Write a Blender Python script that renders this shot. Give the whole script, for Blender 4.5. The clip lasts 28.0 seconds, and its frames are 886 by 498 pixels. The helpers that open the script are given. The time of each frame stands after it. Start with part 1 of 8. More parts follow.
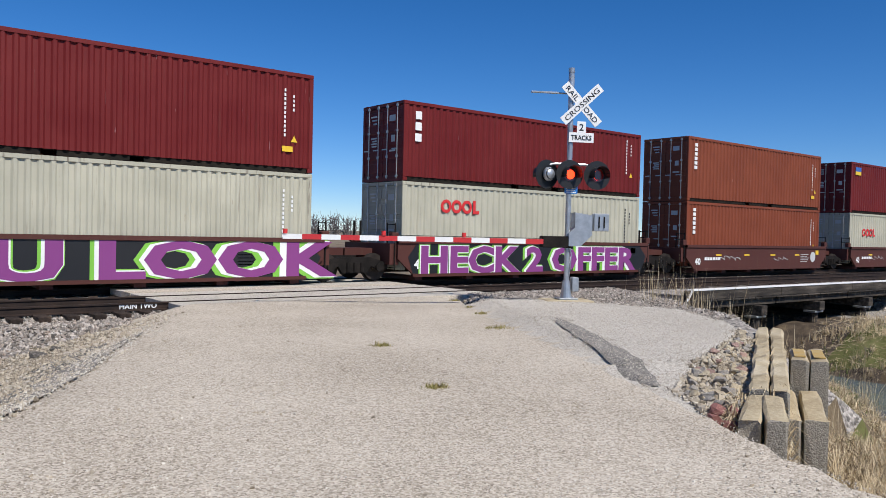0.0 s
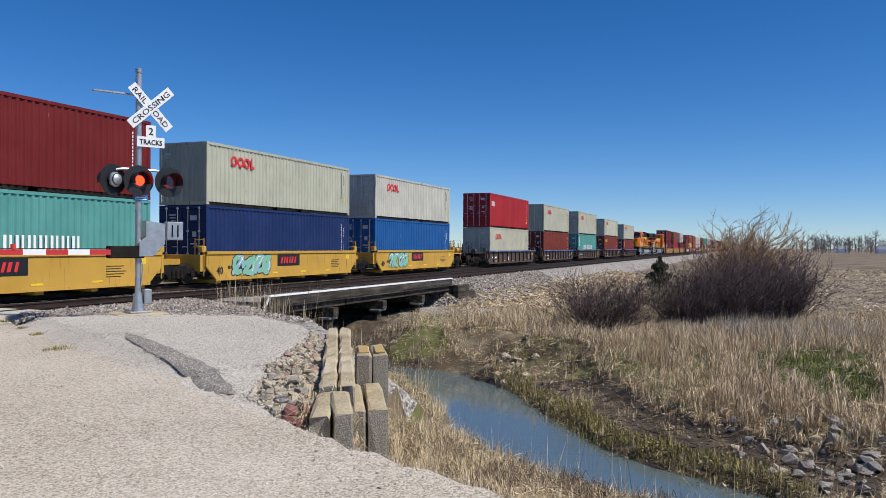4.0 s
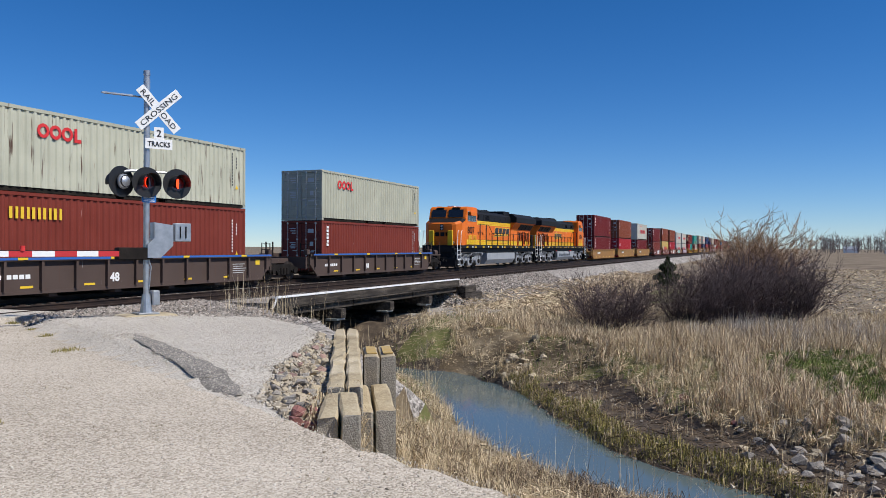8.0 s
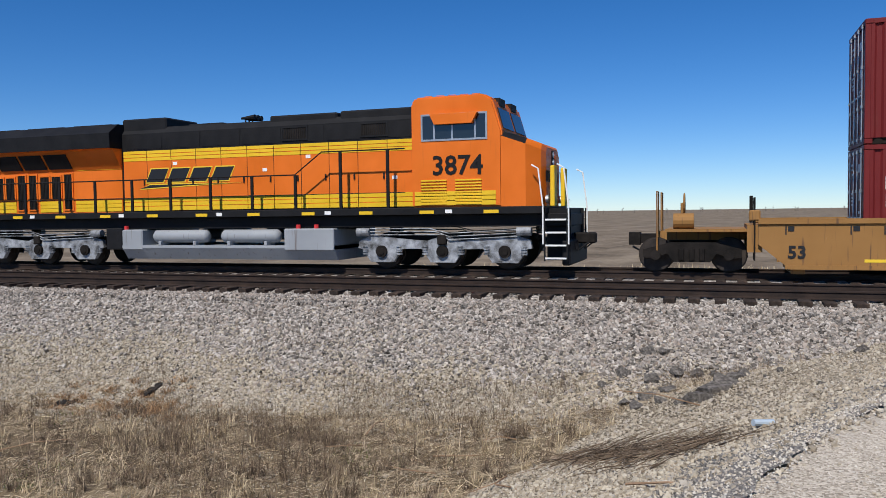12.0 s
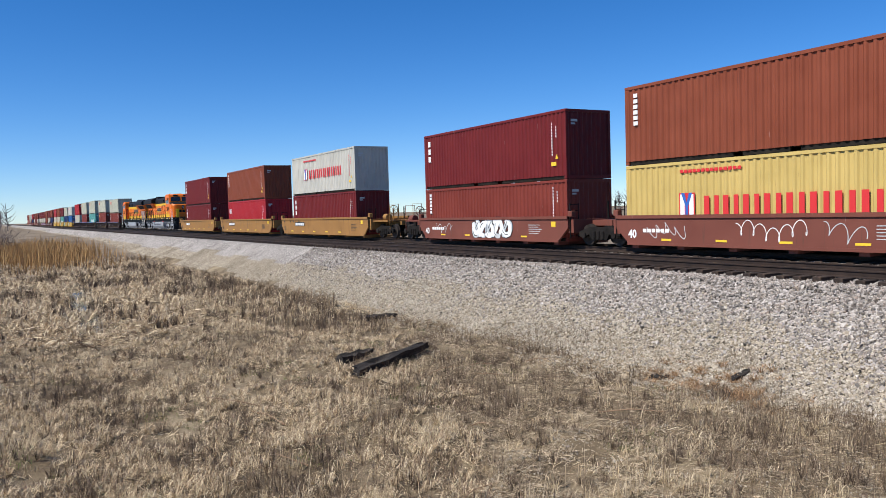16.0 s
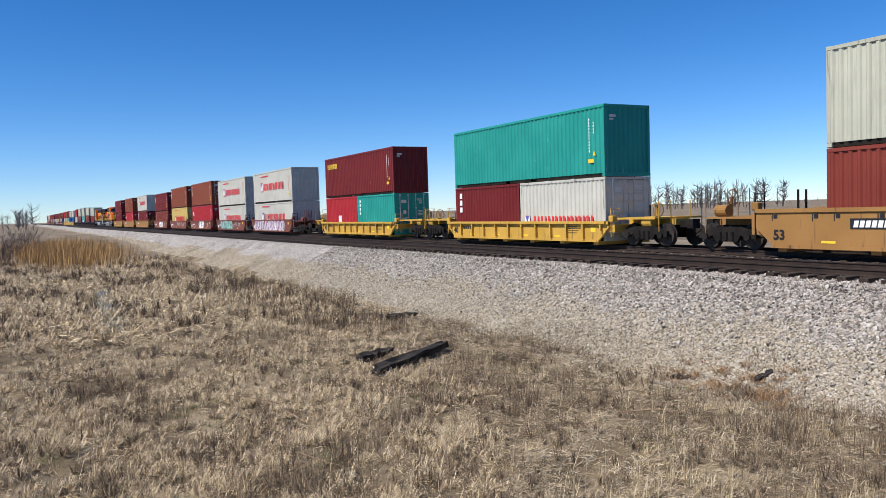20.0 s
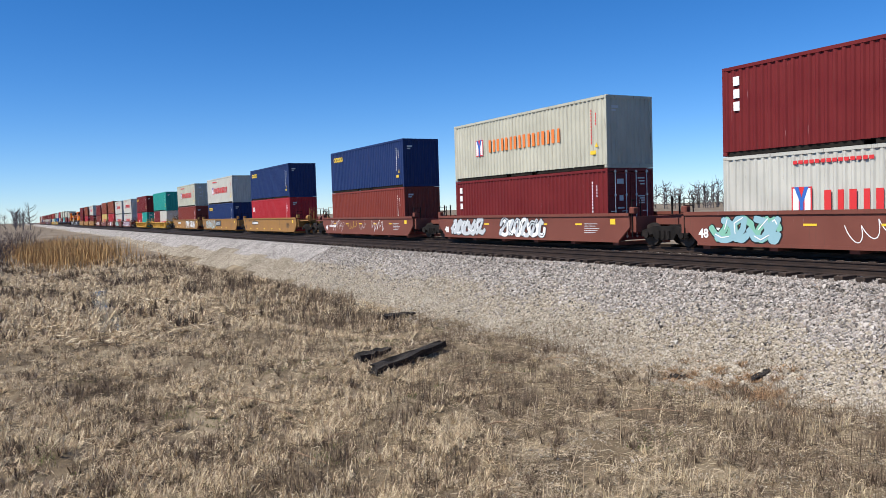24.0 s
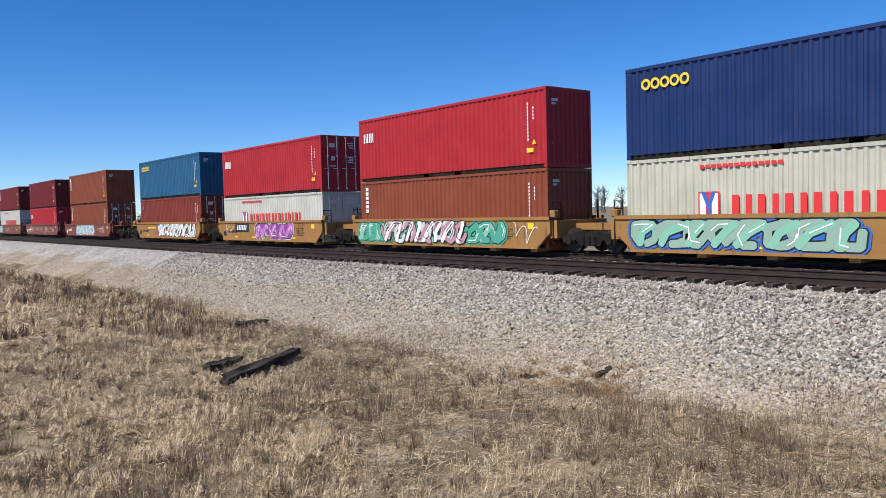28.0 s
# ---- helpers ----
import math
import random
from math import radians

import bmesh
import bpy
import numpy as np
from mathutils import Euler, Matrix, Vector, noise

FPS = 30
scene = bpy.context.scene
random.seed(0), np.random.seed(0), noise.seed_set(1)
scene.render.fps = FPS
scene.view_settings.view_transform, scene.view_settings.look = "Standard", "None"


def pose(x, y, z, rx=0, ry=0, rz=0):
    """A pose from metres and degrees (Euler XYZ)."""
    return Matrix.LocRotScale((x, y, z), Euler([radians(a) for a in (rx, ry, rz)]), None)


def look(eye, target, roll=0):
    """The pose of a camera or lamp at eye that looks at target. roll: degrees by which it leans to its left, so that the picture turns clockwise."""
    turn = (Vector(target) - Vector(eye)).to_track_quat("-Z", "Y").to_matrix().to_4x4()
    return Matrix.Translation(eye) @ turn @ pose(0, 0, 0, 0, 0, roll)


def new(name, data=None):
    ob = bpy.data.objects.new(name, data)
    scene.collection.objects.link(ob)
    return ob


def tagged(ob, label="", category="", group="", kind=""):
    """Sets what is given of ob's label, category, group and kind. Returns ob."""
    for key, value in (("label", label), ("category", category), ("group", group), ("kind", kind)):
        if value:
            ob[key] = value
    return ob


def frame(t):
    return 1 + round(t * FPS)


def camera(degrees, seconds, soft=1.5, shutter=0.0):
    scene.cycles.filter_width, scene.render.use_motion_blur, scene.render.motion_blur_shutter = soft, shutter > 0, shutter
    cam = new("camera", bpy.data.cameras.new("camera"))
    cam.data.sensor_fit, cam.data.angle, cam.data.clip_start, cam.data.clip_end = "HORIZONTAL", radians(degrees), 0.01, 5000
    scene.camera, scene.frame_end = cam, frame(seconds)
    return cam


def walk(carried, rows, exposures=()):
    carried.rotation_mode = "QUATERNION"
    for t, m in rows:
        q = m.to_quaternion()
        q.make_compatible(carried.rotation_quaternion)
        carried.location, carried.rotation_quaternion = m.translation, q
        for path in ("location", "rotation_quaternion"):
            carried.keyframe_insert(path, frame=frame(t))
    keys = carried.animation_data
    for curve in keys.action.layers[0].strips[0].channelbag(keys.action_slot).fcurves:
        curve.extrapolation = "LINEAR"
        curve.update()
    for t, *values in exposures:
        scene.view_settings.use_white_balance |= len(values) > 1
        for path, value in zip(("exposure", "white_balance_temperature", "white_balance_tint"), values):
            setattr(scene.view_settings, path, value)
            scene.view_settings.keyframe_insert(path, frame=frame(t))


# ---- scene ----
# The railhead is z = 0, the track runs along x, the film is taken from near the origin.
EYE = 1.63
cam = camera(58.75, 28.0, soft=0.7)


def gaze(yaw, pitch, roll):
    """A person who turns on the spot: the eye swings on a small arc."""
    a, b = radians(yaw), radians(pitch)
    eye = Vector((-0.15 * math.sin(a), 0.15 * math.cos(a), EYE))
    return look(eye, eye + Vector((-math.sin(a) * math.cos(b), math.cos(a) * math.cos(b), math.sin(b))), roll)


# seconds, yaw to the left from the square view of the track, pitch, roll
TURNS = [
    (0, -38.52, -1.24, 1.3), (0.5, -43.91, -1.05, 1.18), (1, -47.34, -0.93, 1.01), (1.5, -53.96, -0.74, 0.89),
    (2, -59.99, -0.52, 0.69), (2.5, -64.3, -0.37, 0.51), (3, -67.37, -0.28, 0.37), (3.5, -68.42, -0.22, 0.34),
    (5.5, -68.33, -0.18, 0.26), (6, -68.22, -0.16, 0.22), (6.5, -68.09, -0.16, 0.18), (7, -68.01, -0.14, 0.22),
    (7.5, -67.96, -0.13, 0.21), (8, -67.9, -0.15, 0.21), (8.5, -67.08, -0.19, 0.3), (9, -60.22, -0.36, 0.47),
    (9.5, -48.9, -0.62, 0.57), (10, -39.23, -0.98, 0.72), (10.5, -30.99, -1.27, 0.62), (11, -16.21, -1.76, 0.54),
    (11.5, 1.33, -2.43, -0.35), (12, 19.35, -2.68, -0.76), (12.5, 35.16, -2.83, -1.14), (13, 46.64, -2.84, -1.27),
    (13.5, 52.91, -2.82, -1.38), (15.5, 60.05, -2.83, -1.7), (16, 60.14, -2.81, -1.69), (16.5, 60.44, -2.8, -1.68),
    (17, 60.79, -2.78, -1.75), (17.5, 61.16, -2.76, -1.75), (18, 61.7, -2.74, -1.8), (18.5, 62.17, -2.72, -1.77),
    (19, 62.19, -2.75, -1.74), (19.5, 61.82, -2.81, -1.76), (20, 61.59, -2.83, -1.74), (20.5, 61.45, -2.83, -1.73),
    (21, 61.31, -2.86, -1.73), (21.5, 61.14, -2.86, -1.7), (23.5, 61.38, -2.86, -1.74), (24, 61.42, -2.86, -1.75),
    (24.5, 61.45, -2.81, -1.78), (25, 60.4, -2.82, -1.75), (25.5, 57.99, -2.85, -1.72), (26, 54.74, -2.86, -1.59),
    (26.5, 54.31, -2.86, -1.58), (27, 54.21, -2.81, -1.62), (27.5, 53.01, -2.78, -1.62), (28, 50.97, -2.79, -1.51)]
walk(cam, [(t, gaze(a, b, c)) for t, a, b, c in TURNS], exposures=[(0, 0.0), (9, 0.0), (11, -0.2), (12, -0.08), (13, 0.32), (28, 0.35)])

# ---- light: clear spring noon, sun behind the camera ----
SUN_AZ, SUN_EL = 180.0, 50.0          # from -y, square to the train
world = bpy.data.worlds.new("world")
scene.world = world
world.use_nodes = True
_n = world.node_tree.nodes
_sky = _n.new("ShaderNodeTexSky")
_sky.sky_type = "NISHITA"
_sky.sun_disc = False
_sky.sun_elevation = radians(SUN_EL)
_sky.sun_rotation = radians(SUN_AZ)
_sky.altitude = 300
_sky.air_density, _sky.dust_density, _sky.ozone_density = 0.75, 0.0, 2.0
_n["Background"].inputs["Strength"].default_value = 0.096
_hsv = _n.new("ShaderNodeHueSaturation")
_hsv.inputs["Saturation"].default_value = 1.22
_cool = _n.new("ShaderNodeMix")
_cool.data_type, _cool.blend_type = "RGBA", "MULTIPLY"
_cool.inputs["Factor"].default_value = 1.0
_cool.inputs["B"].default_value = (0.80, 0.92, 1.14, 1)      # the phone's cool rendering of a clear sky
world.node_tree.links.new(_sky.outputs[0], _cool.inputs["A"])
world.node_tree.links.new(_cool.outputs["Result"], _hsv.inputs["Color"])
world.node_tree.links.new(_hsv.outputs[0], _n["Background"].inputs["Color"])
_sd = bpy.data.lights.new("sun", "SUN")
_sd.energy, _sd.angle, _sd.color = 4.9, radians(0.53), (1.0, 0.955, 0.885)
sun = new("sun", _sd)
_el = radians(SUN_EL)
sun.matrix_world = look((0, -40, 60), (Vector((0, -40, 60)) - Vector((-0.02 * math.cos(_el), -math.cos(_el), math.sin(_el)))))


# ---- materials ----
def mat(name, base, rough=0.6, metal=0.0, spec=0.5):
    m = bpy.data.materials.new(name)
    m.use_nodes = True
    b = m.node_tree.nodes["Principled BSDF"]
    b.inputs["Base Color"].default_value = (*base, 1)
    b.inputs["Roughness"].default_value = rough
    b.inputs["Metallic"].default_value = metal
    b.inputs["Specular IOR Level"].default_value = spec
    return m


def rich(name, colors, scale, rough=0.7, metal=0.0, bump=0.0, bump_scale=None, coord="Object", detail=6.0, fine=None, vary=0.0, stretch=None, spec=0.4):
    """Colours run over a noise; a second, finer noise breaks them up; vary: brightness by object."""
    m = mat(name, colors[0], rough, metal, spec)
    nt = m.node_tree
    n, l = nt.nodes, nt.links
    b = n["Principled BSDF"]
    tc = n.new("ShaderNodeTexCoord")
    src = tc.outputs[coord]
    if stretch:
        mp = n.new("ShaderNodeMapping")
        mp.inputs["Scale"].default_value = stretch
        l.new(src, mp.inputs[0])
        src = mp.outputs[0]
    no = n.new("ShaderNodeTexNoise")
    no.inputs["Scale"].default_value, no.inputs["Detail"].default_value = scale, detail
    l.new(src, no.inputs["Vector"])
    f2 = n.new("ShaderNodeTexNoise")
    f2.inputs["Scale"].default_value, f2.inputs["Detail"].default_value = fine or scale * 9, 4.0
    l.new(src, f2.inputs["Vector"])
    mx = n.new("ShaderNodeMath")
    mx.operation = "MULTIPLY_ADD"
    l.new(f2.outputs[0], mx.inputs[0])
    mx.inputs[1].default_value = 0.5
    sc = n.new("ShaderNodeMath")
    sc.operation = "MULTIPLY_ADD"
    l.new(no.outputs[0], sc.inputs[0])
    sc.inputs[1].default_value, sc.inputs[2].default_value = 1.3, -0.4
    l.new(sc.outputs[0], mx.inputs[2])
    cr = n.new("ShaderNodeValToRGB")
    e = cr.color_ramp.elements
    while len(e) < len(colors):
        e.new(0.5)
    for i, c in enumerate(colors):
        e[i].position = 0.2 + 0.6 * i / max(1, len(colors) - 1)
        e[i].color = (*c, 1)
    l.new(mx.outputs[0], cr.inputs[0])
    out = cr.outputs[0]
    if vary:
        oi = n.new("ShaderNodeObjectInfo")
        mr = n.new("ShaderNodeMapRange")
        mr.inputs["To Min"].default_value, mr.inputs["To Max"].default_value = 1 - vary, 1 + vary
        l.new(oi.outputs["Random"], mr.inputs[0])
        vm = n.new("ShaderNodeVectorMath")
        vm.operation = "SCALE"
        l.new(out, vm.inputs[0])
        l.new(mr.outputs[0], vm.inputs["Scale"])
        out = vm.outputs[0]
    l.new(out, b.inputs["Base Color"])
    if bump:
        bn = n.new("ShaderNodeTexNoise")
        bn.inputs["Scale"].default_value, bn.inputs["Detail"].default_value = bump_scale or scale * 9, 5.0
        l.new(src, bn.inputs["Vector"])
        bp = n.new("ShaderNodeBump")
        bp.inputs["Strength"].default_value, bp.inputs["Distance"].default_value = bump, 0.02
        l.new(bn.outputs[0], bp.inputs["Height"])
        l.new(bp.outputs[0], b.inputs["Normal"])
    return m


def islands(name, colors, rough=0.9, bump=0.0):
    """For joined small pieces: each piece takes its own colour."""
    m = mat(name, colors[0], rough, 0.0, 0.3)
    nt = m.node_tree
    n, l = nt.nodes, nt.links
    g = n.new("ShaderNodeNewGeometry")
    cr = n.new("ShaderNodeValToRGB")
    e = cr.color_ramp.elements
    while len(e) < len(colors):
        e.new(0.5)
    for i, c in enumerate(colors):
        e[i].position = i / max(1, len(colors) - 1)
        e[i].color = (*c, 1)
    l.new(g.outputs["Random Per Island"], cr.inputs[0])
    l.new(cr.outputs[0], n["Principled BSDF"].inputs["Base Color"])
    return m


def paint(name, base, rust=0.25, rough=0.45, streak=True):
    """Weathered paint on steel: faded in patches, streaked with dirt and rust from above."""
    m = mat(name, base, rough, 0.0, 0.22)
    nt = m.node_tree
    n, l = nt.nodes, nt.links
    b = n["Principled BSDF"]
    tc = n.new("ShaderNodeTexCoord")
    oi = n.new("ShaderNodeObjectInfo")
    off = n.new("ShaderNodeVectorMath")
    off.operation = "ADD"
    l.new(tc.outputs["Object"], off.inputs[0])
    sc = n.new("ShaderNodeMath")
    sc.operation = "MULTIPLY"
    sc.inputs[1].default_value = 57.0
    l.new(oi.outputs["Random"], sc.inputs[0])
    l.new(sc.outputs[0], off.inputs[1])
    patch = n.new("ShaderNodeTexNoise")
    patch.inputs["Scale"].default_value, patch.inputs["Detail"].default_value = 0.9, 6.0
    l.new(off.outputs[0], patch.inputs["Vector"])
    mp = n.new("ShaderNodeMapping")
    mp.inputs["Scale"].default_value = (5.0, 5.0, 0.35)
    l.new(off.outputs[0], mp.inputs[0])
    st = n.new("ShaderNodeTexNoise")
    st.inputs["Scale"].default_value, st.inputs["Detail"].default_value = 2.2, 7.0
    l.new(mp.outputs[0], st.inputs["Vector"])
    fade = n.new("ShaderNodeMix")
    fade.data_type = "RGBA"
    mean = sum(base) / 3
    fade.inputs["A"].default_value = (*[c * 0.72 for c in base], 1)
    fade.inputs["B"].default_value = (*[min(0.9, c * 1.10 + 0.004 + 0.06 * mean) for c in base], 1)
    l.new(patch.outputs[0], fade.inputs["Factor"])
    rr = n.new("ShaderNodeMapRange")
    rr.inputs["From Min"].default_value, rr.inputs["From Max"].default_value = 0.60, 0.80
    rr.inputs["To Max"].default_value = rust * 2
    l.new(st.outputs[0], rr.inputs[0])
    dirt = n.new("ShaderNodeMix")
    dirt.data_type = "RGBA"
    dirt.inputs["B"].default_value = (0.09, 0.05, 0.035, 1)
    l.new(fade.outputs["Result"], dirt.inputs["A"])
    l.new(rr.outputs[0], dirt.inputs["Factor"])
    # thin upright scrapes where the paint is gone
    ms = n.new("ShaderNodeMapping")
    ms.inputs["Scale"].default_value = (9.0, 9.0, 0.8)
    l.new(off.outputs[0], ms.inputs[0])
    sn = n.new("ShaderNodeTexNoise")
    sn.inputs["Scale"].default_value, sn.inputs["Detail"].default_value = 1.7, 3.0
    l.new(ms.outputs[0], sn.inputs["Vector"])
    sr = n.new("ShaderNodeMapRange")
    sr.inputs["From Min"].default_value, sr.inputs["From Max"].default_value, sr.inputs["To Max"].default_value = 0.735, 0.77, 0.6
    l.new(sn.outputs[0], sr.inputs[0])
    scr = n.new("ShaderNodeMix")
    scr.data_type = "RGBA"
    scr.inputs["B"].default_value = (*[min(0.8, 0.25 + c) for c in base], 1) if mean < 0.35 else (0.16, 0.075, 0.035, 1)
    l.new(dirt.outputs["Result"], scr.inputs["A"])
    l.new(sr.outputs[0], scr.inputs["Factor"])
    l.new(scr.outputs["Result"], b.inputs["Base Color"])
    ro = n.new("ShaderNodeMapRange")
    ro.inputs["To Min"].default_value, ro.inputs["To Max"].default_value = rough - 0.1, rough + 0.25
    l.new(patch.outputs[0], ro.inputs[0])
    l.new(ro.outputs[0], b.inputs["Roughness"])
    bp = n.new("ShaderNodeBump")
    bp.inputs["Strength"].default_value, bp.inputs["Distance"].default_value = 0.15, 0.01
    l.new(patch.outputs[0], bp.inputs["Height"])
    l.new(bp.outputs[0], b.inputs["Normal"])
    return m


def gravel(name, colors, cell, rough=0.92, depth=0.012):
    """Loose stones seen from afar: each cell takes its own tone, joints lie deep; slow patches over it."""
    m = mat(name, colors[0], rough, 0.0, 0.12)
    nt = m.node_tree
    n, l = nt.nodes, nt.links
    b = n["Principled BSDF"]
    tc = n.new("ShaderNodeTexCoord")
    vo = n.new("ShaderNodeTexVoronoi")
    vo.inputs["Scale"].default_value = cell
    l.new(tc.outputs["Object"], vo.inputs["Vector"])
    sp = n.new("ShaderNodeSeparateColor")
    l.new(vo.outputs["Color"], sp.inputs[0])
    big = n.new("ShaderNodeTexNoise")
    big.inputs["Scale"].default_value, big.inputs["Detail"].default_value = 0.45, 7.0
    l.new(tc.outputs["Object"], big.inputs["Vector"])
    mx = n.new("ShaderNodeMath")
    mx.operation = "MULTIPLY_ADD"
    mx.inputs[1].default_value = 0.55
    l.new(big.outputs[0], mx.inputs[0])
    sc = n.new("ShaderNodeMath")
    sc.operation = "MULTIPLY_ADD"
    sc.inputs[1].default_value, sc.inputs[2].default_value = 0.75, -0.13
    l.new(sp.outputs[0], sc.inputs[0])
    l.new(sc.outputs[0], mx.inputs[2])
    cr = n.new("ShaderNodeValToRGB")
    e = cr.color_ramp.elements
    while len(e) < len(colors):
        e.new(0.5)
    for i, c in enumerate(colors):
        e[i].position = 0.08 + 0.84 * i / (len(colors) - 1)
        e[i].color = (*c, 1)
    l.new(mx.outputs[0], cr.inputs[0])
    l.new(cr.outputs[0], b.inputs["Base Color"])
    bp = n.new("ShaderNodeBump")
    bp.invert = True
    bp.inputs["Strength"].default_value, bp.inputs["Distance"].default_value = 0.8, depth
    l.new(vo.outputs["Distance"], bp.inputs["Height"])
    l.new(bp.outputs[0], b.inputs["Normal"])
    return m


def glow(name, color, strength):
    m = mat(name, color, 0.4)
    b = m.node_tree.nodes["Principled BSDF"]
    b.inputs["Emission Color"].default_value = (*color, 1)
    b.inputs["Emission Strength"].default_value = strength
    return m


COATS = {
    "maroon": (0.165, 0.013, 0.013), "oxide": (0.25, 0.060, 0.026), "rust_red": (0.215, 0.036, 0.022), "red": (0.42, 0.018, 0.026),
    "cream": (0.53, 0.51, 0.40), "white": (0.56, 0.545, 0.475), "grey": (0.49, 0.49, 0.385), "navy": (0.010, 0.030, 0.12),
    "blue": (0.008, 0.10, 0.33), "teal": (0.012, 0.30, 0.25), "aqua": (0.10, 0.34, 0.31), "steel_blue": (0.018, 0.11, 0.22), "yellow": (0.62, 0.45, 0.14)}
COAT = {k: paint("paint_" + k, [v * 0.9 for v in c], 0.22 if k in ("cream", "grey", "white") else 0.15) for k, c in COATS.items()}
COAT["rusty_grey"] = paint("paint_rusty_grey", COATS["grey"], 1.1)
CAR_COAT = {"tan": paint("car_tan", (0.30, 0.15, 0.042), 0.7, 0.6), "brown": paint("car_brown", (0.085, 0.028, 0.022), 0.4, 0.6), "dark": paint("car_dark", (0.082, 0.056, 0.047), 0.5, 0.65),
            "oxide": paint("car_oxide", (0.17, 0.052, 0.035), 0.4, 0.6), "yellow": paint("car_yellow", (0.52, 0.30, 0.045), 0.6, 0.6)}
M_DARK = rich("dark_steel", [(0.006, 0.0055, 0.005), (0.022, 0.018, 0.016)], 3.0, 0.85, 0.0, 0.2, spec=0.15)
# underseal, blackened further to stand for the shade between stacked boxes
M_SEAM_SHADE = rich("underseal_and_seam_shade", [(0.010, 0.009, 0.008), (0.03, 0.025, 0.02)], 3.0, 0.9, 0, 0.2, spec=0.1)
M_GALV = rich("galvanised_steel", [(0.36, 0.38, 0.40), (0.52, 0.54, 0.56)], 6.0, 0.42, 0.75, 0.1)
M_WHITE = mat("white_paint", (0.78, 0.78, 0.76), 0.5)
M_BLACK = mat("black_paint", (0.012, 0.012, 0.013), 0.45)
M_INK = {"red": mat("red_ink", (0.60, 0.03, 0.03), 0.5), "white": M_WHITE, "black": M_BLACK, "yellow": mat("yellow_ink", (0.75, 0.50, 0.03), 0.5),
         "blue": mat("blue_ink", (0.03, 0.12, 0.42), 0.5), "orange": mat("orange_ink", (0.72, 0.18, 0.03), 0.5), "purple": mat("purple_ink", (0.22, 0.045, 0.20), 0.5),
         "green": mat("green_ink", (0.20, 0.50, 0.06), 0.5), "mint": mat("mint_ink", (0.20, 0.44, 0.32), 0.5), "sky": mat("sky_ink", (0.25, 0.42, 0.46), 0.5),
         "silver": mat("silver_ink", (0.50, 0.52, 0.52), 0.45), "pink": mat("pink_ink", (0.42, 0.14, 0.42), 0.5), "rose": mat("rose_ink", (0.42, 0.22, 0.24), 0.5), "sage": mat("sage_ink", (0.24, 0.36, 0.28), 0.5), "tan": mat("tan_ink", (0.34, 0.21, 0.08), 0.5), "jade": mat("jade_ink", (0.06, 0.30, 0.21), 0.5)}


# ---- building tools ----
def part(name, bm, material, parent=None, label="", smooth=False):
    """Links a bmesh as one mesh object under a thing or a part."""
    me = bm if isinstance(bm, bpy.types.Mesh) else bpy.data.meshes.new(name)
    if me is not bm:
        bm.to_mesh(me)
        bm.free()
        for m in material if isinstance(material, (list, tuple)) else [material]:
            me.materials.append(m)
        if smooth:
            for p in me.polygons:
                p.use_smooth = True
    ob = new(name, me)
    ob.parent = parent
    if label:
        ob["label"] = label
    return ob


def thing(name, x, y, z, label, category, group="", rz=0):
    ob = new(name)
    ob.empty_display_size = 0.2
    ob.matrix_basis = pose(x, y, z, 0, 0, rz)
    return tagged(ob, label, category, group)


def box(bm, x0, x1, y0, y1, z0, z1, mi=0):
    v = [bm.verts.new((x, y, z)) for x in (x0, x1) for y in (y0, y1) for z in (z0, z1)]
    for f in ((0, 1, 3, 2), (4, 6, 7, 5), (0, 4, 5, 1), (2, 3, 7, 6), (0, 2, 6, 4), (1, 5, 7, 3)):
        bm.faces.new([v[i] for i in f]).material_index = mi
    return v


def boxes(*bs):
    bm = bmesh.new()
    for b in bs:
        box(bm, *b)
    return bm


def rounded(*bs, w=0.02, seg=1):
    bm = boxes(*bs)
    bmesh.ops.bevel(bm, geom=bm.edges[:], offset=w, segments=seg, affect="EDGES", clamp_overlap=True)
    return bm


def prism(bm, outline, y0, y1, axis="y", mi=0):
    """A closed outline, pushed from y0 to y1 along the axis. Outline in (x, z), or (y, z) for the x axis, or (x, y) for z."""
    def at(p, d):
        return (p[0], d, p[1]) if axis == "y" else (d, p[0], p[1]) if axis == "x" else (p[0], p[1], d)
    a = [bm.verts.new(at(p, y0)) for p in outline]
    b = [bm.verts.new(at(p, y1)) for p in outline]
    fs = [bm.faces.new(a), bm.faces.new(b[::-1])]
    for i in range(len(a)):
        j = (i + 1) % len(a)
        fs.append(bm.faces.new((a[i], b[i], b[j], a[j])))
    for f in fs:
        f.material_index = mi
    bmesh.ops.recalc_face_normals(bm, faces=fs)
    return fs


def tube(bm, pts, r, n=6, mi=0, r1=None):
    """A round bar along points."""
    pts = [Vector(p) for p in pts]
    rings = []
    for i, p in enumerate(pts):
        d = (pts[min(i + 1, len(pts) - 1)] - pts[max(i - 1, 0)]).normalized()
        u = d.orthogonal().normalized()
        if i:
            u = (last - d * last.dot(d))
            u = u.normalized() if u.length > 1e-6 else d.orthogonal().normalized()
        last = u
        w = d.cross(u)
        rr = r if r1 is None else r + (r1 - r) * i / (len(pts) - 1)
        rings.append([bm.verts.new(p + (u * math.cos(k * math.tau / n) + w * math.sin(k * math.tau / n)) * rr) for k in range(n)])
    for a, b in zip(rings, rings[1:]):
        for k in range(n):
            bm.faces.new((a[k], a[(k + 1) % n], b[(k + 1) % n], b[k])).material_index = mi
    bm.faces.new(rings[0][::-1]).material_index = mi
    bm.faces.new(rings[-1]).material_index = mi


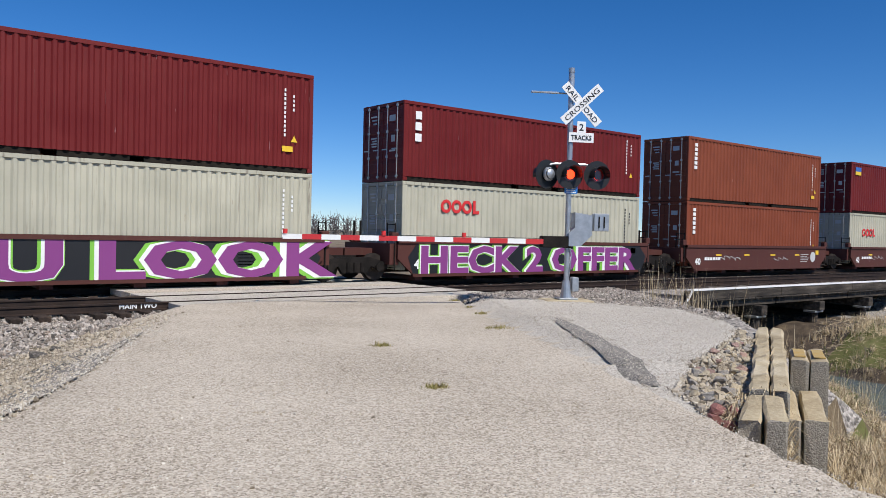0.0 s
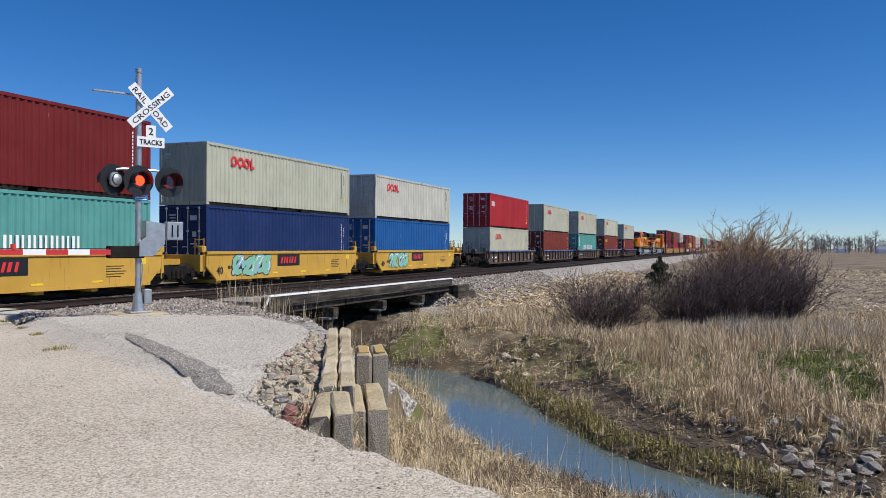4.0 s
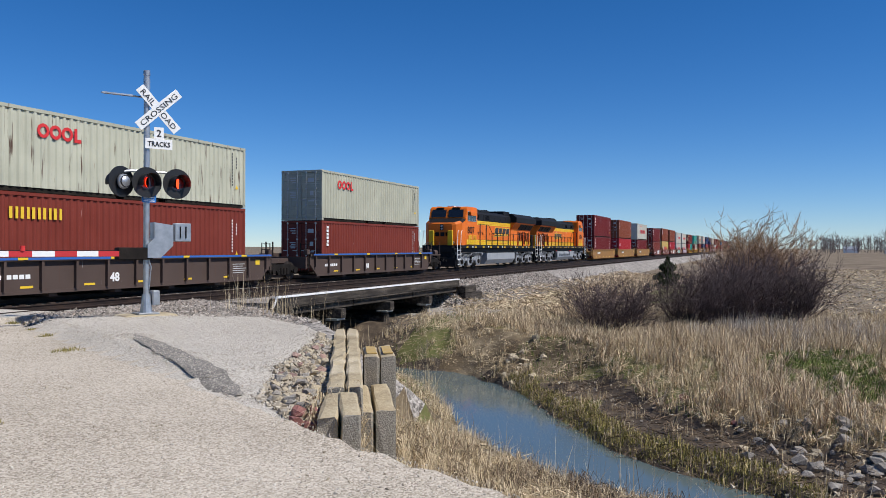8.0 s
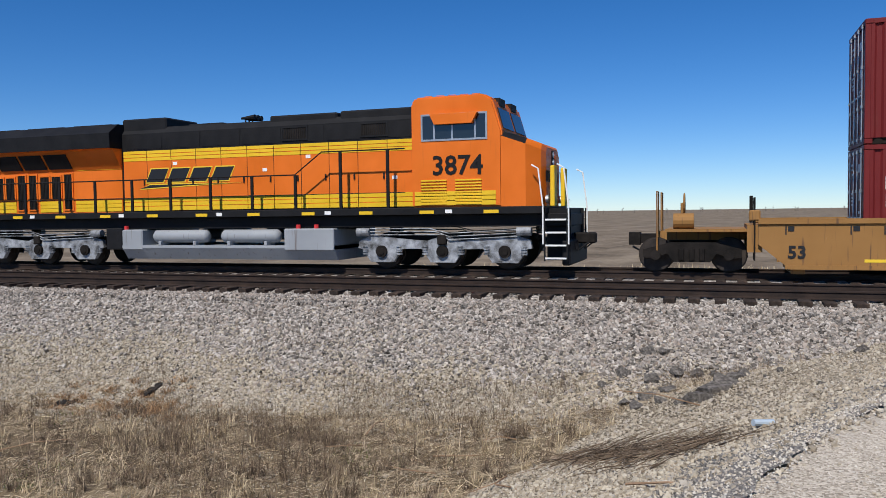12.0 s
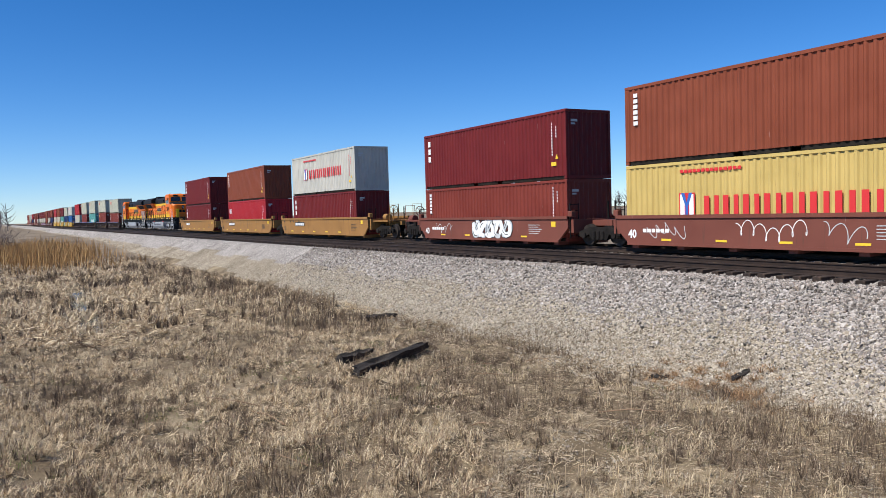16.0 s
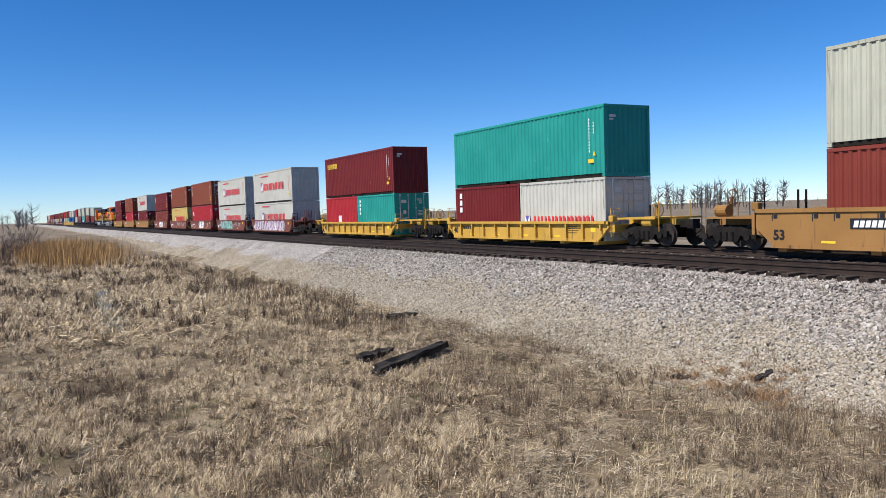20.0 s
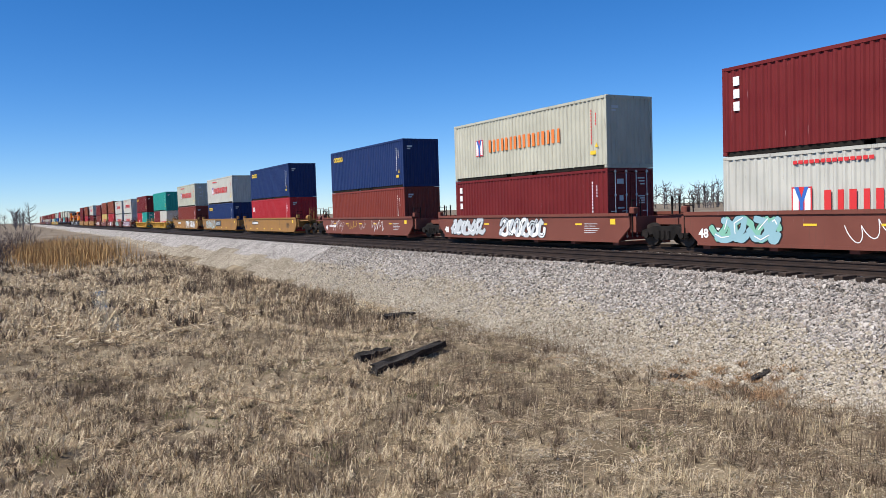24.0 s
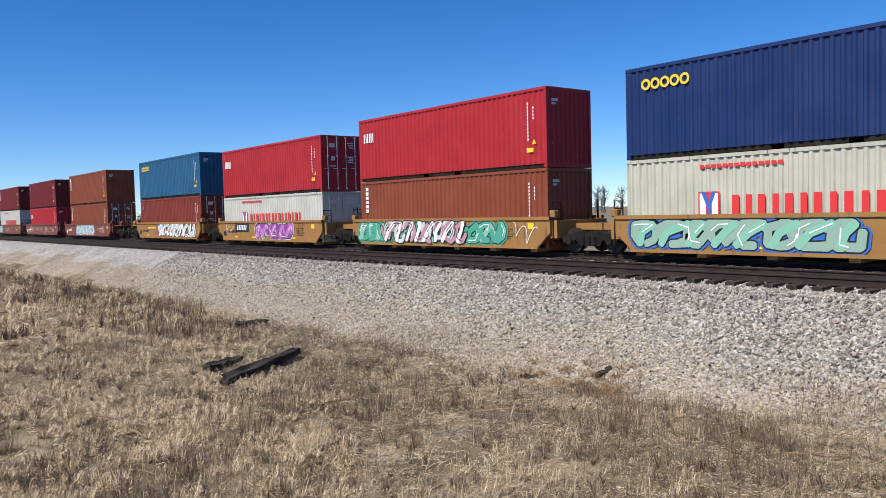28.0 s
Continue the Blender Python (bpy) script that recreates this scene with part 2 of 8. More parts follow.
def tubes(*ts, n=6):
    bm = bmesh.new()
    for pts, r in ts:
        tube(bm, pts, r, n)
    return bm


def disc(bm, c, axis, r, depth, n=20, mi=0, r1=None):
    """A round slab, centred on c, along x, y or z."""
    k = "xyz".index(axis)
    a, b = list(c), list(c)
    a[k] -= depth / 2
    b[k] += depth / 2
    tube(bm, [a, b], r, n, mi, r1)


_letters = {}


def lettering(text, size, bold=0.0, depth=0.004):
    """A mesh of the words, flat on x and z, facing -y, its left foot at the origin."""
    key = (text, size, bold, depth)
    if key not in _letters:
        cu = bpy.data.curves.new("lettering", "FONT")
        cu.body, cu.size, cu.offset, cu.extrude, cu.resolution_u = text, size, bold, depth, 2
        ob = bpy.data.objects.new("lettering", cu)
        me = bpy.data.meshes.new_from_object(ob)
        bpy.data.objects.remove(ob)
        me.transform(Matrix.Rotation(radians(90), 4, "X"))
        me.materials.clear()
        _letters[key] = me
    return _letters[key]


def words(text, size, material, parent, m, bold=0.0, name="lettering"):
    me = lettering(text, size, bold)
    if not me.materials:
        me.materials.append(material)
    elif me.materials[0] != material:
        me = me.copy()
        me.materials[0] = material
    ob = new(name, me)
    ob.parent = parent
    ob.matrix_basis = m
    return ob


def mesh_np(name, verts, faces, materials, index=None, smooth=False):
    """A mesh from arrays: faces all of one size."""
    me = bpy.data.meshes.new(name)
    k = faces.shape[1]
    me.vertices.add(len(verts))
    me.vertices.foreach_set("co", np.asarray(verts, np.float32).ravel())
    me.loops.add(faces.size)
    me.loops.foreach_set("vertex_index", faces.astype(np.int32).ravel())
    me.polygons.add(len(faces))
    me.polygons.foreach_set("loop_start", np.arange(0, faces.size, k, dtype=np.int32))
    if index is not None:
        me.polygons.foreach_set("material_index", index.astype(np.int32))
    me.polygons.foreach_set("use_smooth", np.full(len(faces), smooth))
    for m in materials:
        me.materials.append(m)
    me.update()
    me.validate()
    return me


# ---- the lie of the land ----
NEAR, FAR_T = 17.8, 22.1                  # centre lines of the two tracks
BRIDGE = (21.3, 37.6)                     # the opening that the bridge spans
WATER = -2.75
CREEK = [(25, 60), (25, 30), (25, 17), (24.9, 13), (24.4, 10.6), (22.9, 8.5), (20.2, 6.7), (17.4, 5.1), (15.8, 3.6), (14.5, 1.8), (12.7, -1.0), (10.8, -5.5), (9, -14), (8, -45), (0, -140)]
ROAD_U, ROAD_N = (0.477, 0.879), (0.879, -0.477)


def wob(x, y, s, seed=0.0):
    """A cheap smooth wobble, about -1 to 1."""
    x, y = x * s + seed, y * s - 1.7 * seed
    return (np.sin(1.3 * x + 0.9 * y) + np.sin(2.1 * y - 0.7 * x + 1.3) + np.sin(3.7 * x + 2.9 * y + 0.4) * 0.5 + np.sin(5.3 * y - 4.1 * x) * 0.4) / 2.9


def to_creek(x, y):
    d, side = np.full(np.shape(x), 1e9), np.zeros(np.shape(x))
    for (ax, ay), (bx, by) in zip(CREEK, CREEK[1:]):
        ux, uy = bx - ax, by - ay
        k = np.clip(((x - ax) * ux + (y - ay) * uy) / (ux * ux + uy * uy), 0, 1)
        px, py = ax + k * ux, ay + k * uy
        e = np.hypot(x - px, y - py)
        side = np.where(e < d, np.sign(ux * (y - ay) - uy * (x - ax)), side)
        d = np.minimum(d, e)
    return d, side


def road_pq(x, y):
    return x * ROAD_N[0] + y * ROAD_N[1], x * ROAD_U[0] + y * ROAD_U[1]


def beam_line(q):
    """Where the row of old beams lies, across from the road's middle."""
    return 4.85 + 0.622 * (q - 7.44)


def layers(x, y):
    """Heights of the bare land, the track bed, the road and the gravel mound."""
    x, y = np.asarray(x, float), np.asarray(y, float)
    base = -1.45 + 0.10 * wob(x, y, 0.25) + 0.06 * wob(x, y, 0.9, 3) + 0.035 * wob(x, y, 2.6, 14)
    left = 0.125 * (1 - np.tanh((x + 1.0) / 3)) * (1 - np.tanh((y - 30) / 4)) * (1 + np.tanh((y + 9) / 6))
    base = base - 0.55 * left - 0.22 * left * np.exp(-((y - 2.6) / 2.2) ** 2) * (x < -8)
    base = base + 0.32 * np.exp(-((x + 17.2) ** 2 + (y - 9.3) ** 2) / 1.7)
    base = base + 0.085 * wob(x, y, 2.1, 23) * np.clip((1.5 - x) / 3, 0, 1)
    far = np.clip((np.hypot(x, y) - 70) / 60, 0, 1)
    base = base * (1 - far) + -1.25 * far
    d, side = to_creek(x, y)
    e = d + 0.22 * wob(x, y, 0.9, 7) + 0.10 * wob(x, y, 2.9, 2)
    bank = np.interp(e, [0.5, 1.15, 1.5, 3.2, 4.6, 6.2, 9.5], [-3.12, -2.77, -2.56, -2.2, -1.8, -1.35, -0.8])
    rise = np.interp(e, [0.5, 1.35, 1.75, 3.6], [-3.12, -2.77, -2.4, -1.4])
    bank = bank + 0.5 * np.clip((4.2 - y) / 3, 0, 1) * np.clip((e - 1.3) / 1.6, 0, 1)
    # a low muddy shelf on the far bank, under a steep lip
    shelf = np.interp(e, [0.5, 1.45, 1.7, 3.3, 4.3, 9.0], [-3.12, -2.77, -2.56, -2.42, -1.95, -1.35])
    on = np.clip((x - 13.5) / 1.0, 0, 1) * np.clip((25.0 - x) / 2.5, 0, 1)
    bank = np.where(side > 0, shelf * on + rise * (1 - on), bank) + 0.03 * wob(x, y, 4.1, 5)
    base = np.minimum(base, np.where(e > 9.5, 9, bank))
    dy = np.abs(y - (NEAR + FAR_T) / 2)
    track = -0.20 - 0.09 * np.clip((dy - 2.9) / 0.4, 0, 1) - np.clip(dy - 4.3, 0, None) / 2.05 + 0.03 * wob(x, y, 1.1, 5) * (dy > 4.4)
    # level shoulder of ballast between the mast and the bridge
    p, q = road_pq(x, y)
    rim2 = np.interp(q, [11, 13, 15, 18, 21], [7.3, 8.1, 8.9, 9.3, 9.7]) + 0.12 * wob(x, y, 1.4, 3)
    sh = np.interp(q, [11, 13, 17], [-0.12, 0.0, -0.04]) - np.clip(p - rim2, 0, None) * np.interp(q, [11.8, 14.5], [4.0, 0.75]) - np.clip(11.4 - q, 0, None) * 0.8 - np.clip(4.4 - p, 0, None) * 0.6
    track = np.maximum(track, np.where(y < 16.3, sh, -9))
    gap = np.minimum(x - BRIDGE[0], BRIDGE[1] - x)
    track = np.where(gap > 0, np.minimum(track, -0.5 - gap * 0.85), track)
    track = np.where(gap > -0.3, np.minimum(track, -0.32), track)
    edge = np.where(p < 0.7, -2.35 - p, p - 3.75) + 0.12 * wob(x, y, 0.8, 9)
    road = -0.015 + 0.02 * wob(x, y, 0.35, 4) - np.clip(edge, 0, None) * np.where(p < 0.7, np.interp(q, [5, 9, 12], [0.42, 0.36, 0.27]), 1.05)
    road = np.where(y > 16.4, -9, road)
    rim = np.interp(q, [6.5, 9.3, 11.3, 13, 15.3, 18], [3.6, 5.1, 6.9, 7.4, 7.8, 7.6]) + 0.1 * wob(x, y, 1.2, 8)
    mound = np.interp(q, [7, 10, 14], [-0.03, 0.06, 0.15]) - np.clip(p - rim, 0, None) * 0.8 - np.clip(4.0 - p, 0, None) * 0.5 - np.clip(q - 17.42 + 0.946 * np.clip(p - 5.57, 0, None), 0, None) * 0.6 - np.clip(9.5 - q, 0, None) * 0.35
    # rubble packed between the mound and the old beams
    fill = -0.07 - 0.03 * np.clip(9 - q, 0, None) - np.clip(p - beam_line(q), 0, None) * 4.0 - np.clip(4.0 - p, 0, None) * 0.5 - np.clip(q - 12.3, 0, None) * 0.9 - np.clip(7.3 - q, 0, None) * 0.6
    mound = np.maximum(mound, fill + 0.03 * wob(x, y, 3.3, 5))
    mound = np.where((p > beam_line(q) + 0.3) & (q < 12.6) | (mound < -0.8), -9, mound)
    return base, track, road, mound


def height(x, y):
    return np.maximum.reduce(layers(x, y))


def tan_line(x, y):
    """Below this height the slope's stones turn from grey to tan."""
    return -1.3 + 0.25 * wob(x, y, 0.7, 12) + 0.12 * wob(x, y, 2.3, 1) + 0.018 * np.clip(-x - 3, 0, 16)


def axis(fine0, fine1, step, reach):
    mid = np.arange(fine0, fine1 + 1e-6, step)
    grow = [step]
    while sum(grow) < reach:
        grow.append(grow[-1] * 1.22)
    g = np.cumsum(grow)
    return np.concatenate([fine0 - g[::-1], mid, fine1 + g])


M_SOIL = rich("dry_grass_soil", [(0.06, 0.044, 0.028), (0.16, 0.122, 0.078), (0.31, 0.25, 0.165)], 0.9, 0.95, 0, 0.6, 14, fine=22, spec=0.1)
M_BALLAST = gravel("ballast", [(0.055, 0.050, 0.045), (0.19, 0.172, 0.155), (0.33, 0.30, 0.27), (0.50, 0.46, 0.42)], 17.0, depth=0.03)
M_MUD = rich("mud", [(0.03, 0.021, 0.015), (0.075, 0.055, 0.038), (0.16, 0.12, 0.078)], 2.2, 0.75, 0, 0.6, 14)
M_FIELD = rich("stubble_field", [(0.10, 0.078, 0.054), (0.19, 0.15, 0.108), (0.28, 0.228, 0.165)], 0.25, 0.95, 0, 0.5, 4, fine=3.0, spec=0.1)
M_GREEN = rich("grassy_soil", [(0.09, 0.085, 0.035), (0.13, 0.135, 0.05), (0.24, 0.20, 0.11)], 0.7, 0.95, 0, 0.5, 12, spec=0.1)
M_ROAD = gravel("crushed_limestone", [(0.20, 0.165, 0.125), (0.41, 0.355, 0.285), (0.53, 0.465, 0.38), (0.66, 0.595, 0.505)], 62.0, depth=0.008)
M_LIGHT = gravel("white_gravel", [(0.26, 0.235, 0.20), (0.42, 0.385, 0.335), (0.51, 0.47, 0.415), (0.61, 0.575, 0.515)], 55.0, depth=0.008)
M_TANBED = gravel("tan_gravel_bed", [(0.06, 0.048, 0.034), (0.17, 0.138, 0.098), (0.30, 0.255, 0.19), (0.46, 0.40, 0.31)], 24.0, depth=0.025)

gx, gy = axis(-34, 46, 0.28, 2600), axis(-12, 31, 0.28, 2600)
GX, GY = np.meshgrid(gx, gy, indexing="ij")
lay = layers(GX, GY)
GZ = np.maximum.reduce(lay)
nx, ny = GX.shape
idx = np.arange(nx * ny).reshape(nx, ny)
quads = np.stack([idx[:-1, :-1], idx[1:, :-1], idx[1:, 1:], idx[:-1, 1:]], -1).reshape(-1, 4)
cx, cy = GX.ravel()[quads].mean(1), GY.ravel()[quads].mean(1)
lb, lt, lr, lm = layers(cx, cy)
top = np.argmax(np.stack([lb, lt, lr, lm]), 0)
dc, sc_ = to_creek(cx, cy)
kind = np.zeros(len(quads), int)
kind[(np.hypot(cx - 6, cy) > 62) | (cy > 31) | ((cx > 30) & (cy < 5 - (cx - 30) * 0.1))] = 3
kind[(lb > lt) & (kind == 0) & (cx > 12) & (wob(cx, cy, 0.35, 11) > 0.1)] = 4
kind[(dc < 1.5 + 0.4 * wob(cx, cy, 1.0, 1)) | ((sc_ > 0) & (dc < 3.9) & (cx > 14.5) & (cx < 23) & (wob(cx, cy, 0.8, 4) > -0.7))] = 2
kind[top == 1] = 1
kind[(top == 1) & (cx < 4) & (lt < tan_line(cx, cy))] = 7
kind[(top == 1) & (lt < -1.85 + 0.25 * wob(cx, cy, 1.3, 6))] = 0
kind[top == 2] = 5
pq_ = road_pq(cx, cy)[0]
kind[(top == 2) & (pq_ < -3.3 + 0.5 * wob(cx, cy, 1.1, 4))] = 7
kind[(top == 2) & (pq_ > 4.05 + 0.15 * wob(cx, cy, 1.3, 4))] = 0
kind[top == 3] = 6
_p, _q = road_pq(cx, cy)
kind[(top == 3) & (_p > np.interp(_q, [6.5, 9.3, 11.3, 13], [3.5, 5.0, 6.8, 7.6])) & (_q < 12.4)] = 7
kind[(_p > beam_line(_q) - 0.05) & (_q < 13.2) & (_q > 6.4) & (cx < 16) & np.isin(kind, (1, 5, 6, 7))] = 0
# mud's dark tone under and around the bridge also stands for the deck's shade
under = (cx > BRIDGE[0] + 0.3) & (cx < BRIDGE[1] - 0.3) & (np.abs(cy - 20) < 5)
kind[under & (lt < -1.2)] = 2
kind[(cx > BRIDGE[0]) & (cx < 41) & (cy > 12.6) & (cy < 29) & (kind != 1)] = 2
kind[(cx > 32.5) & (cx < 41) & (cy > 11.6) & (cy < 15.5) & (GZ.ravel()[quads].mean(1) > -2.3)] = 1
ground = new("ground", mesh_np("ground", np.stack([GX, GY, GZ], -1).reshape(-1, 3), quads, [M_SOIL, M_BALLAST, M_MUD, M_FIELD, M_GREEN, M_ROAD, M_LIGHT, M_TANBED], kind, True))
tagged(ground, "dry grass land, gravel road, ballast and stubble field", "ground", kind="structure")

M_WATER = mat("creek_water", (0.10, 0.135, 0.14), 0.10, 0.0, 0.6)
_nt = M_WATER.node_tree
_w = _nt.nodes.new("ShaderNodeTexNoise")
_w.inputs["Scale"].default_value, _w.inputs["Detail"].default_value = 2.5, 3.0
_b = _nt.nodes.new("ShaderNodeBump")
_b.inputs["Strength"].default_value, _b.inputs["Distance"].default_value = 0.05, 0.05
_nt.links.new(_w.outputs[0], _b.inputs["Height"])
_nt.links.new(_b.outputs[0], _nt.nodes["Principled BSDF"].inputs["Normal"])


def ribbon(name, line, half, z):
    """A flat strip along a line."""
    bm = bmesh.new()
    prev = None
    for i, (x, y) in enumerate(line):
        a, b = line[max(i - 1, 0)], line[min(i + 1, len(line) - 1)]
        d = Vector((b[0] - a[0], b[1] - a[1], 0)).normalized()
        n = Vector((-d.y, d.x, 0)) * half
        pair = [bm.verts.new((x + n.x, y + n.y, z)), bm.verts.new((x - n.x, y - n.y, z))]
        if prev:
            bm.faces.new((prev[0], prev[1], pair[1], pair[0]))
        prev = pair
    return part(name, bm, M_WATER)


tagged(ribbon("water", CREEK[:-2], 2.6, WATER), "still grey-blue creek water between grassy banks", "water", kind="structure")
tagged(ribbon("puddle_water", [(-28.5, 2.85), (-31, 3.0), (-35, 3.2), (-40, 3.55), (-45, 3.9)], 0.42, -2.10), "shallow ditch water among dry grass", "water", kind="structure")


# ---- tracks ----
M_RAIL = rich("rail_steel", [(0.016, 0.010, 0.008), (0.045, 0.027, 0.019)], 3.0, 0.75, 0.2, 0.2)
M_HEAD = mat("rail_head", (0.55, 0.54, 0.53), 0.25, 1.0)
M_TIE = rich("creosote_tie", [(0.012, 0.008, 0.006), (0.034, 0.022, 0.016), (0.072, 0.048, 0.034)], 2.0, 0.9, 0, 0.6, 25, stretch=(6, 1, 6), vary=0.35)


def rail(y, x0, x1):
    bm = bmesh.new()
    web = [(-0.07, -0.175), (0.07, -0.175), (0.07, -0.16), (0.010, -0.14), (0.010, -0.045), (0.036, -0.035), (0.036, -0.004), (0.03, -0.0005), (-0.03, -0.0005), (-0.036, -0.004), (-0.036, -0.035), (-0.010, -0.045), (-0.010, -0.14), (-0.07, -0.16)]
    prism(bm, [(y + a, b) for a, b in web], x0, x1, "x")
    bm.faces.ensure_lookup_table()
    for f in bm.faces:
        if f.normal.z > 0.9 and f.calc_center_median().z > -0.003:
            f.material_index = 1
    return bm


for yc, tname in ((NEAR, "near"), (FAR_T, "far")):
    tr = thing("railroad_track", 0, yc, 0, "steel rails on dark timber ties in grey ballast", "railroad track", "tracks")
    for dy in (-0.7525, 0.7525):
        part("rail", rail(dy, -1500, 1500), [M_RAIL, M_HEAD], tr, "rusty web, shiny worn head")
    bm = rounded((-0.115, 0.115, -1.3, 1.3, -0.36, -0.165), w=0.012)
    me = None
    rest = bmesh.new()
    for i in range(-640, 640):
        x = i * 0.5 + random.uniform(-0.03, 0.03)
        if -46 < x < 50 and (yc == NEAR or -25 < x < 25):
            if me is None:
                t = part("tie", bm, M_TIE, tr)
                me = t.data
            else:
                t = part("tie", me, None, tr)
            t.matrix_basis = pose(x, random.uniform(-0.05, 0.05), random.uniform(-0.02, 0.012), 0, 0, random.uniform(-1.2, 1.2))
        else:
            box(rest, x - 0.115, x + 0.115, -1.3, 1.3, -0.36, -0.17)
    tagged(part("tie", rest, M_TIE, tr), kind="stuff")


# ---- the train ----
SPEED = 25.5                                # metres a second, towards -x
moving = []                                 # every thing that rolls, with its place at 0 s
L40, L20, WID, HC, STD = 12.192, 6.058, 2.438, 2.896, 2.591
FACE = FAR_T - WID / 2
_shell = {}


def corrugated(length, height):
    """Side walls, ends and roof of a steel box, folded like the real sheet."""
    bm = bmesh.new()
    n = round((length - 0.3) / 0.278)
    x0, x1, z0, z1 = 0.12, length - 0.12, 0.14, height - 0.10

    def folded(a, b, z0, z1, at, n):
        step = (b - a) / n
        prev = None
        for i in range(n):
            for k, d in ((0.0, 0.0), (0.27, 0.0), (0.44, 0.042), (0.83, 0.042)):
                s = a + (i + k) * step
                pr = (bm.verts.new(at(s, z0, d)), bm.verts.new(at(s, z1, d)))
                if prev:
                    bm.faces.new((prev[0], pr[0], pr[1], prev[1]))
                prev = pr
        pr = (bm.verts.new(at(b, z0, 0)), bm.verts.new(at(b, z1, 0)))
        bm.faces.new((prev[0], pr[0], pr[1], prev[1]))
    folded(x0, x1, z0, z1, lambda s, z, d: (s, d + 0.012, z), n)
    folded(x0, x1, z0, z1, lambda s, z, d: (length - s, WID - d - 0.012, z), n)
    folded(0.1, WID - 0.1, z0, z1, lambda s, z, d: (length - d - 0.02, s, z), 9)
    v = [bm.verts.new(p) for p in ((0.05, 0.05, height - 0.03), (length - 0.05, 0.05, height - 0.03), (length - 0.05, WID - 0.05, height - 0.03), (0.05, WID - 0.05, height - 0.03))]
    bm.faces.new(v)
    bmesh.ops.recalc_face_normals(bm, faces=bm.faces[:])
    return bm


def frame_bars(length, height):
    bm = bmesh.new()
    w = 0.11
    for y in (0, WID):
        s = 1 if y == 0 else -1
        a, b = sorted((y + s * 0.085, y + s * 0.14))
        a, b = sorted((y, y + s * 0.06))
        box(bm, w, length - w, a, b, height - 0.11, height - 0.004)
    for x in (0, length):
        s = 1 if x == 0 else -1
        a, b = sorted((x, x + s * 0.08))
        box(bm, a, b, 0.1, WID - 0.1, 0.0, 0.15)
        box(bm, a, b, 0.1, WID - 0.1, height - 0.12, height - 0.004)
    return bm


def bottom_rail(length):
    """The lower side rail, set back so that shade falls on it, with its fork pockets."""
    bm = bmesh.new()
    for a, b in ((0.11, length * 0.40), (length * 0.40 + 0.36, length * 0.60 - 0.36), (length * 0.60, length - 0.11)):
        box(bm, a, b, 0.075, 0.14, 0.0, 0.155)
    box(bm, 0.11, length - 0.11, 0.09, 0.12, 0.12, 0.155)
    return bm


def post(height):
    return rounded((0, 0.13, 0, 0.13, 0.12, height - 0.12), w=0.012)


def casting():
    return rounded((-0.004, 0.174, -0.004, 0.16, 0, 0.118), w=0.015)


def door_leaf(height):
    """A door of one pressed sheet, with five raised panels."""
    bm = bmesh.new()
    out = [(0.07, 0.16), (0.03, 0.16)]
    for i in range(5):
        z = 0.3 + i * (height - 0.6) / 4.6
        out += [(0.03, z), (0.012, z + 0.02), (0.012, z + (height - 0.6) / 7), (0.03, z + (height - 0.6) / 7 + 0.02)]
    out += [(0.03, height - 0.14), (0.07, height - 0.14)]
    prism(bm, out, 0.02, 1.09)
    return bm


def door_bars(j, height):
    """Rows of small figures on a door leaf, unreadable: bars."""
    if j:
        return boxes(*[(0.004, 0.010, 0.36, 0.36 + w, height - z, height - z + 0.05) for w, z in ((0.36, 0.42), (0.30, 0.54), (0.22, 0.66), (0.34, 1.15), (0.26, 1.24), (0.34, 1.33), (0.30, 1.42))])
    return boxes((0.004, 0.010, 0.38, 0.72, height - 0.62, height - 0.42), (0.004, 0.010, 0.40, 0.60, height - 1.30, height - 1.08), (0.004, 0.010, 0.36, 0.70, height - 1.62, height - 1.56))


def lock_bar(height):
    bm = bmesh.new()
    tube(bm, [(0.0, 0, 0.08), (0.0, 0, height - 0.06)], 0.018, 6)
    for z in (0.12, height * 0.3, height * 0.62, height - 0.16):
        box(bm, -0.028, 0.03, -0.045, 0.045, z, z + 0.07)
    box(bm, -0.035, -0.02, -0.02, 0.26, height * 0.40, height * 0.40 + 0.035)
    return bm


def shared(key, build, material):
    if key not in _shell:
        o = part("tmp", build(), material)
        _shell[key] = o.data
        bpy.data.objects.remove(o)
    return _shell[key]


# pale boxes show rust along their frames
EDGE = {k: paint("rusty_edge_" + k, [v * 0.85 for v in COATS[k.replace("rusty_", "")]], 0.75) for k in ("white", "cream", "grey", "rusty_grey")}


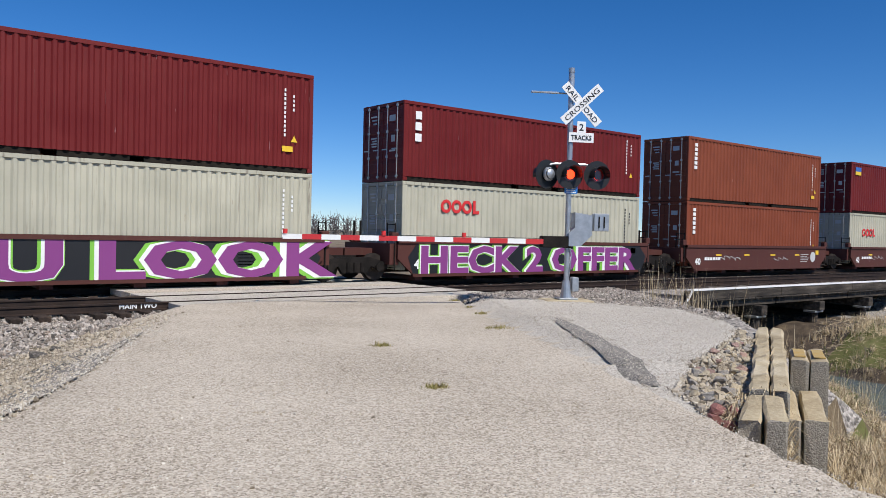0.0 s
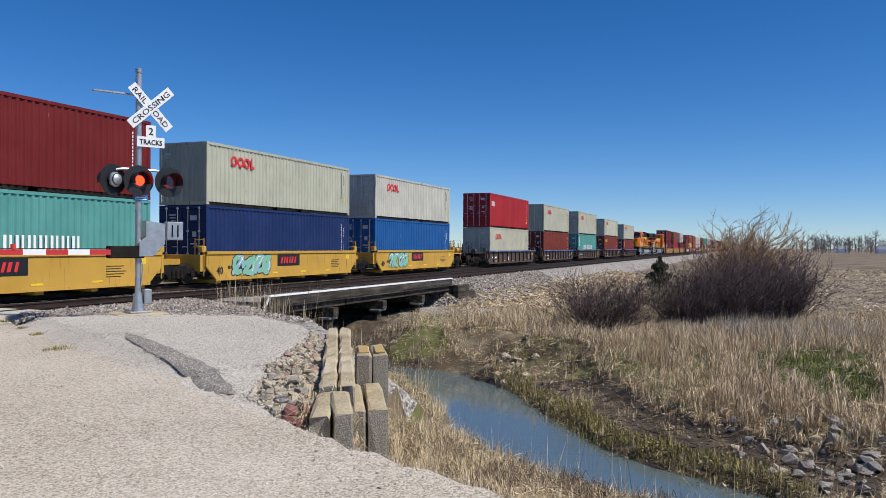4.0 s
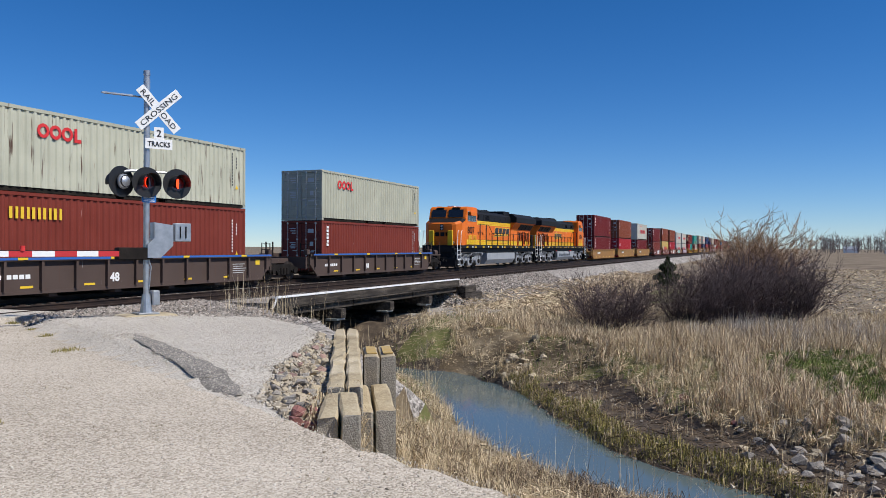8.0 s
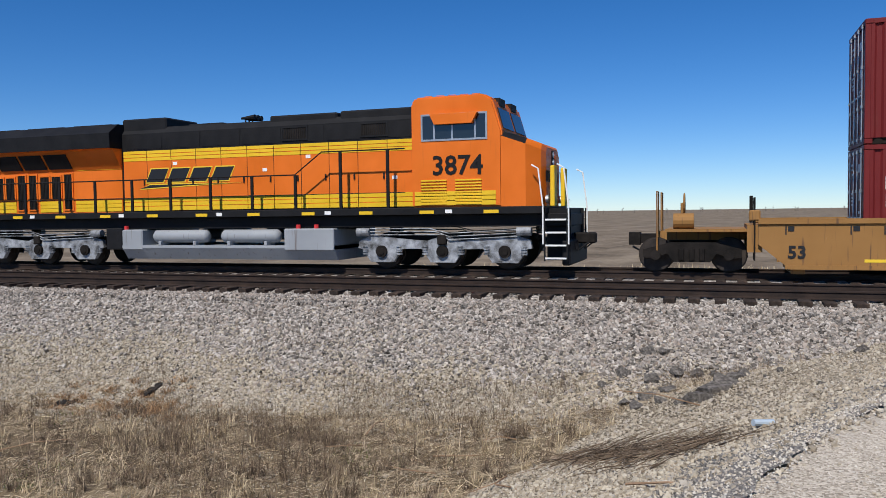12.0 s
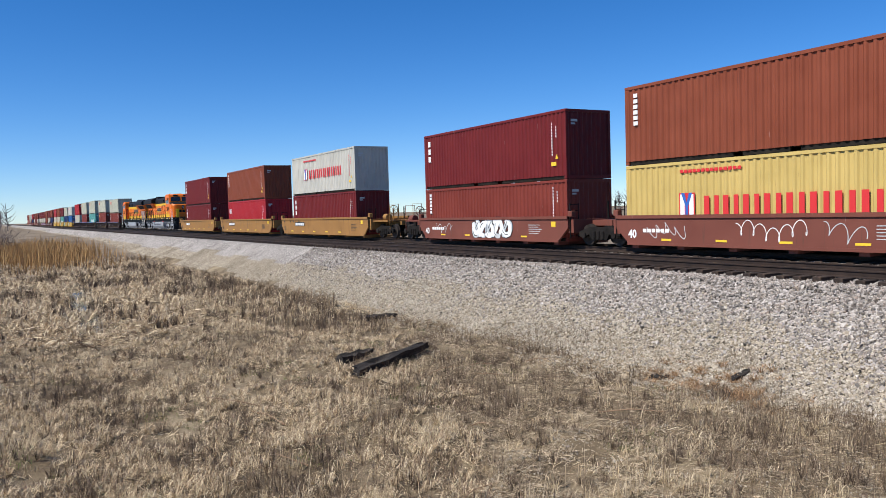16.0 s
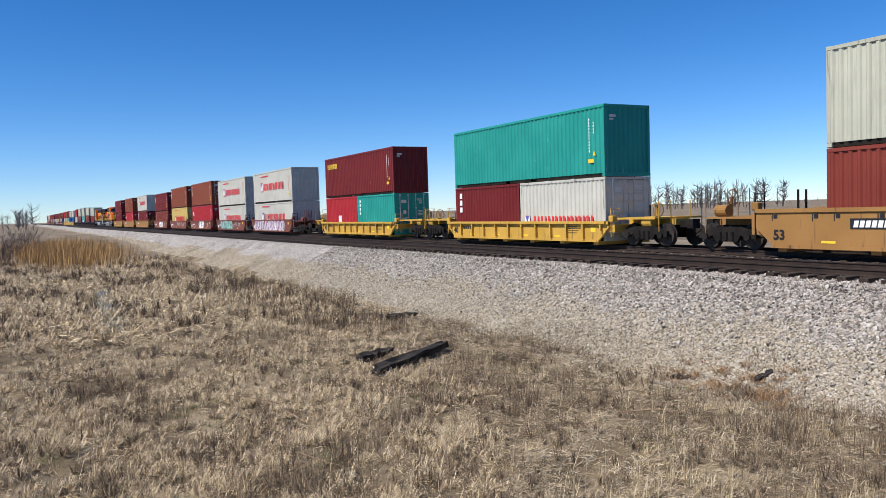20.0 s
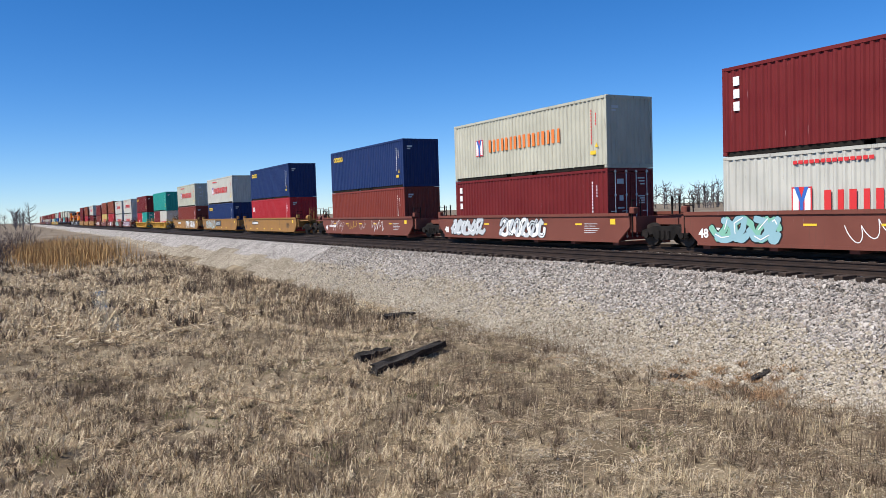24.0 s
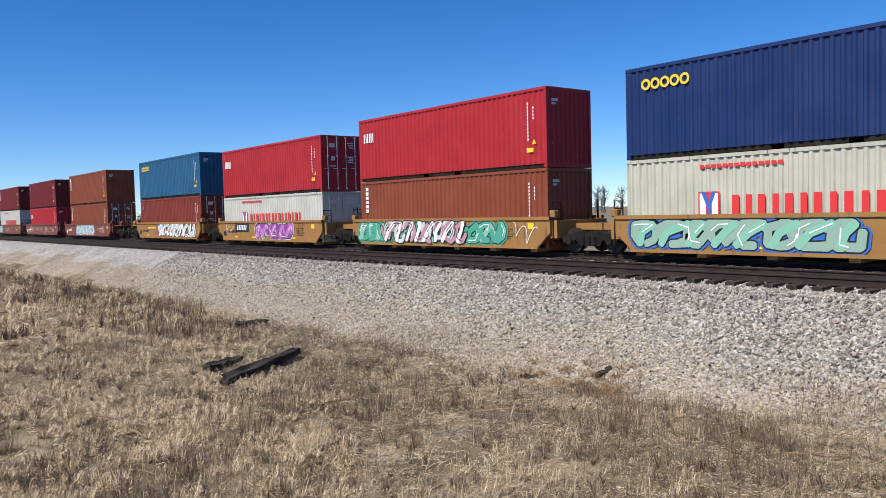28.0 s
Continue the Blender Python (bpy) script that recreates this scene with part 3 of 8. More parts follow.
def container(s, z, coat, length=L40, height=HC, doors=-1, marks=(), label="", y=FACE):
    """A steel box; its lower near left corner at s along the train."""
    c = thing("shipping_container", s, y, z, label or f"{coat.replace('_', ' ')} corrugated steel shipping container on a well car", "shipping container", "shipping containers on the train")
    m = COAT[coat]
    k = (coat, length, height)
    body = part("body", shared(("body",) + k, lambda: corrugated(length, height), m), None, c)
    part("frame", shared(("frame",) + k, lambda: frame_bars(length, height), EDGE.get(coat, m)), None, c)
    for yy, rz in ((0, 0), (WID, 180)):
        o = part("bottom_rail", shared(("rail", length), lambda: bottom_rail(length), M_SEAM_SHADE), None, c, "dark underseal on the lower rail, with the seam's shade in its colour")
        o.matrix_basis = pose(0, 0, 0) if not rz else pose(length, WID, 0, 0, 0, 180)
    if doors > 0:
        body.matrix_basis = pose(length, WID, 0, 0, 0, 180)
    for cx, sx in ((0, 1), (length, -1)):
        for cy, sy in ((0, 1), (WID, -1)):
            rz = {(1, 1): 0, (-1, 1): 90, (-1, -1): 180, (1, -1): 270}[(sx, sy)]
            o = part("corner_post", shared(("post", coat, height), lambda: post(height), EDGE.get(coat, m)), None, c)
            o.matrix_basis = pose(cx, cy, 0, 0, 0, rz)
            for zz in (0, height - 0.118):
                o2 = part("corner_casting", shared(("cast", coat), casting, EDGE.get(coat, m)), None, c)
                o2.matrix_basis = pose(cx, cy, zz, 0, 0, rz)
    back = doors > 0
    for j, yy in enumerate((0.12, 1.219)):
        ob = part("door", shared(("leaf", coat, height), lambda: door_leaf(height), m), None, c)
        ob.matrix_basis = pose(0, yy, 0) if not back else pose(length, yy + 1.1, 0, 0, 0, 180)
        for dy in (0.25, 0.82):
            b = part("locking_bar", shared(("bar", height), lambda: lock_bar(height), M_GALV), None, ob)
            b.matrix_basis = pose(-0.005, dy, 0)
        part("number_bars", shared(("doorbars", j, height), lambda: door_bars(j, height), M_INK["silver"]), None, ob)
    e = part("end_mark", shared(("endmark", height), lambda: boxes((0.001, 0.006, 0.28, 0.62, height - 0.52, height - 0.42), (0.001, 0.006, 0.28, 0.50, height - 0.64, height - 0.57)), M_INK["silver"]), None, c)
    e.matrix_basis = pose(length, 0, 0) if doors < 0 else pose(0, WID, 0, 0, 0, 180)
    for mk in marks:
        mk(c, length, height)
    moving.append(c)
    return c


def bars(parent, name, x, z, rects, ink, y=-0.006):
    """Flat painted shapes on the near side: rectangles or outlines in metres from x, z."""
    bm = bmesh.new()
    for r in rects:
        if len(r) == 4 and not isinstance(r[0], tuple):
            box(bm, x + r[0], x + r[2], y - 0.003, y + 0.003, z + r[1], z + r[3])
        else:
            prism(bm, [(x + a, z + b) for a, b in r], y - 0.003, y + 0.003)
    ob = part(name, bm, M_INK[ink], parent)
    return tagged(ob, kind="stuff") if name == "number_bars" else ob


def blocks(n, w, h, gap=0.22, slant=0.0):
    """n upright plain marks in a row: single bars when small, else a broad and a narrow bar each."""
    step = w / n
    out = []
    for i in range(n):
        x0, x1 = i * step, i * step + step * (1 - gap)
        for a, b in ((x0, x0 + (x1 - x0) * 0.36), (x1 - (x1 - x0) * 0.30, x1)) if step > 0.22 and h > 0.2 else ((x0, x1),):
            out.append([(a, 0), (b, 0), (b + slant, h), (a + slant, h)])
    return out


def mark_column(n, ink="white", w=0.20, x=0.45):
    """A column of blocks down the left end."""
    def f(c, length, height):
        hh = height * 0.42
        bars(c, "logo", x, height * 0.50, [(random.uniform(0, 0.03), i * hh / n, w, (i + 0.72) * hh / n) for i in range(n)], ink)
    return f


def mark_row(n, w, h, x, z, ink, slant=0.0, gap=0.22):
    return lambda c, length, height: bars(c, "logo", x * length, z * height, blocks(n, w, h, gap, slant), ink)


def mark_badge(x, z, s=0.5):
    """A square badge: red frame, blue wedge on white."""
    def f(c, length, height):
        bars(c, "logo", x * length, z * height, [(0, 0, s * 0.85, s)], "red", -0.004)
        bars(c, "logo", x * length, z * height, [((0.06 * s, 0.06 * s), (0.30 * s, 0.06 * s), (0.30 * s, 0.94 * s), (0.06 * s, 0.94 * s)), ((0.55 * s, 0.06 * s), (0.79 * s, 0.06 * s), (0.79 * s, 0.94 * s), (0.55 * s, 0.94 * s))], "white", -0.009)
        bars(c, "logo", x * length, z * height, [((0.35 * s, 0.0), (0.50 * s, 0.0), (0.50 * s, 0.45 * s), (0.72 * s, s), (0.55 * s, s), (0.42 * s, 0.6 * s), (0.30 * s, s), (0.12 * s, s), (0.35 * s, 0.45 * s))], "blue", -0.014)
    return f


def mark_codes(ink="white"):
    """The small columns of numbers at the right end, unreadable: bars; a yellow warning triangle."""
    def f(c, length, height):
        bars(c, "number_bars", length - 0.95, height * 0.35, [(0, i * 0.13, 0.055, i * 0.13 + 0.085) for i in range(11)] + [(0.28, 0.75 + i * 0.13, 0.33, 0.83 + i * 0.13) for i in range(4)], ink)
        bars(c, "warning_triangle", length - 0.72, height * 0.30, [((0, 0), (0.2, 0), (0.1, 0.19))], "yellow")
        if height > 2.7:
            bars(c, "height_label", length - 1.0, height * 0.20, [(0, 0, 0.34, 0.16)], "yellow")
    return f


YM = [mark_badge(0.215, 0.38, 0.82), mark_row(8, 6.3, 0.64, 0.305, 0.40, "red"), mark_row(14, 2.6, 0.11, 0.215, 0.84, "red"), mark_codes("red")]
YMB = [mark_badge(0.215, 0.34, 0.82), mark_row(8, 6.3, 0.64, 0.305, 0.36, "red"), mark_row(14, 2.6, 0.11, 0.22, 0.86, "red")]
YMO = [mark_badge(0.18, 0.40, 0.80), mark_row(8, 5.9, 0.60, 0.28, 0.44, "orange"), mark_codes("red")]
def mark_rings(x, z, w, h, ink, n=3, bar=True):
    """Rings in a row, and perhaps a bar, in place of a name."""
    def f(c, length, height):
        d, out = w / (n + 0.7 * bar), []
        for k in range(n):
            cx = x * length + d * (k + 0.5)
            for a in range(12):
                p = [(math.cos((a + e) * math.tau / 12), math.sin((a + e) * math.tau / 12)) for e in (0, 1)]
                out.append([(cx + p[0][0] * d * 0.5, p[0][1] * h / 2), (cx + p[1][0] * d * 0.5, p[1][1] * h / 2), (cx + p[1][0] * d * 0.27, p[1][1] * h * 0.27), (cx + p[0][0] * d * 0.27, p[0][1] * h * 0.27)])
        cx = x * length + d * (n + 0.1)
        if bar:
            out.append([(cx, -h / 2), (cx + d * 0.6, -h / 2), (cx + d * 0.6, -h * 0.25), (cx + d * 0.25, -h * 0.25), (cx + d * 0.25, h / 2), (cx, h / 2)])
        bars(c, "logo", 0, z * height + h / 2, out, ink)
    return f


OO = [mark_rings(0.13, 0.66, 1.7, 0.46, "red"), mark_codes("black")]
OOB = [mark_rings(0.13, 0.54, 1.7, 0.46, "red"), mark_codes("black")]
TEX = [mark_column(3, "white", 0.26), mark_codes()]
TRI = [mark_column(6, "white", 0.22), mark_codes()]
CAI = [mark_row(3, 0.85, 0.42, 0.035, 0.62, "white"), mark_codes()]
CAIB = [mark_row(3, 0.85, 0.42, 0.035, 0.60, "white"), mark_codes()]
TOU = [mark_row(5, 2.0, 0.36, 0.05, 0.72, "yellow"), mark_codes()]
SEA = [mark_rings(0.05, 0.74, 1.75, 0.36, "yellow", 5, False), mark_codes()]
CHS = [mark_row(5, 2.0, 0.55, 0.26, 0.34, "white", 0, 0.3), mark_row(8, 3.4, 0.55, 0.46, 0.34, "white", 0, 0.3), mark_column(4, "white", 0.2)]
PLAIN = [mark_codes()]
DOT = [lambda c, l, h: bars(c, "logo", 0.5, h * 0.78, [[(0.16 + 0.16 * math.cos(k * math.tau / 14), 0.16 * math.sin(k * math.tau / 14)) for k in range(14)]], "blue"), mark_codes()]
FLAG = [lambda c, l, h: bars(c, "logo", 0.5, h * 0.75, [(0, 0, 0.7, 0.2)], "yellow"), lambda c, l, h: bars(c, "logo", 0.5, h * 0.75 + 0.2, [(0, 0, 0.7, 0.25)], "blue"), mark_codes()]

# s of the container's left end, well style, lower box, upper box
STACKS = [
    (-157.0, "oxide", "grey OO", "maroon P"), (-141.3, "oxide", "red CAIB", "oxide TRI"), (-125.6, "oxide", "cream OO", "grey P"), (-109.9, "oxide", "maroon P", "white YM"), (-94.2, "oxide", "navy SEA", "red CAI"),
    (-73.0, "oxide", "cream P", "maroon TEX"), (-57.3, "oxide", "maroon P", "oxide TRI"), (-41.6, "oxide", "cream OO", "rust_red P"), (-16.3, "graf1", "cream OO", "maroon TEX"),
    (-0.6, "graf1", "cream P", "maroon P"), (14.9, "graf2", "cream OO", "maroon TEX"), (30.5, "brown", "oxide TRI", "oxide TRI"), (46.3, "brown", "cream OOB", "maroon FLAG"), (62.0, "brown", "navy SEA", "oxide TRI"),
    (82.2, "ttx", "cream OO", "red CAI"), (97.8, "ttx", "cream OO", "oxide TRI"), (113.1, "ttx", "aqua CHS", "maroon TEX"), (128.5, "ttx", "navy P", "grey OO"), (143.9, "ttx", "blue P", "white OO"),
    (165.6, "dark", "cream OO", "red CAI"), (183.9, "dark", "rust_red P", "grey OO"), (201.7, "dark", "aqua CHS", "grey OO"), (220.4, "dark", "rust_red TOU", "rusty_grey OO"), (239.0, "dark", "rust_red TRI", "grey OO"),
    (309.15, "tan", "maroon TEX", "maroon TEX"), (328.7, "tan", "red CAIB", "oxide TRI"), (348.2, "tan", "maroon TEX", "white YM"),
    (369.9, "oxide", "rust_red TRI", "maroon TEX"), (385.6, "oxide", "yellow YMB", "oxide TRI"), (401.3, "oxide", "red CAIB", "oxide TRI"), (417.0, "oxide", "white YMB", "white YM"), (432.5, "oxide", "white YMB", "white YM"),
    (453.0, "yellow", "20s1", "maroon TOU"), (473.0, "yellow", "20s2", "teal P"),
    (495.0, "tan", "rust_red P", "grey YM"), (514.7, "tan", "navy SEA", "white YM"), (534.4, "tan", "red CAI", "navy SEA"),
    (556.8, "oxide48", "rust_red P", "navy SEA"), (575.3, "oxide48", "maroon TEX", "cream YMO"), (593.3, "oxide48", "white YMB", "maroon TEX"), (611.4, "oxide48", "red CAIB", "maroon DOT"), (629.4, "oxide48", "oxide TRI", "oxide TRI"),
    (650.4, "tan5", "rust_red DOT", "steel_blue SEA"), (666.3, "tan5", "white YMB", "red CAI"), (682.1, "tan5", "oxide TRI", "red CAI"), (697.8, "tan5", "cream YMB", "navy SEA"), (713.6, "tan5", "maroon P", "oxide TRI"),
    (735.0, "dark", "white YMB", "maroon TEX"), (750.7, "dark", "red CAI", "grey OO"), (766.4, "dark", "rust_red P", "navy P"), (782.1, "dark", "grey OO", "oxide TRI")]
KIT = {"P": PLAIN, "OO": OO, "OOB": OOB, "TEX": TEX, "TRI": TRI, "CAI": CAI, "CAIB": CAIB, "TOU": TOU, "SEA": SEA, "CHS": CHS, "YM": YM, "YMB": YMB, "YMO": YMO, "DOT": DOT, "FLAG": FLAG}
LOW_STD = {239.0, 369.9, 417.0, 432.5, 666.3}
FLIP_LOW, FLIP_UP = {575.3, 629.4, 650.4, 666.3}, {113.1, 128.5, 183.9, 401.3, 495.0, 666.3}     # boxes with their doors to the rear
SHORT = {14.9, 128.5, 143.9, 220.4, 239.0}          # stacks whose upper box is the lower kind
# style: coat, half gap to the next well, height of the side, ribbed outside
STYLE = {"oxide": ("oxide", 12.6, 1.30, False), "graf1": ("brown", 12.6, 1.30, False), "graf2": ("brown", 12.6, 1.30, False), "brown": ("brown", 12.6, 1.25, False), "ttx": ("yellow", 12.6, 1.30, False),
         "dark": ("dark", 15.0, 1.20, True), "tan": ("tan", 16.6, 1.42, False), "yellow": ("yellow", 12.9, 1.05, True), "oxide48": ("oxide", 15.0, 1.35, False), "tan5": ("tan", 12.6, 1.38, False)}


def stack(s, style, low, up):
    h = STD if s in LOW_STD else HC
    fz = 0.36 if s < 300 else 0.18
    if low.startswith("20s"):
        a, b = (("red", "teal") if low == "20s1" else ("maroon", "white"))
        container(s, fz, a, L20, STD, marks=[mark_row(3, 0.6, 0.5, 0.42, 0.30, "white")] if low == "20s1" else [mark_column(3, "white", 0.26)])
        container(s + L20 + 0.076, fz, b, L20, STD, doors=1, marks=[mark_column(4, "white", 0.2)] if low == "20s1" else [mark_badge(0.06, 0.22, 0.5), mark_row(8, 4.3, 0.42, 0.18, 0.24, "red")])
        z = fz + STD
    else:
        coat, kit = low.split()
        container(s, fz, coat, L40, h, doors=1 if s in FLIP_LOW else -1, marks=KIT[kit])
        z = fz + h
    coat, kit = up.split()
    container(s, z + 0.02, coat, L40, STD if s in SHORT else HC, doors=1 if s in FLIP_UP else -1, marks=KIT[kit])


def wheel_mesh():
    bm = bmesh.new()
    disc(bm, (0, 0, 0), "y", 0.42, 0.13, 20)
    disc(bm, (0, 0.075, 0), "y", 0.455, 0.03, 20)
    disc(bm, (0, -0.07, 0), "y", 0.14, 0.10, 12)
    return bm


def truck(parent, x, base=1.78):
    """A four-wheel truck: cast side frames, springs, bolster, wheels."""
    t = part("truck", boxes((-0.2, 0.2, -1.0, 1.0, 0.45, 0.72), (-0.45, 0.45, -0.35, 0.35, 0.70, 0.82)), M_DARK, parent)
    t.matrix_basis = pose(x, FAR_T, 0)
    for sy in (-1, 1):
        bm = bmesh.new()
        prism(bm, [(-1.2, 0.40), (-1.2, 0.60), (-0.55, 0.78), (0.55, 0.78), (1.2, 0.60), (1.2, 0.40), (0.95, 0.36), (0.6, 0.50), (0.45, 0.28), (-0.45, 0.28), (-0.6, 0.50), (-0.95, 0.36)], sy * 1.0 - 0.07, sy * 1.0 + 0.07)
        for k in (-0.25, 0, 0.25):
            disc(bm, (k, sy * 1.08, 0.47), "z", 0.07, 0.28, 8)
        for k in (-base / 2, base / 2):
            disc(bm, (k, sy * 1.09, 0.46), "y", 0.13, 0.1, 12)
        part("side_frame", bm, M_DARK, t)
        for k in (-base / 2, base / 2):
            w = part("wheel", shared(("wheel",), wheel_mesh, M_WHEEL), None, t)
            w.matrix_basis = pose(k, sy * 0.75, 0.455, 0, 0, 0 if sy < 0 else 180)
    return t


M_WHEEL = rich("wheel_steel", [(0.018, 0.014, 0.012), (0.05, 0.039, 0.032)], 4.0, 0.7, 0.3)


def brushed(parent, lines, width, ink, y):
    """Broad painted strokes along lines, in one flat skin."""
    bm = bmesh.new()
    k = 0
    for pts in lines:
        for (ax, az), (bx, bz) in zip(pts, pts[1:]):
            d = math.hypot(bx - ax, bz - az)
            if d < 1e-4:
                continue
            ux, uz = (bx - ax) / d, (bz - az) / d
            h = width / 2
            out = [(ax - uz * h, az + ux * h), (ax - ux * h * 0.6 - uz * h * 0.6, az - uz * h * 0.6 + ux * h * 0.6), (ax - ux * h * 0.6 + uz * h * 0.6, az - uz * h * 0.6 - ux * h * 0.6), (ax + uz * h, az - ux * h),
                   (bx + uz * h, bz - ux * h), (bx + ux * h * 0.6 + uz * h * 0.6, bz + uz * h * 0.6 - ux * h * 0.6), (bx + ux * h * 0.6 - uz * h * 0.6, bz + uz * h * 0.6 + ux * h * 0.6), (bx - uz * h, bz + ux * h)]
            vs = [bm.verts.new((px, y - 0.00025 * (k % 9), pz)) for px, pz in out]
            bm.faces.new(vs)
            k += 1
    bmesh.ops.recalc_face_normals(bm, faces=bm.faces[:])
    return part("graffiti", bm, M_INK[ink], parent)


def graffiti(parent, x0, x1, z0, z1, inks, seed, y, bold=0.24):
    """Painted tags: interlocked curling strokes with a rim, an outline, a fill and thin lights. inks: rim, outline, fills."""
    rnd = random.Random(seed)
    glyphs = []
    x = x0
    while x < x1 - 0.35:
        w = min(rnd.uniform(0.7, 1.15) * (z1 - z0), x1 - x)
        for _ in range(2):
            k = rnd.randint(4, 6)
            a0, turn = rnd.uniform(0, math.tau), rnd.choice((-1, 1)) * rnd.uniform(3.2, 5.2)
            cx, cz = x + w * rnd.uniform(0.35, 0.65), (z0 + z1) / 2 + rnd.uniform(-0.12, 0.12) * (z1 - z0)
            glyphs.append([(cx + math.cos(a0 + turn * i / k) * w * rnd.uniform(0.36, 0.52), cz + math.sin(a0 + turn * i / k) * (z1 - z0) * rnd.uniform(0.34, 0.46)) for i in range(k + 1)])
        glyphs.append([(x + w * rnd.uniform(0, 0.3), z0 + 0.08), (x + w * rnd.uniform(0.3, 0.6), (z0 + z1) / 2), (x + w * rnd.uniform(0.6, 1.0), z1 - 0.08)])
        x += w * 0.9
    rim = bold / 2 + (0.10 if inks[0] else 0.04)
    glyphs = [[(a, min(max(b, 0.20 + rim), 1.27 - rim)) for a, b in g] for g in glyphs]
    if inks[0]:
        brushed(parent, glyphs, bold + 0.20, inks[0], y)
    brushed(parent, glyphs, bold + 0.07, inks[1], y - 0.004)
    fills = inks[2:]
    for j, ink in enumerate(fills):
        brushed(parent, glyphs[j::len(fills)], bold - 0.02, ink, y - 0.008 - 0.003 * j)
    brushed(parent, [g[1:4] for g in glyphs[::2]], 0.035, "white" if "white" not in fills else "black", y - 0.020)


def scrawl(parent, x0, x1, z0, z1, ink, seed, y):
    """A thin quick tag."""
    rnd = random.Random(seed)
    n = int((x1 - x0) / 0.035)
    mid, amp, pts = (z0 + z1) / 2, (z1 - z0) / 2, []
    f1, f2, ph = rnd.uniform(11, 16), rnd.uniform(3, 5), rnd.uniform(0, 6)
    for i in range(n + 1):
        u = (x1 - x0) * i / n
        pts.append((x0 + u + 0.11 * math.sin(f1 * u + ph), mid + amp * (0.75 * math.cos(f1 * u) + 0.4 * math.sin(f2 * u + ph))))
    brushed(parent, [pts], 0.026, ink, y)


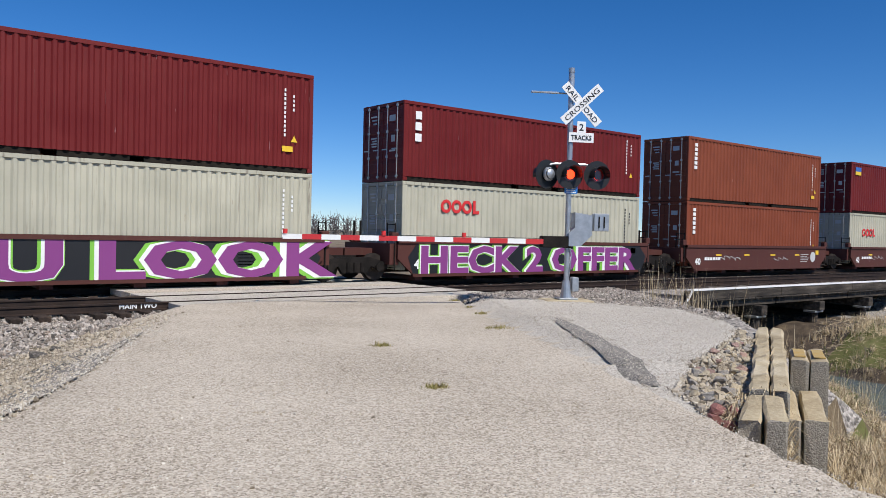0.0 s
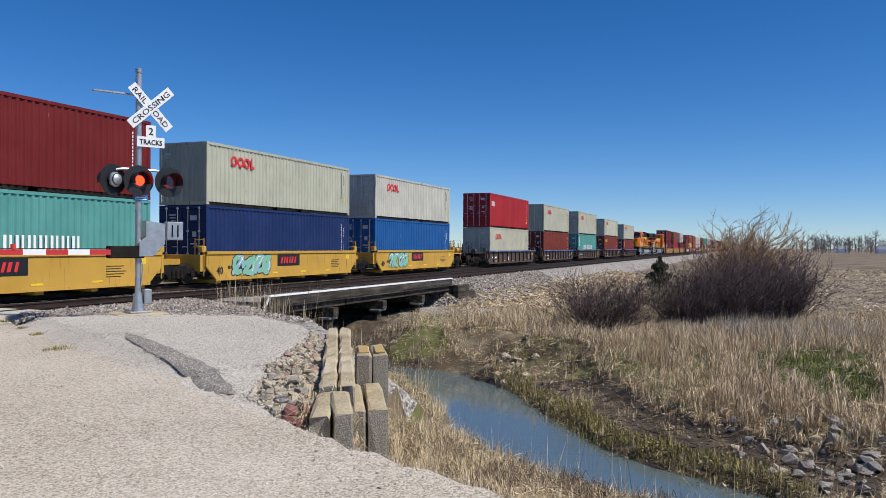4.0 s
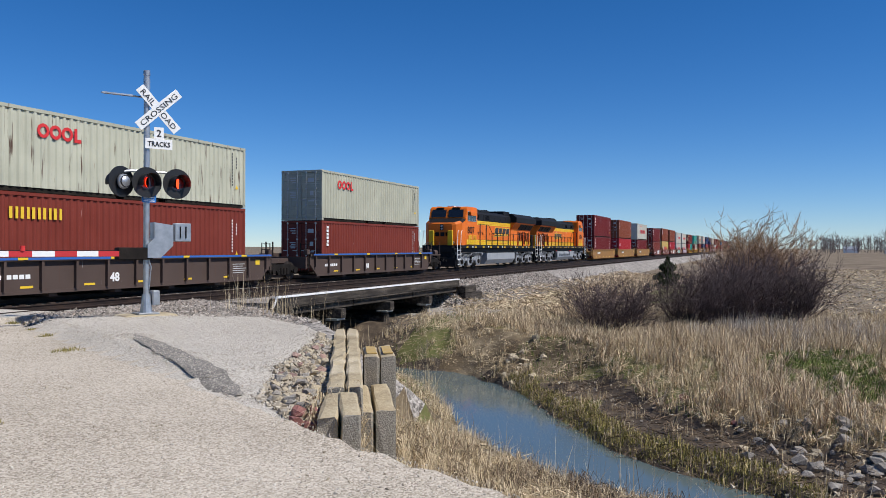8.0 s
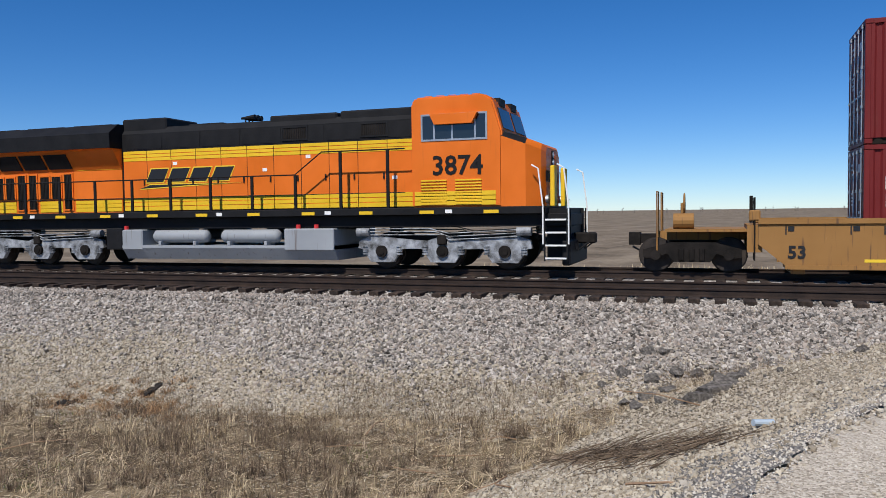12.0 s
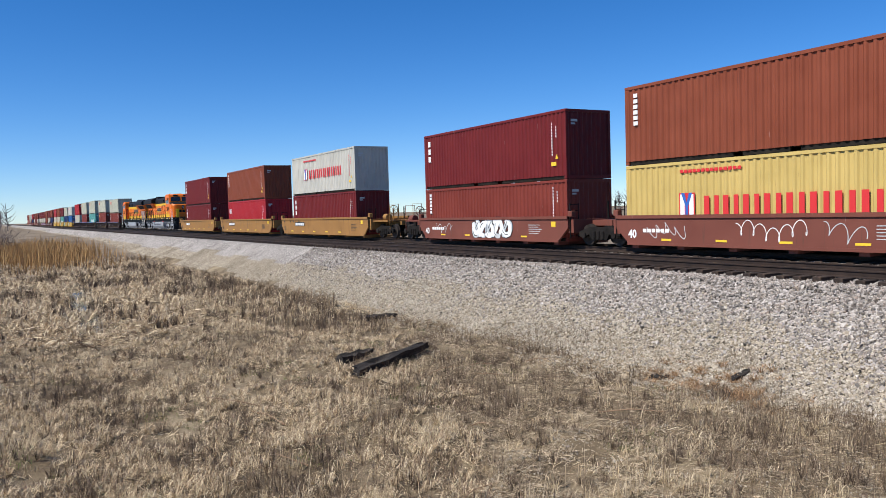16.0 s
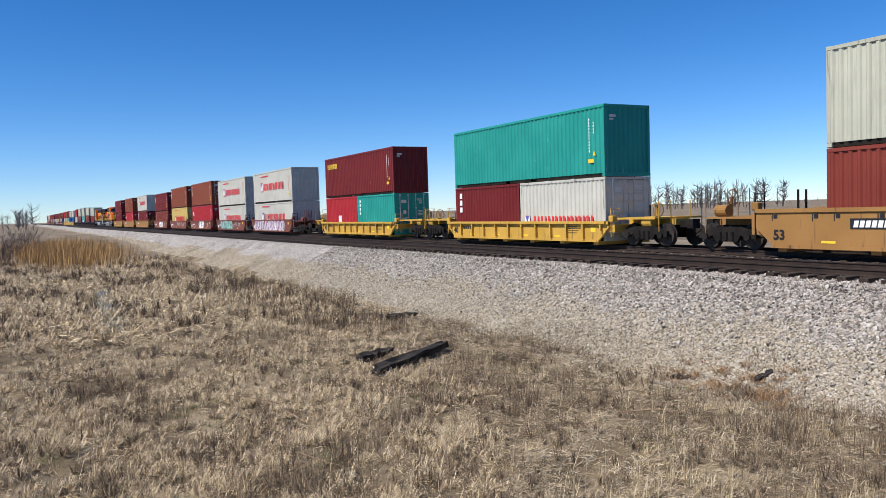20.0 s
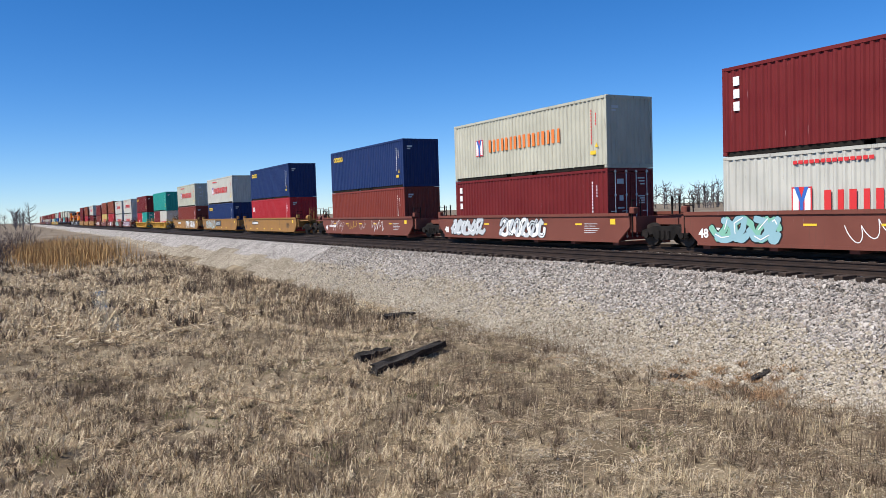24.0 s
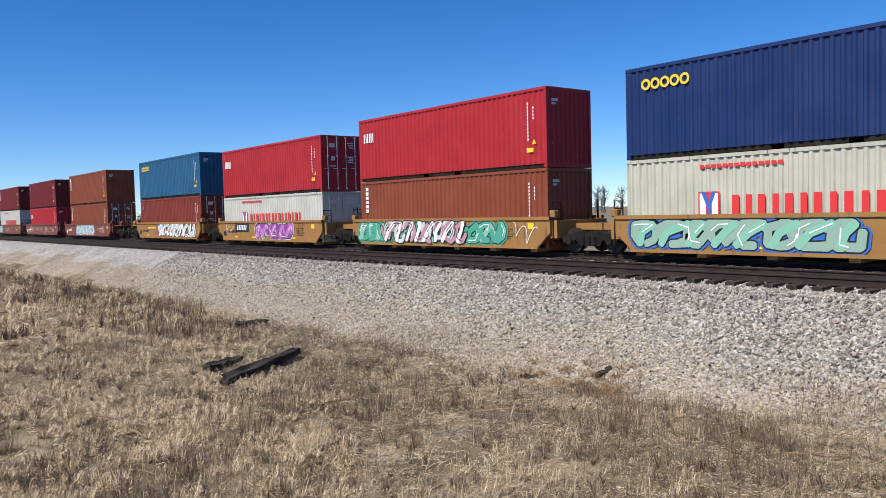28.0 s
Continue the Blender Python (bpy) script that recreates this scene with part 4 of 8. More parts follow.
def well_car(i):
    s, style, low, up = STACKS[i]
    coat, lw, top, ribbed = STYLE[style]
    m = CAR_COAT[coat]
    top += 0.04 if s < 300 else -0.08
    nxt = STACKS[i + 1][0] if i + 1 < len(STACKS) else s + 15.7
    prv = STACKS[i - 1][0] if i else s - 15.7
    gap_r, gap_l = nxt - s - L40, s - prv - L40
    if 230 < s < 240:
        gap_r = 99
    if 300 < s < 312:
        gap_l = 99
    a, b = (L40 - lw) / 2, (L40 + lw) / 2            # the well itself
    end_l = -gap_l / 2 if gap_l < 7.9 else a - 2.6
    end_r = L40 + gap_r / 2 if gap_r < 7.9 else b + 2.6
    words_ = {"oxide": "reddish-brown", "graf1": "dark brown, graffiti-covered", "graf2": "dark brown, graffiti-covered", "brown": "dark reddish-brown", "ttx": "yellow weathered", "dark": "dark brown ribbed", "tan": "tan-yellow weathered", "yellow": "bright yellow ribbed", "oxide48": "reddish-brown graffiti-tagged", "tan5": "tan graffiti-painted"}[style]
    c = thing("well_car", s, 0, 0, f"{words_} steel double-stack well car on the far track", "railroad car", "well cars of the train")
    moving.append(c)
    y0, y1 = FAR_T - 1.46, FAR_T + 1.46
    zb = 0.2
    for sy, (ya, yb) in ((-1, (y0, y0 + 0.09)), (1, (y1 - 0.09, y1))):
        bm = bmesh.new()
        prism(bm, [(a - 0.1, top), (b + 0.1, top), (b + 0.1, 0.75), (b - 0.55, zb), (a + 0.55, zb), (a - 0.1, 0.75)], ya, yb)
        box(bm, a - 0.1, b + 0.1, ya - 0.05 if sy < 0 else ya - 0.02, yb + 0.02 if sy < 0 else yb + 0.05, top - 0.10, top + 0.02)
        box(bm, a + 0.5, b - 0.5, ya - 0.03 if sy < 0 else ya, yb if sy < 0 else yb + 0.03, zb - 0.05, zb + 0.05)
        if ribbed:
            n = 11
            for k in range(n + 1):
                x = a + 0.3 + k * (b - a - 0.6) / n
                box(bm, x - 0.045, x + 0.045, ya - 0.12 if sy < 0 else yb, ya if sy < 0 else yb + 0.12, zb + 0.08 if 0 < k < n else 0.6, top - 0.1)
            box(bm, a, b, ya - 0.14 if sy < 0 else yb, ya if sy < 0 else yb + 0.14, top - 0.08, top + 0.03)
        part("side_sill", bm, m, c)
    for k in range(6):
        x = a + 0.8 + k * (b - a - 1.6) / 5
        o = part("crossmember", shared(("crossmember", coat), lambda: boxes((-0.15, 0.15, y0 + 0.09, y1 - 0.09, 0.03, 0.172)), m), None, c)
        o.matrix_basis = pose(x, 0, 0)
    for side, (xa, xb) in (("l", (end_l, a)), ("r", (b, end_r))):
        if abs(xb - xa) < 0.2:
            continue
        lo, hi = min(xa, xb), max(xa, xb)
        bm = bmesh.new()
        box(bm, lo + 0.05, hi, FAR_T - 0.35, FAR_T + 0.35, 0.82, 1.05)
        box(bm, hi - 0.35 if side == "l" else lo, hi if side == "l" else lo + 0.35, y0 + 0.1, y1 - 0.1, 0.55, top - 0.12)
        own = hi - lo > 2.0
        if own:
            box(bm, lo + 0.3, hi - 0.2, y0 + 0.25, y1 - 0.25, 1.05, 1.12)
        part("end_platform", bm, m, c)
        xs = hi - 0.18 if side == "l" else lo + 0.18
        # ladder, grab irons and standing posts on the end
        bm = bmesh.new()
        for dy in (y0 + 0.06, y0 + 0.5):
            tube(bm, [(xs, dy, 0.35), (xs, dy, top + 0.55)], 0.022, 5)
        for zz in (0.45, 0.75, 1.05, top + 0.25, top + 0.5):
            tube(bm, [(xs, y0 + 0.06, zz), (xs, y0 + 0.5, zz)], 0.016, 5)
        part("ladder", bm, M_DARK if coat != "yellow" else m, c)
        for dy in (y1 - 0.4, y1 - 0.8):
            o = part("grab_post", shared(("grab_post",), lambda: tubes(([(0, 0, -0.1), (0, 0, 0.62)], 0.04), n=5), M_DARK), None, c)
            o.matrix_basis = pose(xs, dy, top)
        bm = rounded((xs - 0.13, xs + 0.13, y0 + 0.02, y0 + 0.26, top - 0.02, top + 0.24), w=0.03)
        part("guide_block", bm, m, c)
        if own:
            xt = lo + 0.95 if side == "l" else hi - 0.95
            truck(c, xt)
            bm = bmesh.new()
            xc = lo if side == "l" else hi
            sg = -1 if side == "l" else 1
            box(bm, min(xc, xc + sg * 0.55), max(xc, xc + sg * 0.55), FAR_T - 0.12, FAR_T + 0.12, 0.72, 0.98)
            box(bm, min(xc + sg * 0.4, xc + sg * 0.7), max(xc + sg * 0.4, xc + sg * 0.7), FAR_T - 0.2, FAR_T + 0.16, 0.68, 1.02)
            part("coupler", bm, M_DARK, c)
            bm = bmesh.new()
            tube(bm, [(xc + sg * 0.1, FAR_T + 0.3, 0.8), (xc + sg * 0.35, FAR_T + 0.32, 0.45), (xc + sg * 0.65, FAR_T + 0.3, 0.62)], 0.03, 6)
            part("air_hose", bm, M_BLACK, c)
            bm = bmesh.new()
            xw = xc - sg * 0.75
            rim = [(xw, FAR_T - 0.5 + 0.27 * math.cos(k * math.tau / 16), top + 0.42 + 0.27 * math.sin(k * math.tau / 16)) for k in range(17)]
            tube(bm, rim, 0.022, 5)
            for k in range(0, 8, 2):
                tube(bm, [rim[k], rim[k + 8]], 0.013, 4)
            tube(bm, [(xw - 0.05, FAR_T - 0.5, 1.1), (xw - 0.05, FAR_T - 0.5, top + 0.45)], 0.05, 6)
            part("brake_wheel", bm, m, c)
            bm = bmesh.new()
            disc(bm, (xw + 0.0, FAR_T - 0.95, top - 0.02), "x", 0.2, 0.5, 14)
            part("brake_cylinder", bm, m, c)
            for dy in (-1.1, 1.1):
                bm = bmesh.new()
                tube(bm, [(xc - sg * 0.1, FAR_T + dy, 0.5), (xc - sg * 0.1, FAR_T + dy, top + 0.75), (xc - sg * 0.1, FAR_T + dy * 0.45, top + 0.75), (xc - sg * 0.1, FAR_T + dy * 0.45, 0.9)], 0.02, 5)
                part("end_rail", bm, m, c)
        elif side == "l":
            truck(c, -gap_l / 2)
    # small painted plates along the side
    rnd = random.Random(i)
    yy = y0 - 0.006 if not ribbed else y0 - 0.004
    pale = coat in ("yellow", "tan")
    if style == "tan":
        for k in (0.5, 1.9, 2.6, 3.9):
            bars(c, "number_bars", a + k, top - 0.36, [(0, 0, 0.03, 0.2), (0.06, 0.08, 0.2, 0.2)], "black", yy)
    else:
        bars(c, "number_bars", a + 1.3, zb + 0.42, blocks(6, 1.3, 0.13), "black" if pale else "white", yy)
    bars(c, "number_bars", b - 2.6, zb + 0.30, [(0, k * 0.09, 0.7 + 0.12 * (k % 3), k * 0.09 + 0.025) for k in range(5)], "black" if pale else "silver", yy)
    for k in range(int((b - a - 3) / 2.4)):
        o = part("reflector", shared(("reflector",), lambda: boxes((0, 0.45, -0.003, 0.003, 0, 0.07)), M_INK["yellow"]), None, c)
        o.matrix_basis = pose(a + 2.2 + k * 2.4, yy, zb + (0.13 if style not in ("oxide48", "brown") else 0.62))
    bars(c, "side_plate", b - 1.0, top - 0.42, [(0, 0, 0.30, 0.22)], "yellow", yy)
    size = {"tan": "53", "dark": "48", "oxide48": "48"}.get(style, "40")
    words(size, 0.42, M_INK["black"] if coat in ("tan", "yellow") else M_INK["white"], c, Matrix.Translation((a + 0.55 if style != "dark" else 4.3, yy - 0.005, zb + 0.22)), 0.012)
    if style == "tan":
        bars(c, "name_plate", a + 3.1, 0.75, [(0, 0, 2.1, 0.30)], "black", yy)
        bars(c, "number_bars", a + 3.2, 0.80, blocks(11, 1.95, 0.19, 0.25, 0.04), "white", yy - 0.006)
    if style == "ttx" or s in (666.3, 697.8, 713.6):
        at = a + {666.3: 2.3, 697.8: 9.0}.get(s, 5.0)
        bars(c, "logo", at, 0.66, [(0, 0, 1.9, 0.54)], "black", yy)
        bars(c, "logo", at + 0.25, 0.78, blocks(3, 1.35, 0.30, 0.2, 0.08), "red" if style == "ttx" else "white", yy - 0.006)
    if s == 650.4:
        bars(c, "name_plate", a + 2.4, 0.80, [(0, 0, 2.0, 0.26)], "black", yy)
        bars(c, "number_bars", a + 2.5, 0.84, blocks(9, 1.8, 0.17, 0.25), "yellow", yy - 0.006)
    if style == "dark":
        bars(c, "stripe", a, top - 0.05, [(0, 0, b - a, 0.07)], "blue", y0 - 0.145)
        bars(c, "side_plate", a + 2.0, top - 0.05, [(k * 3.6, 0, k * 3.6 + 0.35, 0.07) for k in range(4)], "yellow", y0 - 0.152)
    if style == "brown":
        bm = bmesh.new()
        disc(bm, (b - 1.3, yy, 0.75), "y", 0.27, 0.006, 24)
        part("logo", bm, M_INK["silver"], c)
        if s > 60:
            scrawl(c, a + 4.6, a + 6.4, 0.55, 0.9, "silver", i, yy)
            scrawl(c, a + 6.0, a + 7.0, 0.6, 1.0, "yellow", i + 1, yy - 0.004)
        else:
            scrawl(c, a + 2.6, a + 4.2, 0.6, 0.8, "silver", i, yy)
            scrawl(c, a + 7.4, a + 8.6, 0.6, 0.75, "silver", i + 1, yy)
    if style in ("graf1", "graf2") and s > -5:
        txt = "U LOOK" if style == "graf1" else "HECK 2 OFFER"
        wide = 12.0
        bars(c, "graffiti", a + 0.3, zb + 0.0, [[(0.2, 0.05), (wide, 0.02), (wide + 0.3, 0.6), (wide - 0.2, 1.08), (6, 1.02), (0.4, 1.1), (0, 0.6)]], "black", yy)
        for grow, ink, dy in ((0.115, "green", 0.006), (0.082, "white", 0.012), (0.05, "purple", 0.018)):
            o = words(txt, 1.38 if style == "graf1" else 1.25, M_INK[ink], c, Matrix.Identity(4), grow, "graffiti")
            xs_ = [v.co.x for v in o.data.vertices]
            w_ = max(xs_) - min(xs_)
            k = (wide - 0.9) / w_ if style == "graf2" else 9.2 / w_
            o.matrix_basis = Matrix.Translation((a + (0.75 if style == "graf2" else 3.9) + 0.0, yy - dy, zb + 0.08)) @ Matrix.Diagonal((k, 1, 0.98, 1))
    if style == "oxide" and s > 360:
        scrawl(c, a + 1.6, a + 3.4, 0.45, 0.95, "silver", i * 7, yy)
        if i % 2:
            graffiti(c, a + 5.4, a + 8.6, 0.30, 1.12, [None, "black", "silver", "white"], i * 7 + 1, yy)
        else:
            scrawl(c, a + 5.4, a + 8.0, 0.4, 1.0, "white", i * 7 + 1, yy)
            scrawl(c, a + 8.4, a + 9.8, 0.4, 1.0, "silver", i * 7 + 2, yy)
    if style == "oxide48":
        if s == 629.4:
            graffiti(c, a + 4.2, a + 10.2, 0.30, 1.16, ["white", "black", "sky", "silver", "sky"], 5, yy)
            scrawl(c, a + 11.0, a + 13.2, 0.5, 1.0, "silver", 9, yy)
        elif s == 575.3:
            graffiti(c, a + 1.2, a + 4.8, 0.30, 1.12, [None, "black", "silver", "silver"], 8, yy, 0.2)
            graffiti(c, a + 6.0, a + 9.6, 0.30, 1.12, [None, "black", "silver", "white", "silver"], 10, yy, 0.2)
        elif s == 593.3:
            graffiti(c, a + 1.2, a + 3.8, 0.30, 1.12, [None, "black", "mint", "sky"], 6, yy)
            scrawl(c, a + 6.0, a + 8.5, 0.4, 1.0, "white", 7, yy)
        else:
            scrawl(c, a + 1.6, a + 4.2, 0.35, 1.1, "white", i * 5, yy)
            scrawl(c, a + 5.0, a + 6.6, 0.5, 1.0, "yellow" if i % 2 else "silver", i * 5 + 1, yy)
            scrawl(c, a + 7.0, a + 8.2, 0.5, 1.05, "silver", i * 5 + 2, yy)
            scrawl(c, a + 9.0, a + 11.0, 0.40, 1.05, "white", i * 5 + 3, yy)
    gy = yy - 0.02
    if s == 417.0:
        graffiti(c, a + 2.0, a + 7.4, 0.28, 1.18, [None, "black", "mint", "sky", "mint"], 71, gy, 0.2)
    if s == 432.5:
        graffiti(c, a + 1.2, a + 10.6, 0.26, 1.24, [None, "white", "rose", "purple", "silver"], 72, gy, 0.2)
    if s == 495.0:
        graffiti(c, 6.7, 9.3, 0.35, 1.12, [None, "silver", "tan", "white"], 81, gy, 0.16)
        graffiti(c, 9.7, 12.5, 0.35, 1.12, [None, "silver", "tan", "white"], 82, gy, 0.16)
    if s == 514.7:
        graffiti(c, -0.1, 4.7, 0.30, 1.18, [None, "silver", "tan", "sky", "tan"], 83, gy, 0.18)
        bars(c, "logo", 4.95, 0.55, [(0, 0, 2.55, 0.6)], "black", gy)
        bars(c, "logo", 5.2, 0.68, blocks(3, 2.0, 0.36, 0.2, 0.1), "silver", gy - 0.006)
    if s == 650.4:
        graffiti(c, a + 4.9, b - 0.7, 0.28, 1.25, [None, "black", "white", "silver", "white"], 21, gy, 0.2)
        scrawl(c, a + 3.7, a + 4.8, 0.3, 0.7, "purple", 22, gy)
    if s == 666.3:
        graffiti(c, a + 5.2, a + 9.6, 0.22, 1.30, ["silver", "black", "pink", "purple", "pink"], 31, gy, 0.30)
        scrawl(c, a + 0.9, a + 2.0, 0.75, 1.1, "white", 32, gy)
        scrawl(c, a + 9.9, a + 10.9, 0.6, 1.2, "black", 33, gy)
    if s == 682.1:
        graffiti(c, a + 0.4, a + 10.4, 0.30, 1.30, ["jade", "black", "mint", "jade"], 41, gy, 0.26)
        graffiti(c, a + 2.4, a + 8.4, 0.30, 1.22, [None, "black", "silver", "rose", "white"], 42, gy - 0.03, 0.2)
        scrawl(c, a + 10.8, a + 12.0, 0.4, 1.1, "white", 43, gy)
    if s == 697.8:
        graffiti(c, a + 0.7, a + 7.6, 0.26, 1.32, ["blue", "black", "sage", "sage", "mint"], 51, gy, 0.26)
    if s == 713.6:
        graffiti(c, a + 1.5, a + 4.6, 0.30, 1.2, ["white", "black", "sky", "mint"], 61, gy)
    if style == "ttx" and 110 < s < 150:
        graffiti(c, a + 1.6, a + 4.4, 0.35, 1.2, [None, "black", "sky", "mint"], i, yy)


for i_, st_ in enumerate(STACKS):
    stack(*st_)
    well_car(i_)


# ---- locomotives ----
LOCO_X = 279.85
M_ORANGE = paint("loco_orange", (0.74, 0.155, 0.004), 0.08, 0.42)
M_LYELLOW = paint("loco_yellow", (0.78, 0.49, 0.010), 0.08, 0.45)
M_LBLACK = rich("loco_black", [(0.006, 0.006, 0.007), (0.014, 0.014, 0.015)], 2.0, 0.62, 0, 0.05, spec=0.2)
M_LGREY = paint("loco_grey", (0.30, 0.32, 0.345), 0.4, 0.5)
M_GLASS = mat("dark_window", (0.012, 0.014, 0.016), 0.08, 0.0, 0.8)
# silver trucks: the blotches mix grime with painted-in dark shading
M_GRIME_SHADE = rich("grimy_shaded_silver", [(0.03, 0.03, 0.03), (0.15, 0.155, 0.165), (0.28, 0.295, 0.32), (0.42, 0.44, 0.47)], 4.5, 0.6, 0.1, 0.4)


def band_mesh(w, a, b, y=0.0, t=0.02):
    """A lined band: one slab with two sunk lines along it."""
    bm = bmesh.new()
    h = (b - a) / 3
    out = [(y, a), (y - t, a)]
    for k in (1, 2):
        out += [(y - t, a + k * h - 0.011), (y - t + 0.015, a + k * h - 0.009), (y - t + 0.015, a + k * h + 0.009), (y - t, a + k * h + 0.011)]
    out += [(y - t, b), (y, b)]
    prism(bm, out, 0.010, w - 0.010, "x")
    return bm


def louvre_mesh(w, z0, z1):
    bm = bmesh.new()
    for a, b in ((0, 0.05), (w - 0.05, w)):
        box(bm, a, b, -0.03, 0, z0, z1, 0)
    for a, b in ((z0, z0 + 0.05), (z1 - 0.05, z1)):
        box(bm, 0.05, w - 0.05, -0.03, 0, a, b, 0)
    box(bm, 0.05, w - 0.05, -0.008, 0, z0 + 0.05, z1 - 0.05, 1)
    n = max(3, int((w - 0.1) / 0.06))
    for k in range(n):
        x = 0.05 + (k + 0.5) * (w - 0.1) / n
        box(bm, x - 0.008, x + 0.008, -0.022, -0.006, z0 + 0.06, z1 - 0.06, 2)
    return bm


def loco_truck(c, axles):
    t = part("truck", boxes((axles[0] - 0.3, axles[2] + 0.3, -0.5, 0.5, 0.6, 0.95)), M_LBLACK, c)
    for s in (-1, 1):
        y = s * 1.12
        bm = bmesh.new()
        a, b, d = axles
        out = [(a - 0.75, 0.62), (a - 0.7, 0.85), (a - 0.3, 0.98), (b - 0.5, 0.82), (b, 0.98), (b + 0.5, 0.82), (d + 0.3, 0.98), (d + 0.7, 0.85), (d + 0.75, 0.62)]
        for x in (d, b, a):
            out += [(x + 0.62, 0.60), (x + 0.36, 0.22), (x - 0.36, 0.22), (x - 0.62, 0.60)]
        prism(bm, out, y - 0.07, y + 0.07)
        part("side_frame", bm, M_GRIME_SHADE, t)
        for x in axles:
            bm = bmesh.new()
            disc(bm, (x, y + s * 0.08, 0.53), "y", 0.17, 0.14, 14)
            disc(bm, (x, y + s * 0.15, 0.53), "y", 0.10, 0.05, 10)
            part("journal_box", bm, M_DARK, t)
            w = part("wheel", shared(("locowheel",), lambda: loco_wheel(), M_WHEEL), None, t)
            w.matrix_basis = pose(x, s * 0.75, 0.53, 0, 0, 0 if s < 0 else 180)
            for dx in (-0.52, 0.52):
                bm = bmesh.new()
                for k in range(4):
                    disc(bm, (x + dx, y + s * 0.03, 0.46 + k * 0.07), "z", 0.10, 0.045, 10)
                part("spring", bm, M_GRIME_SHADE, t)
        for x0, x1 in ((a - 0.75, a - 0.35), (d + 0.35, d + 0.75)):
            bm = bmesh.new()
            tube(bm, [(x0, y + s * 0.12, 1.08), (x1, y + s * 0.12, 1.08)], 0.12, 12)
            part("brake_cylinder", bm, M_GRIME_SHADE, t)
        bm = bmesh.new()
        for k in range(3):
            z = 1.18 - 0.09 * k
            tube(bm, [(a - 0.6, y + s * 0.1, z), (b - 0.4 + 0.2 * k, y + s * 0.14, z), (b + 0.2, y + s * 0.12, z - 0.14), (d + 0.4, y + s * 0.1, z - 0.05)], 0.018, 5)
        part("brake_pipe", bm, M_GRIME_SHADE, t)
        part("damper", rounded((b - 0.13, b + 0.13, min(y, y + s * 0.2), max(y, y + s * 0.2), 0.72, 1.0), w=0.03), M_DARK, t)


def loco_wheel():
    bm = bmesh.new()
    disc(bm, (0, 0, 0), "y", 0.50, 0.13, 24)
    disc(bm, (0, 0.075, 0), "y", 0.53, 0.03, 24)
    return bm


def steps(c, x, s):
    """A corner stepwell with four treads and white handrails."""
    d = part("stepwell", boxes((x, x + 0.04, s * 1.5 - 0.02, s * 1.5 + 0.02, 0.3, 1.7), (x + 0.6, x + 0.64, s * 1.5 - 0.02, s * 1.5 + 0.02, 0.3, 1.7), (x, x + 0.64, s * 1.05 - 0.02, s * 1.05 + 0.02, 0.3, 1.7)), M_LBLACK, c)
    for k in range(4):
        z = 0.36 + k * 0.34
        part("tread", boxes((x + 0.04, x + 0.6, min(s * 1.06, s * 1.52), max(s * 1.06, s * 1.52), z, z + 0.03)), M_LBLACK, d)
        part("tread_edge", boxes((x + 0.04, x + 0.6, s * 1.53 - 0.008, s * 1.53 + 0.008, z - 0.005, z + 0.04)), M_WHITE, d)
    for xx in (x - 0.02, x + 0.66):
        bm = bmesh.new()
        y = s * 1.52
        tube(bm, [(xx, y, 0.75), (xx, y, 1.75), (xx - (0.12 if x > 10 else -0.12), y, 2.75), (xx - (0.3 if x > 10 else -0.3), y, 2.85)], 0.022, 6)
        part("handrail", bm, M_WHITE, d)


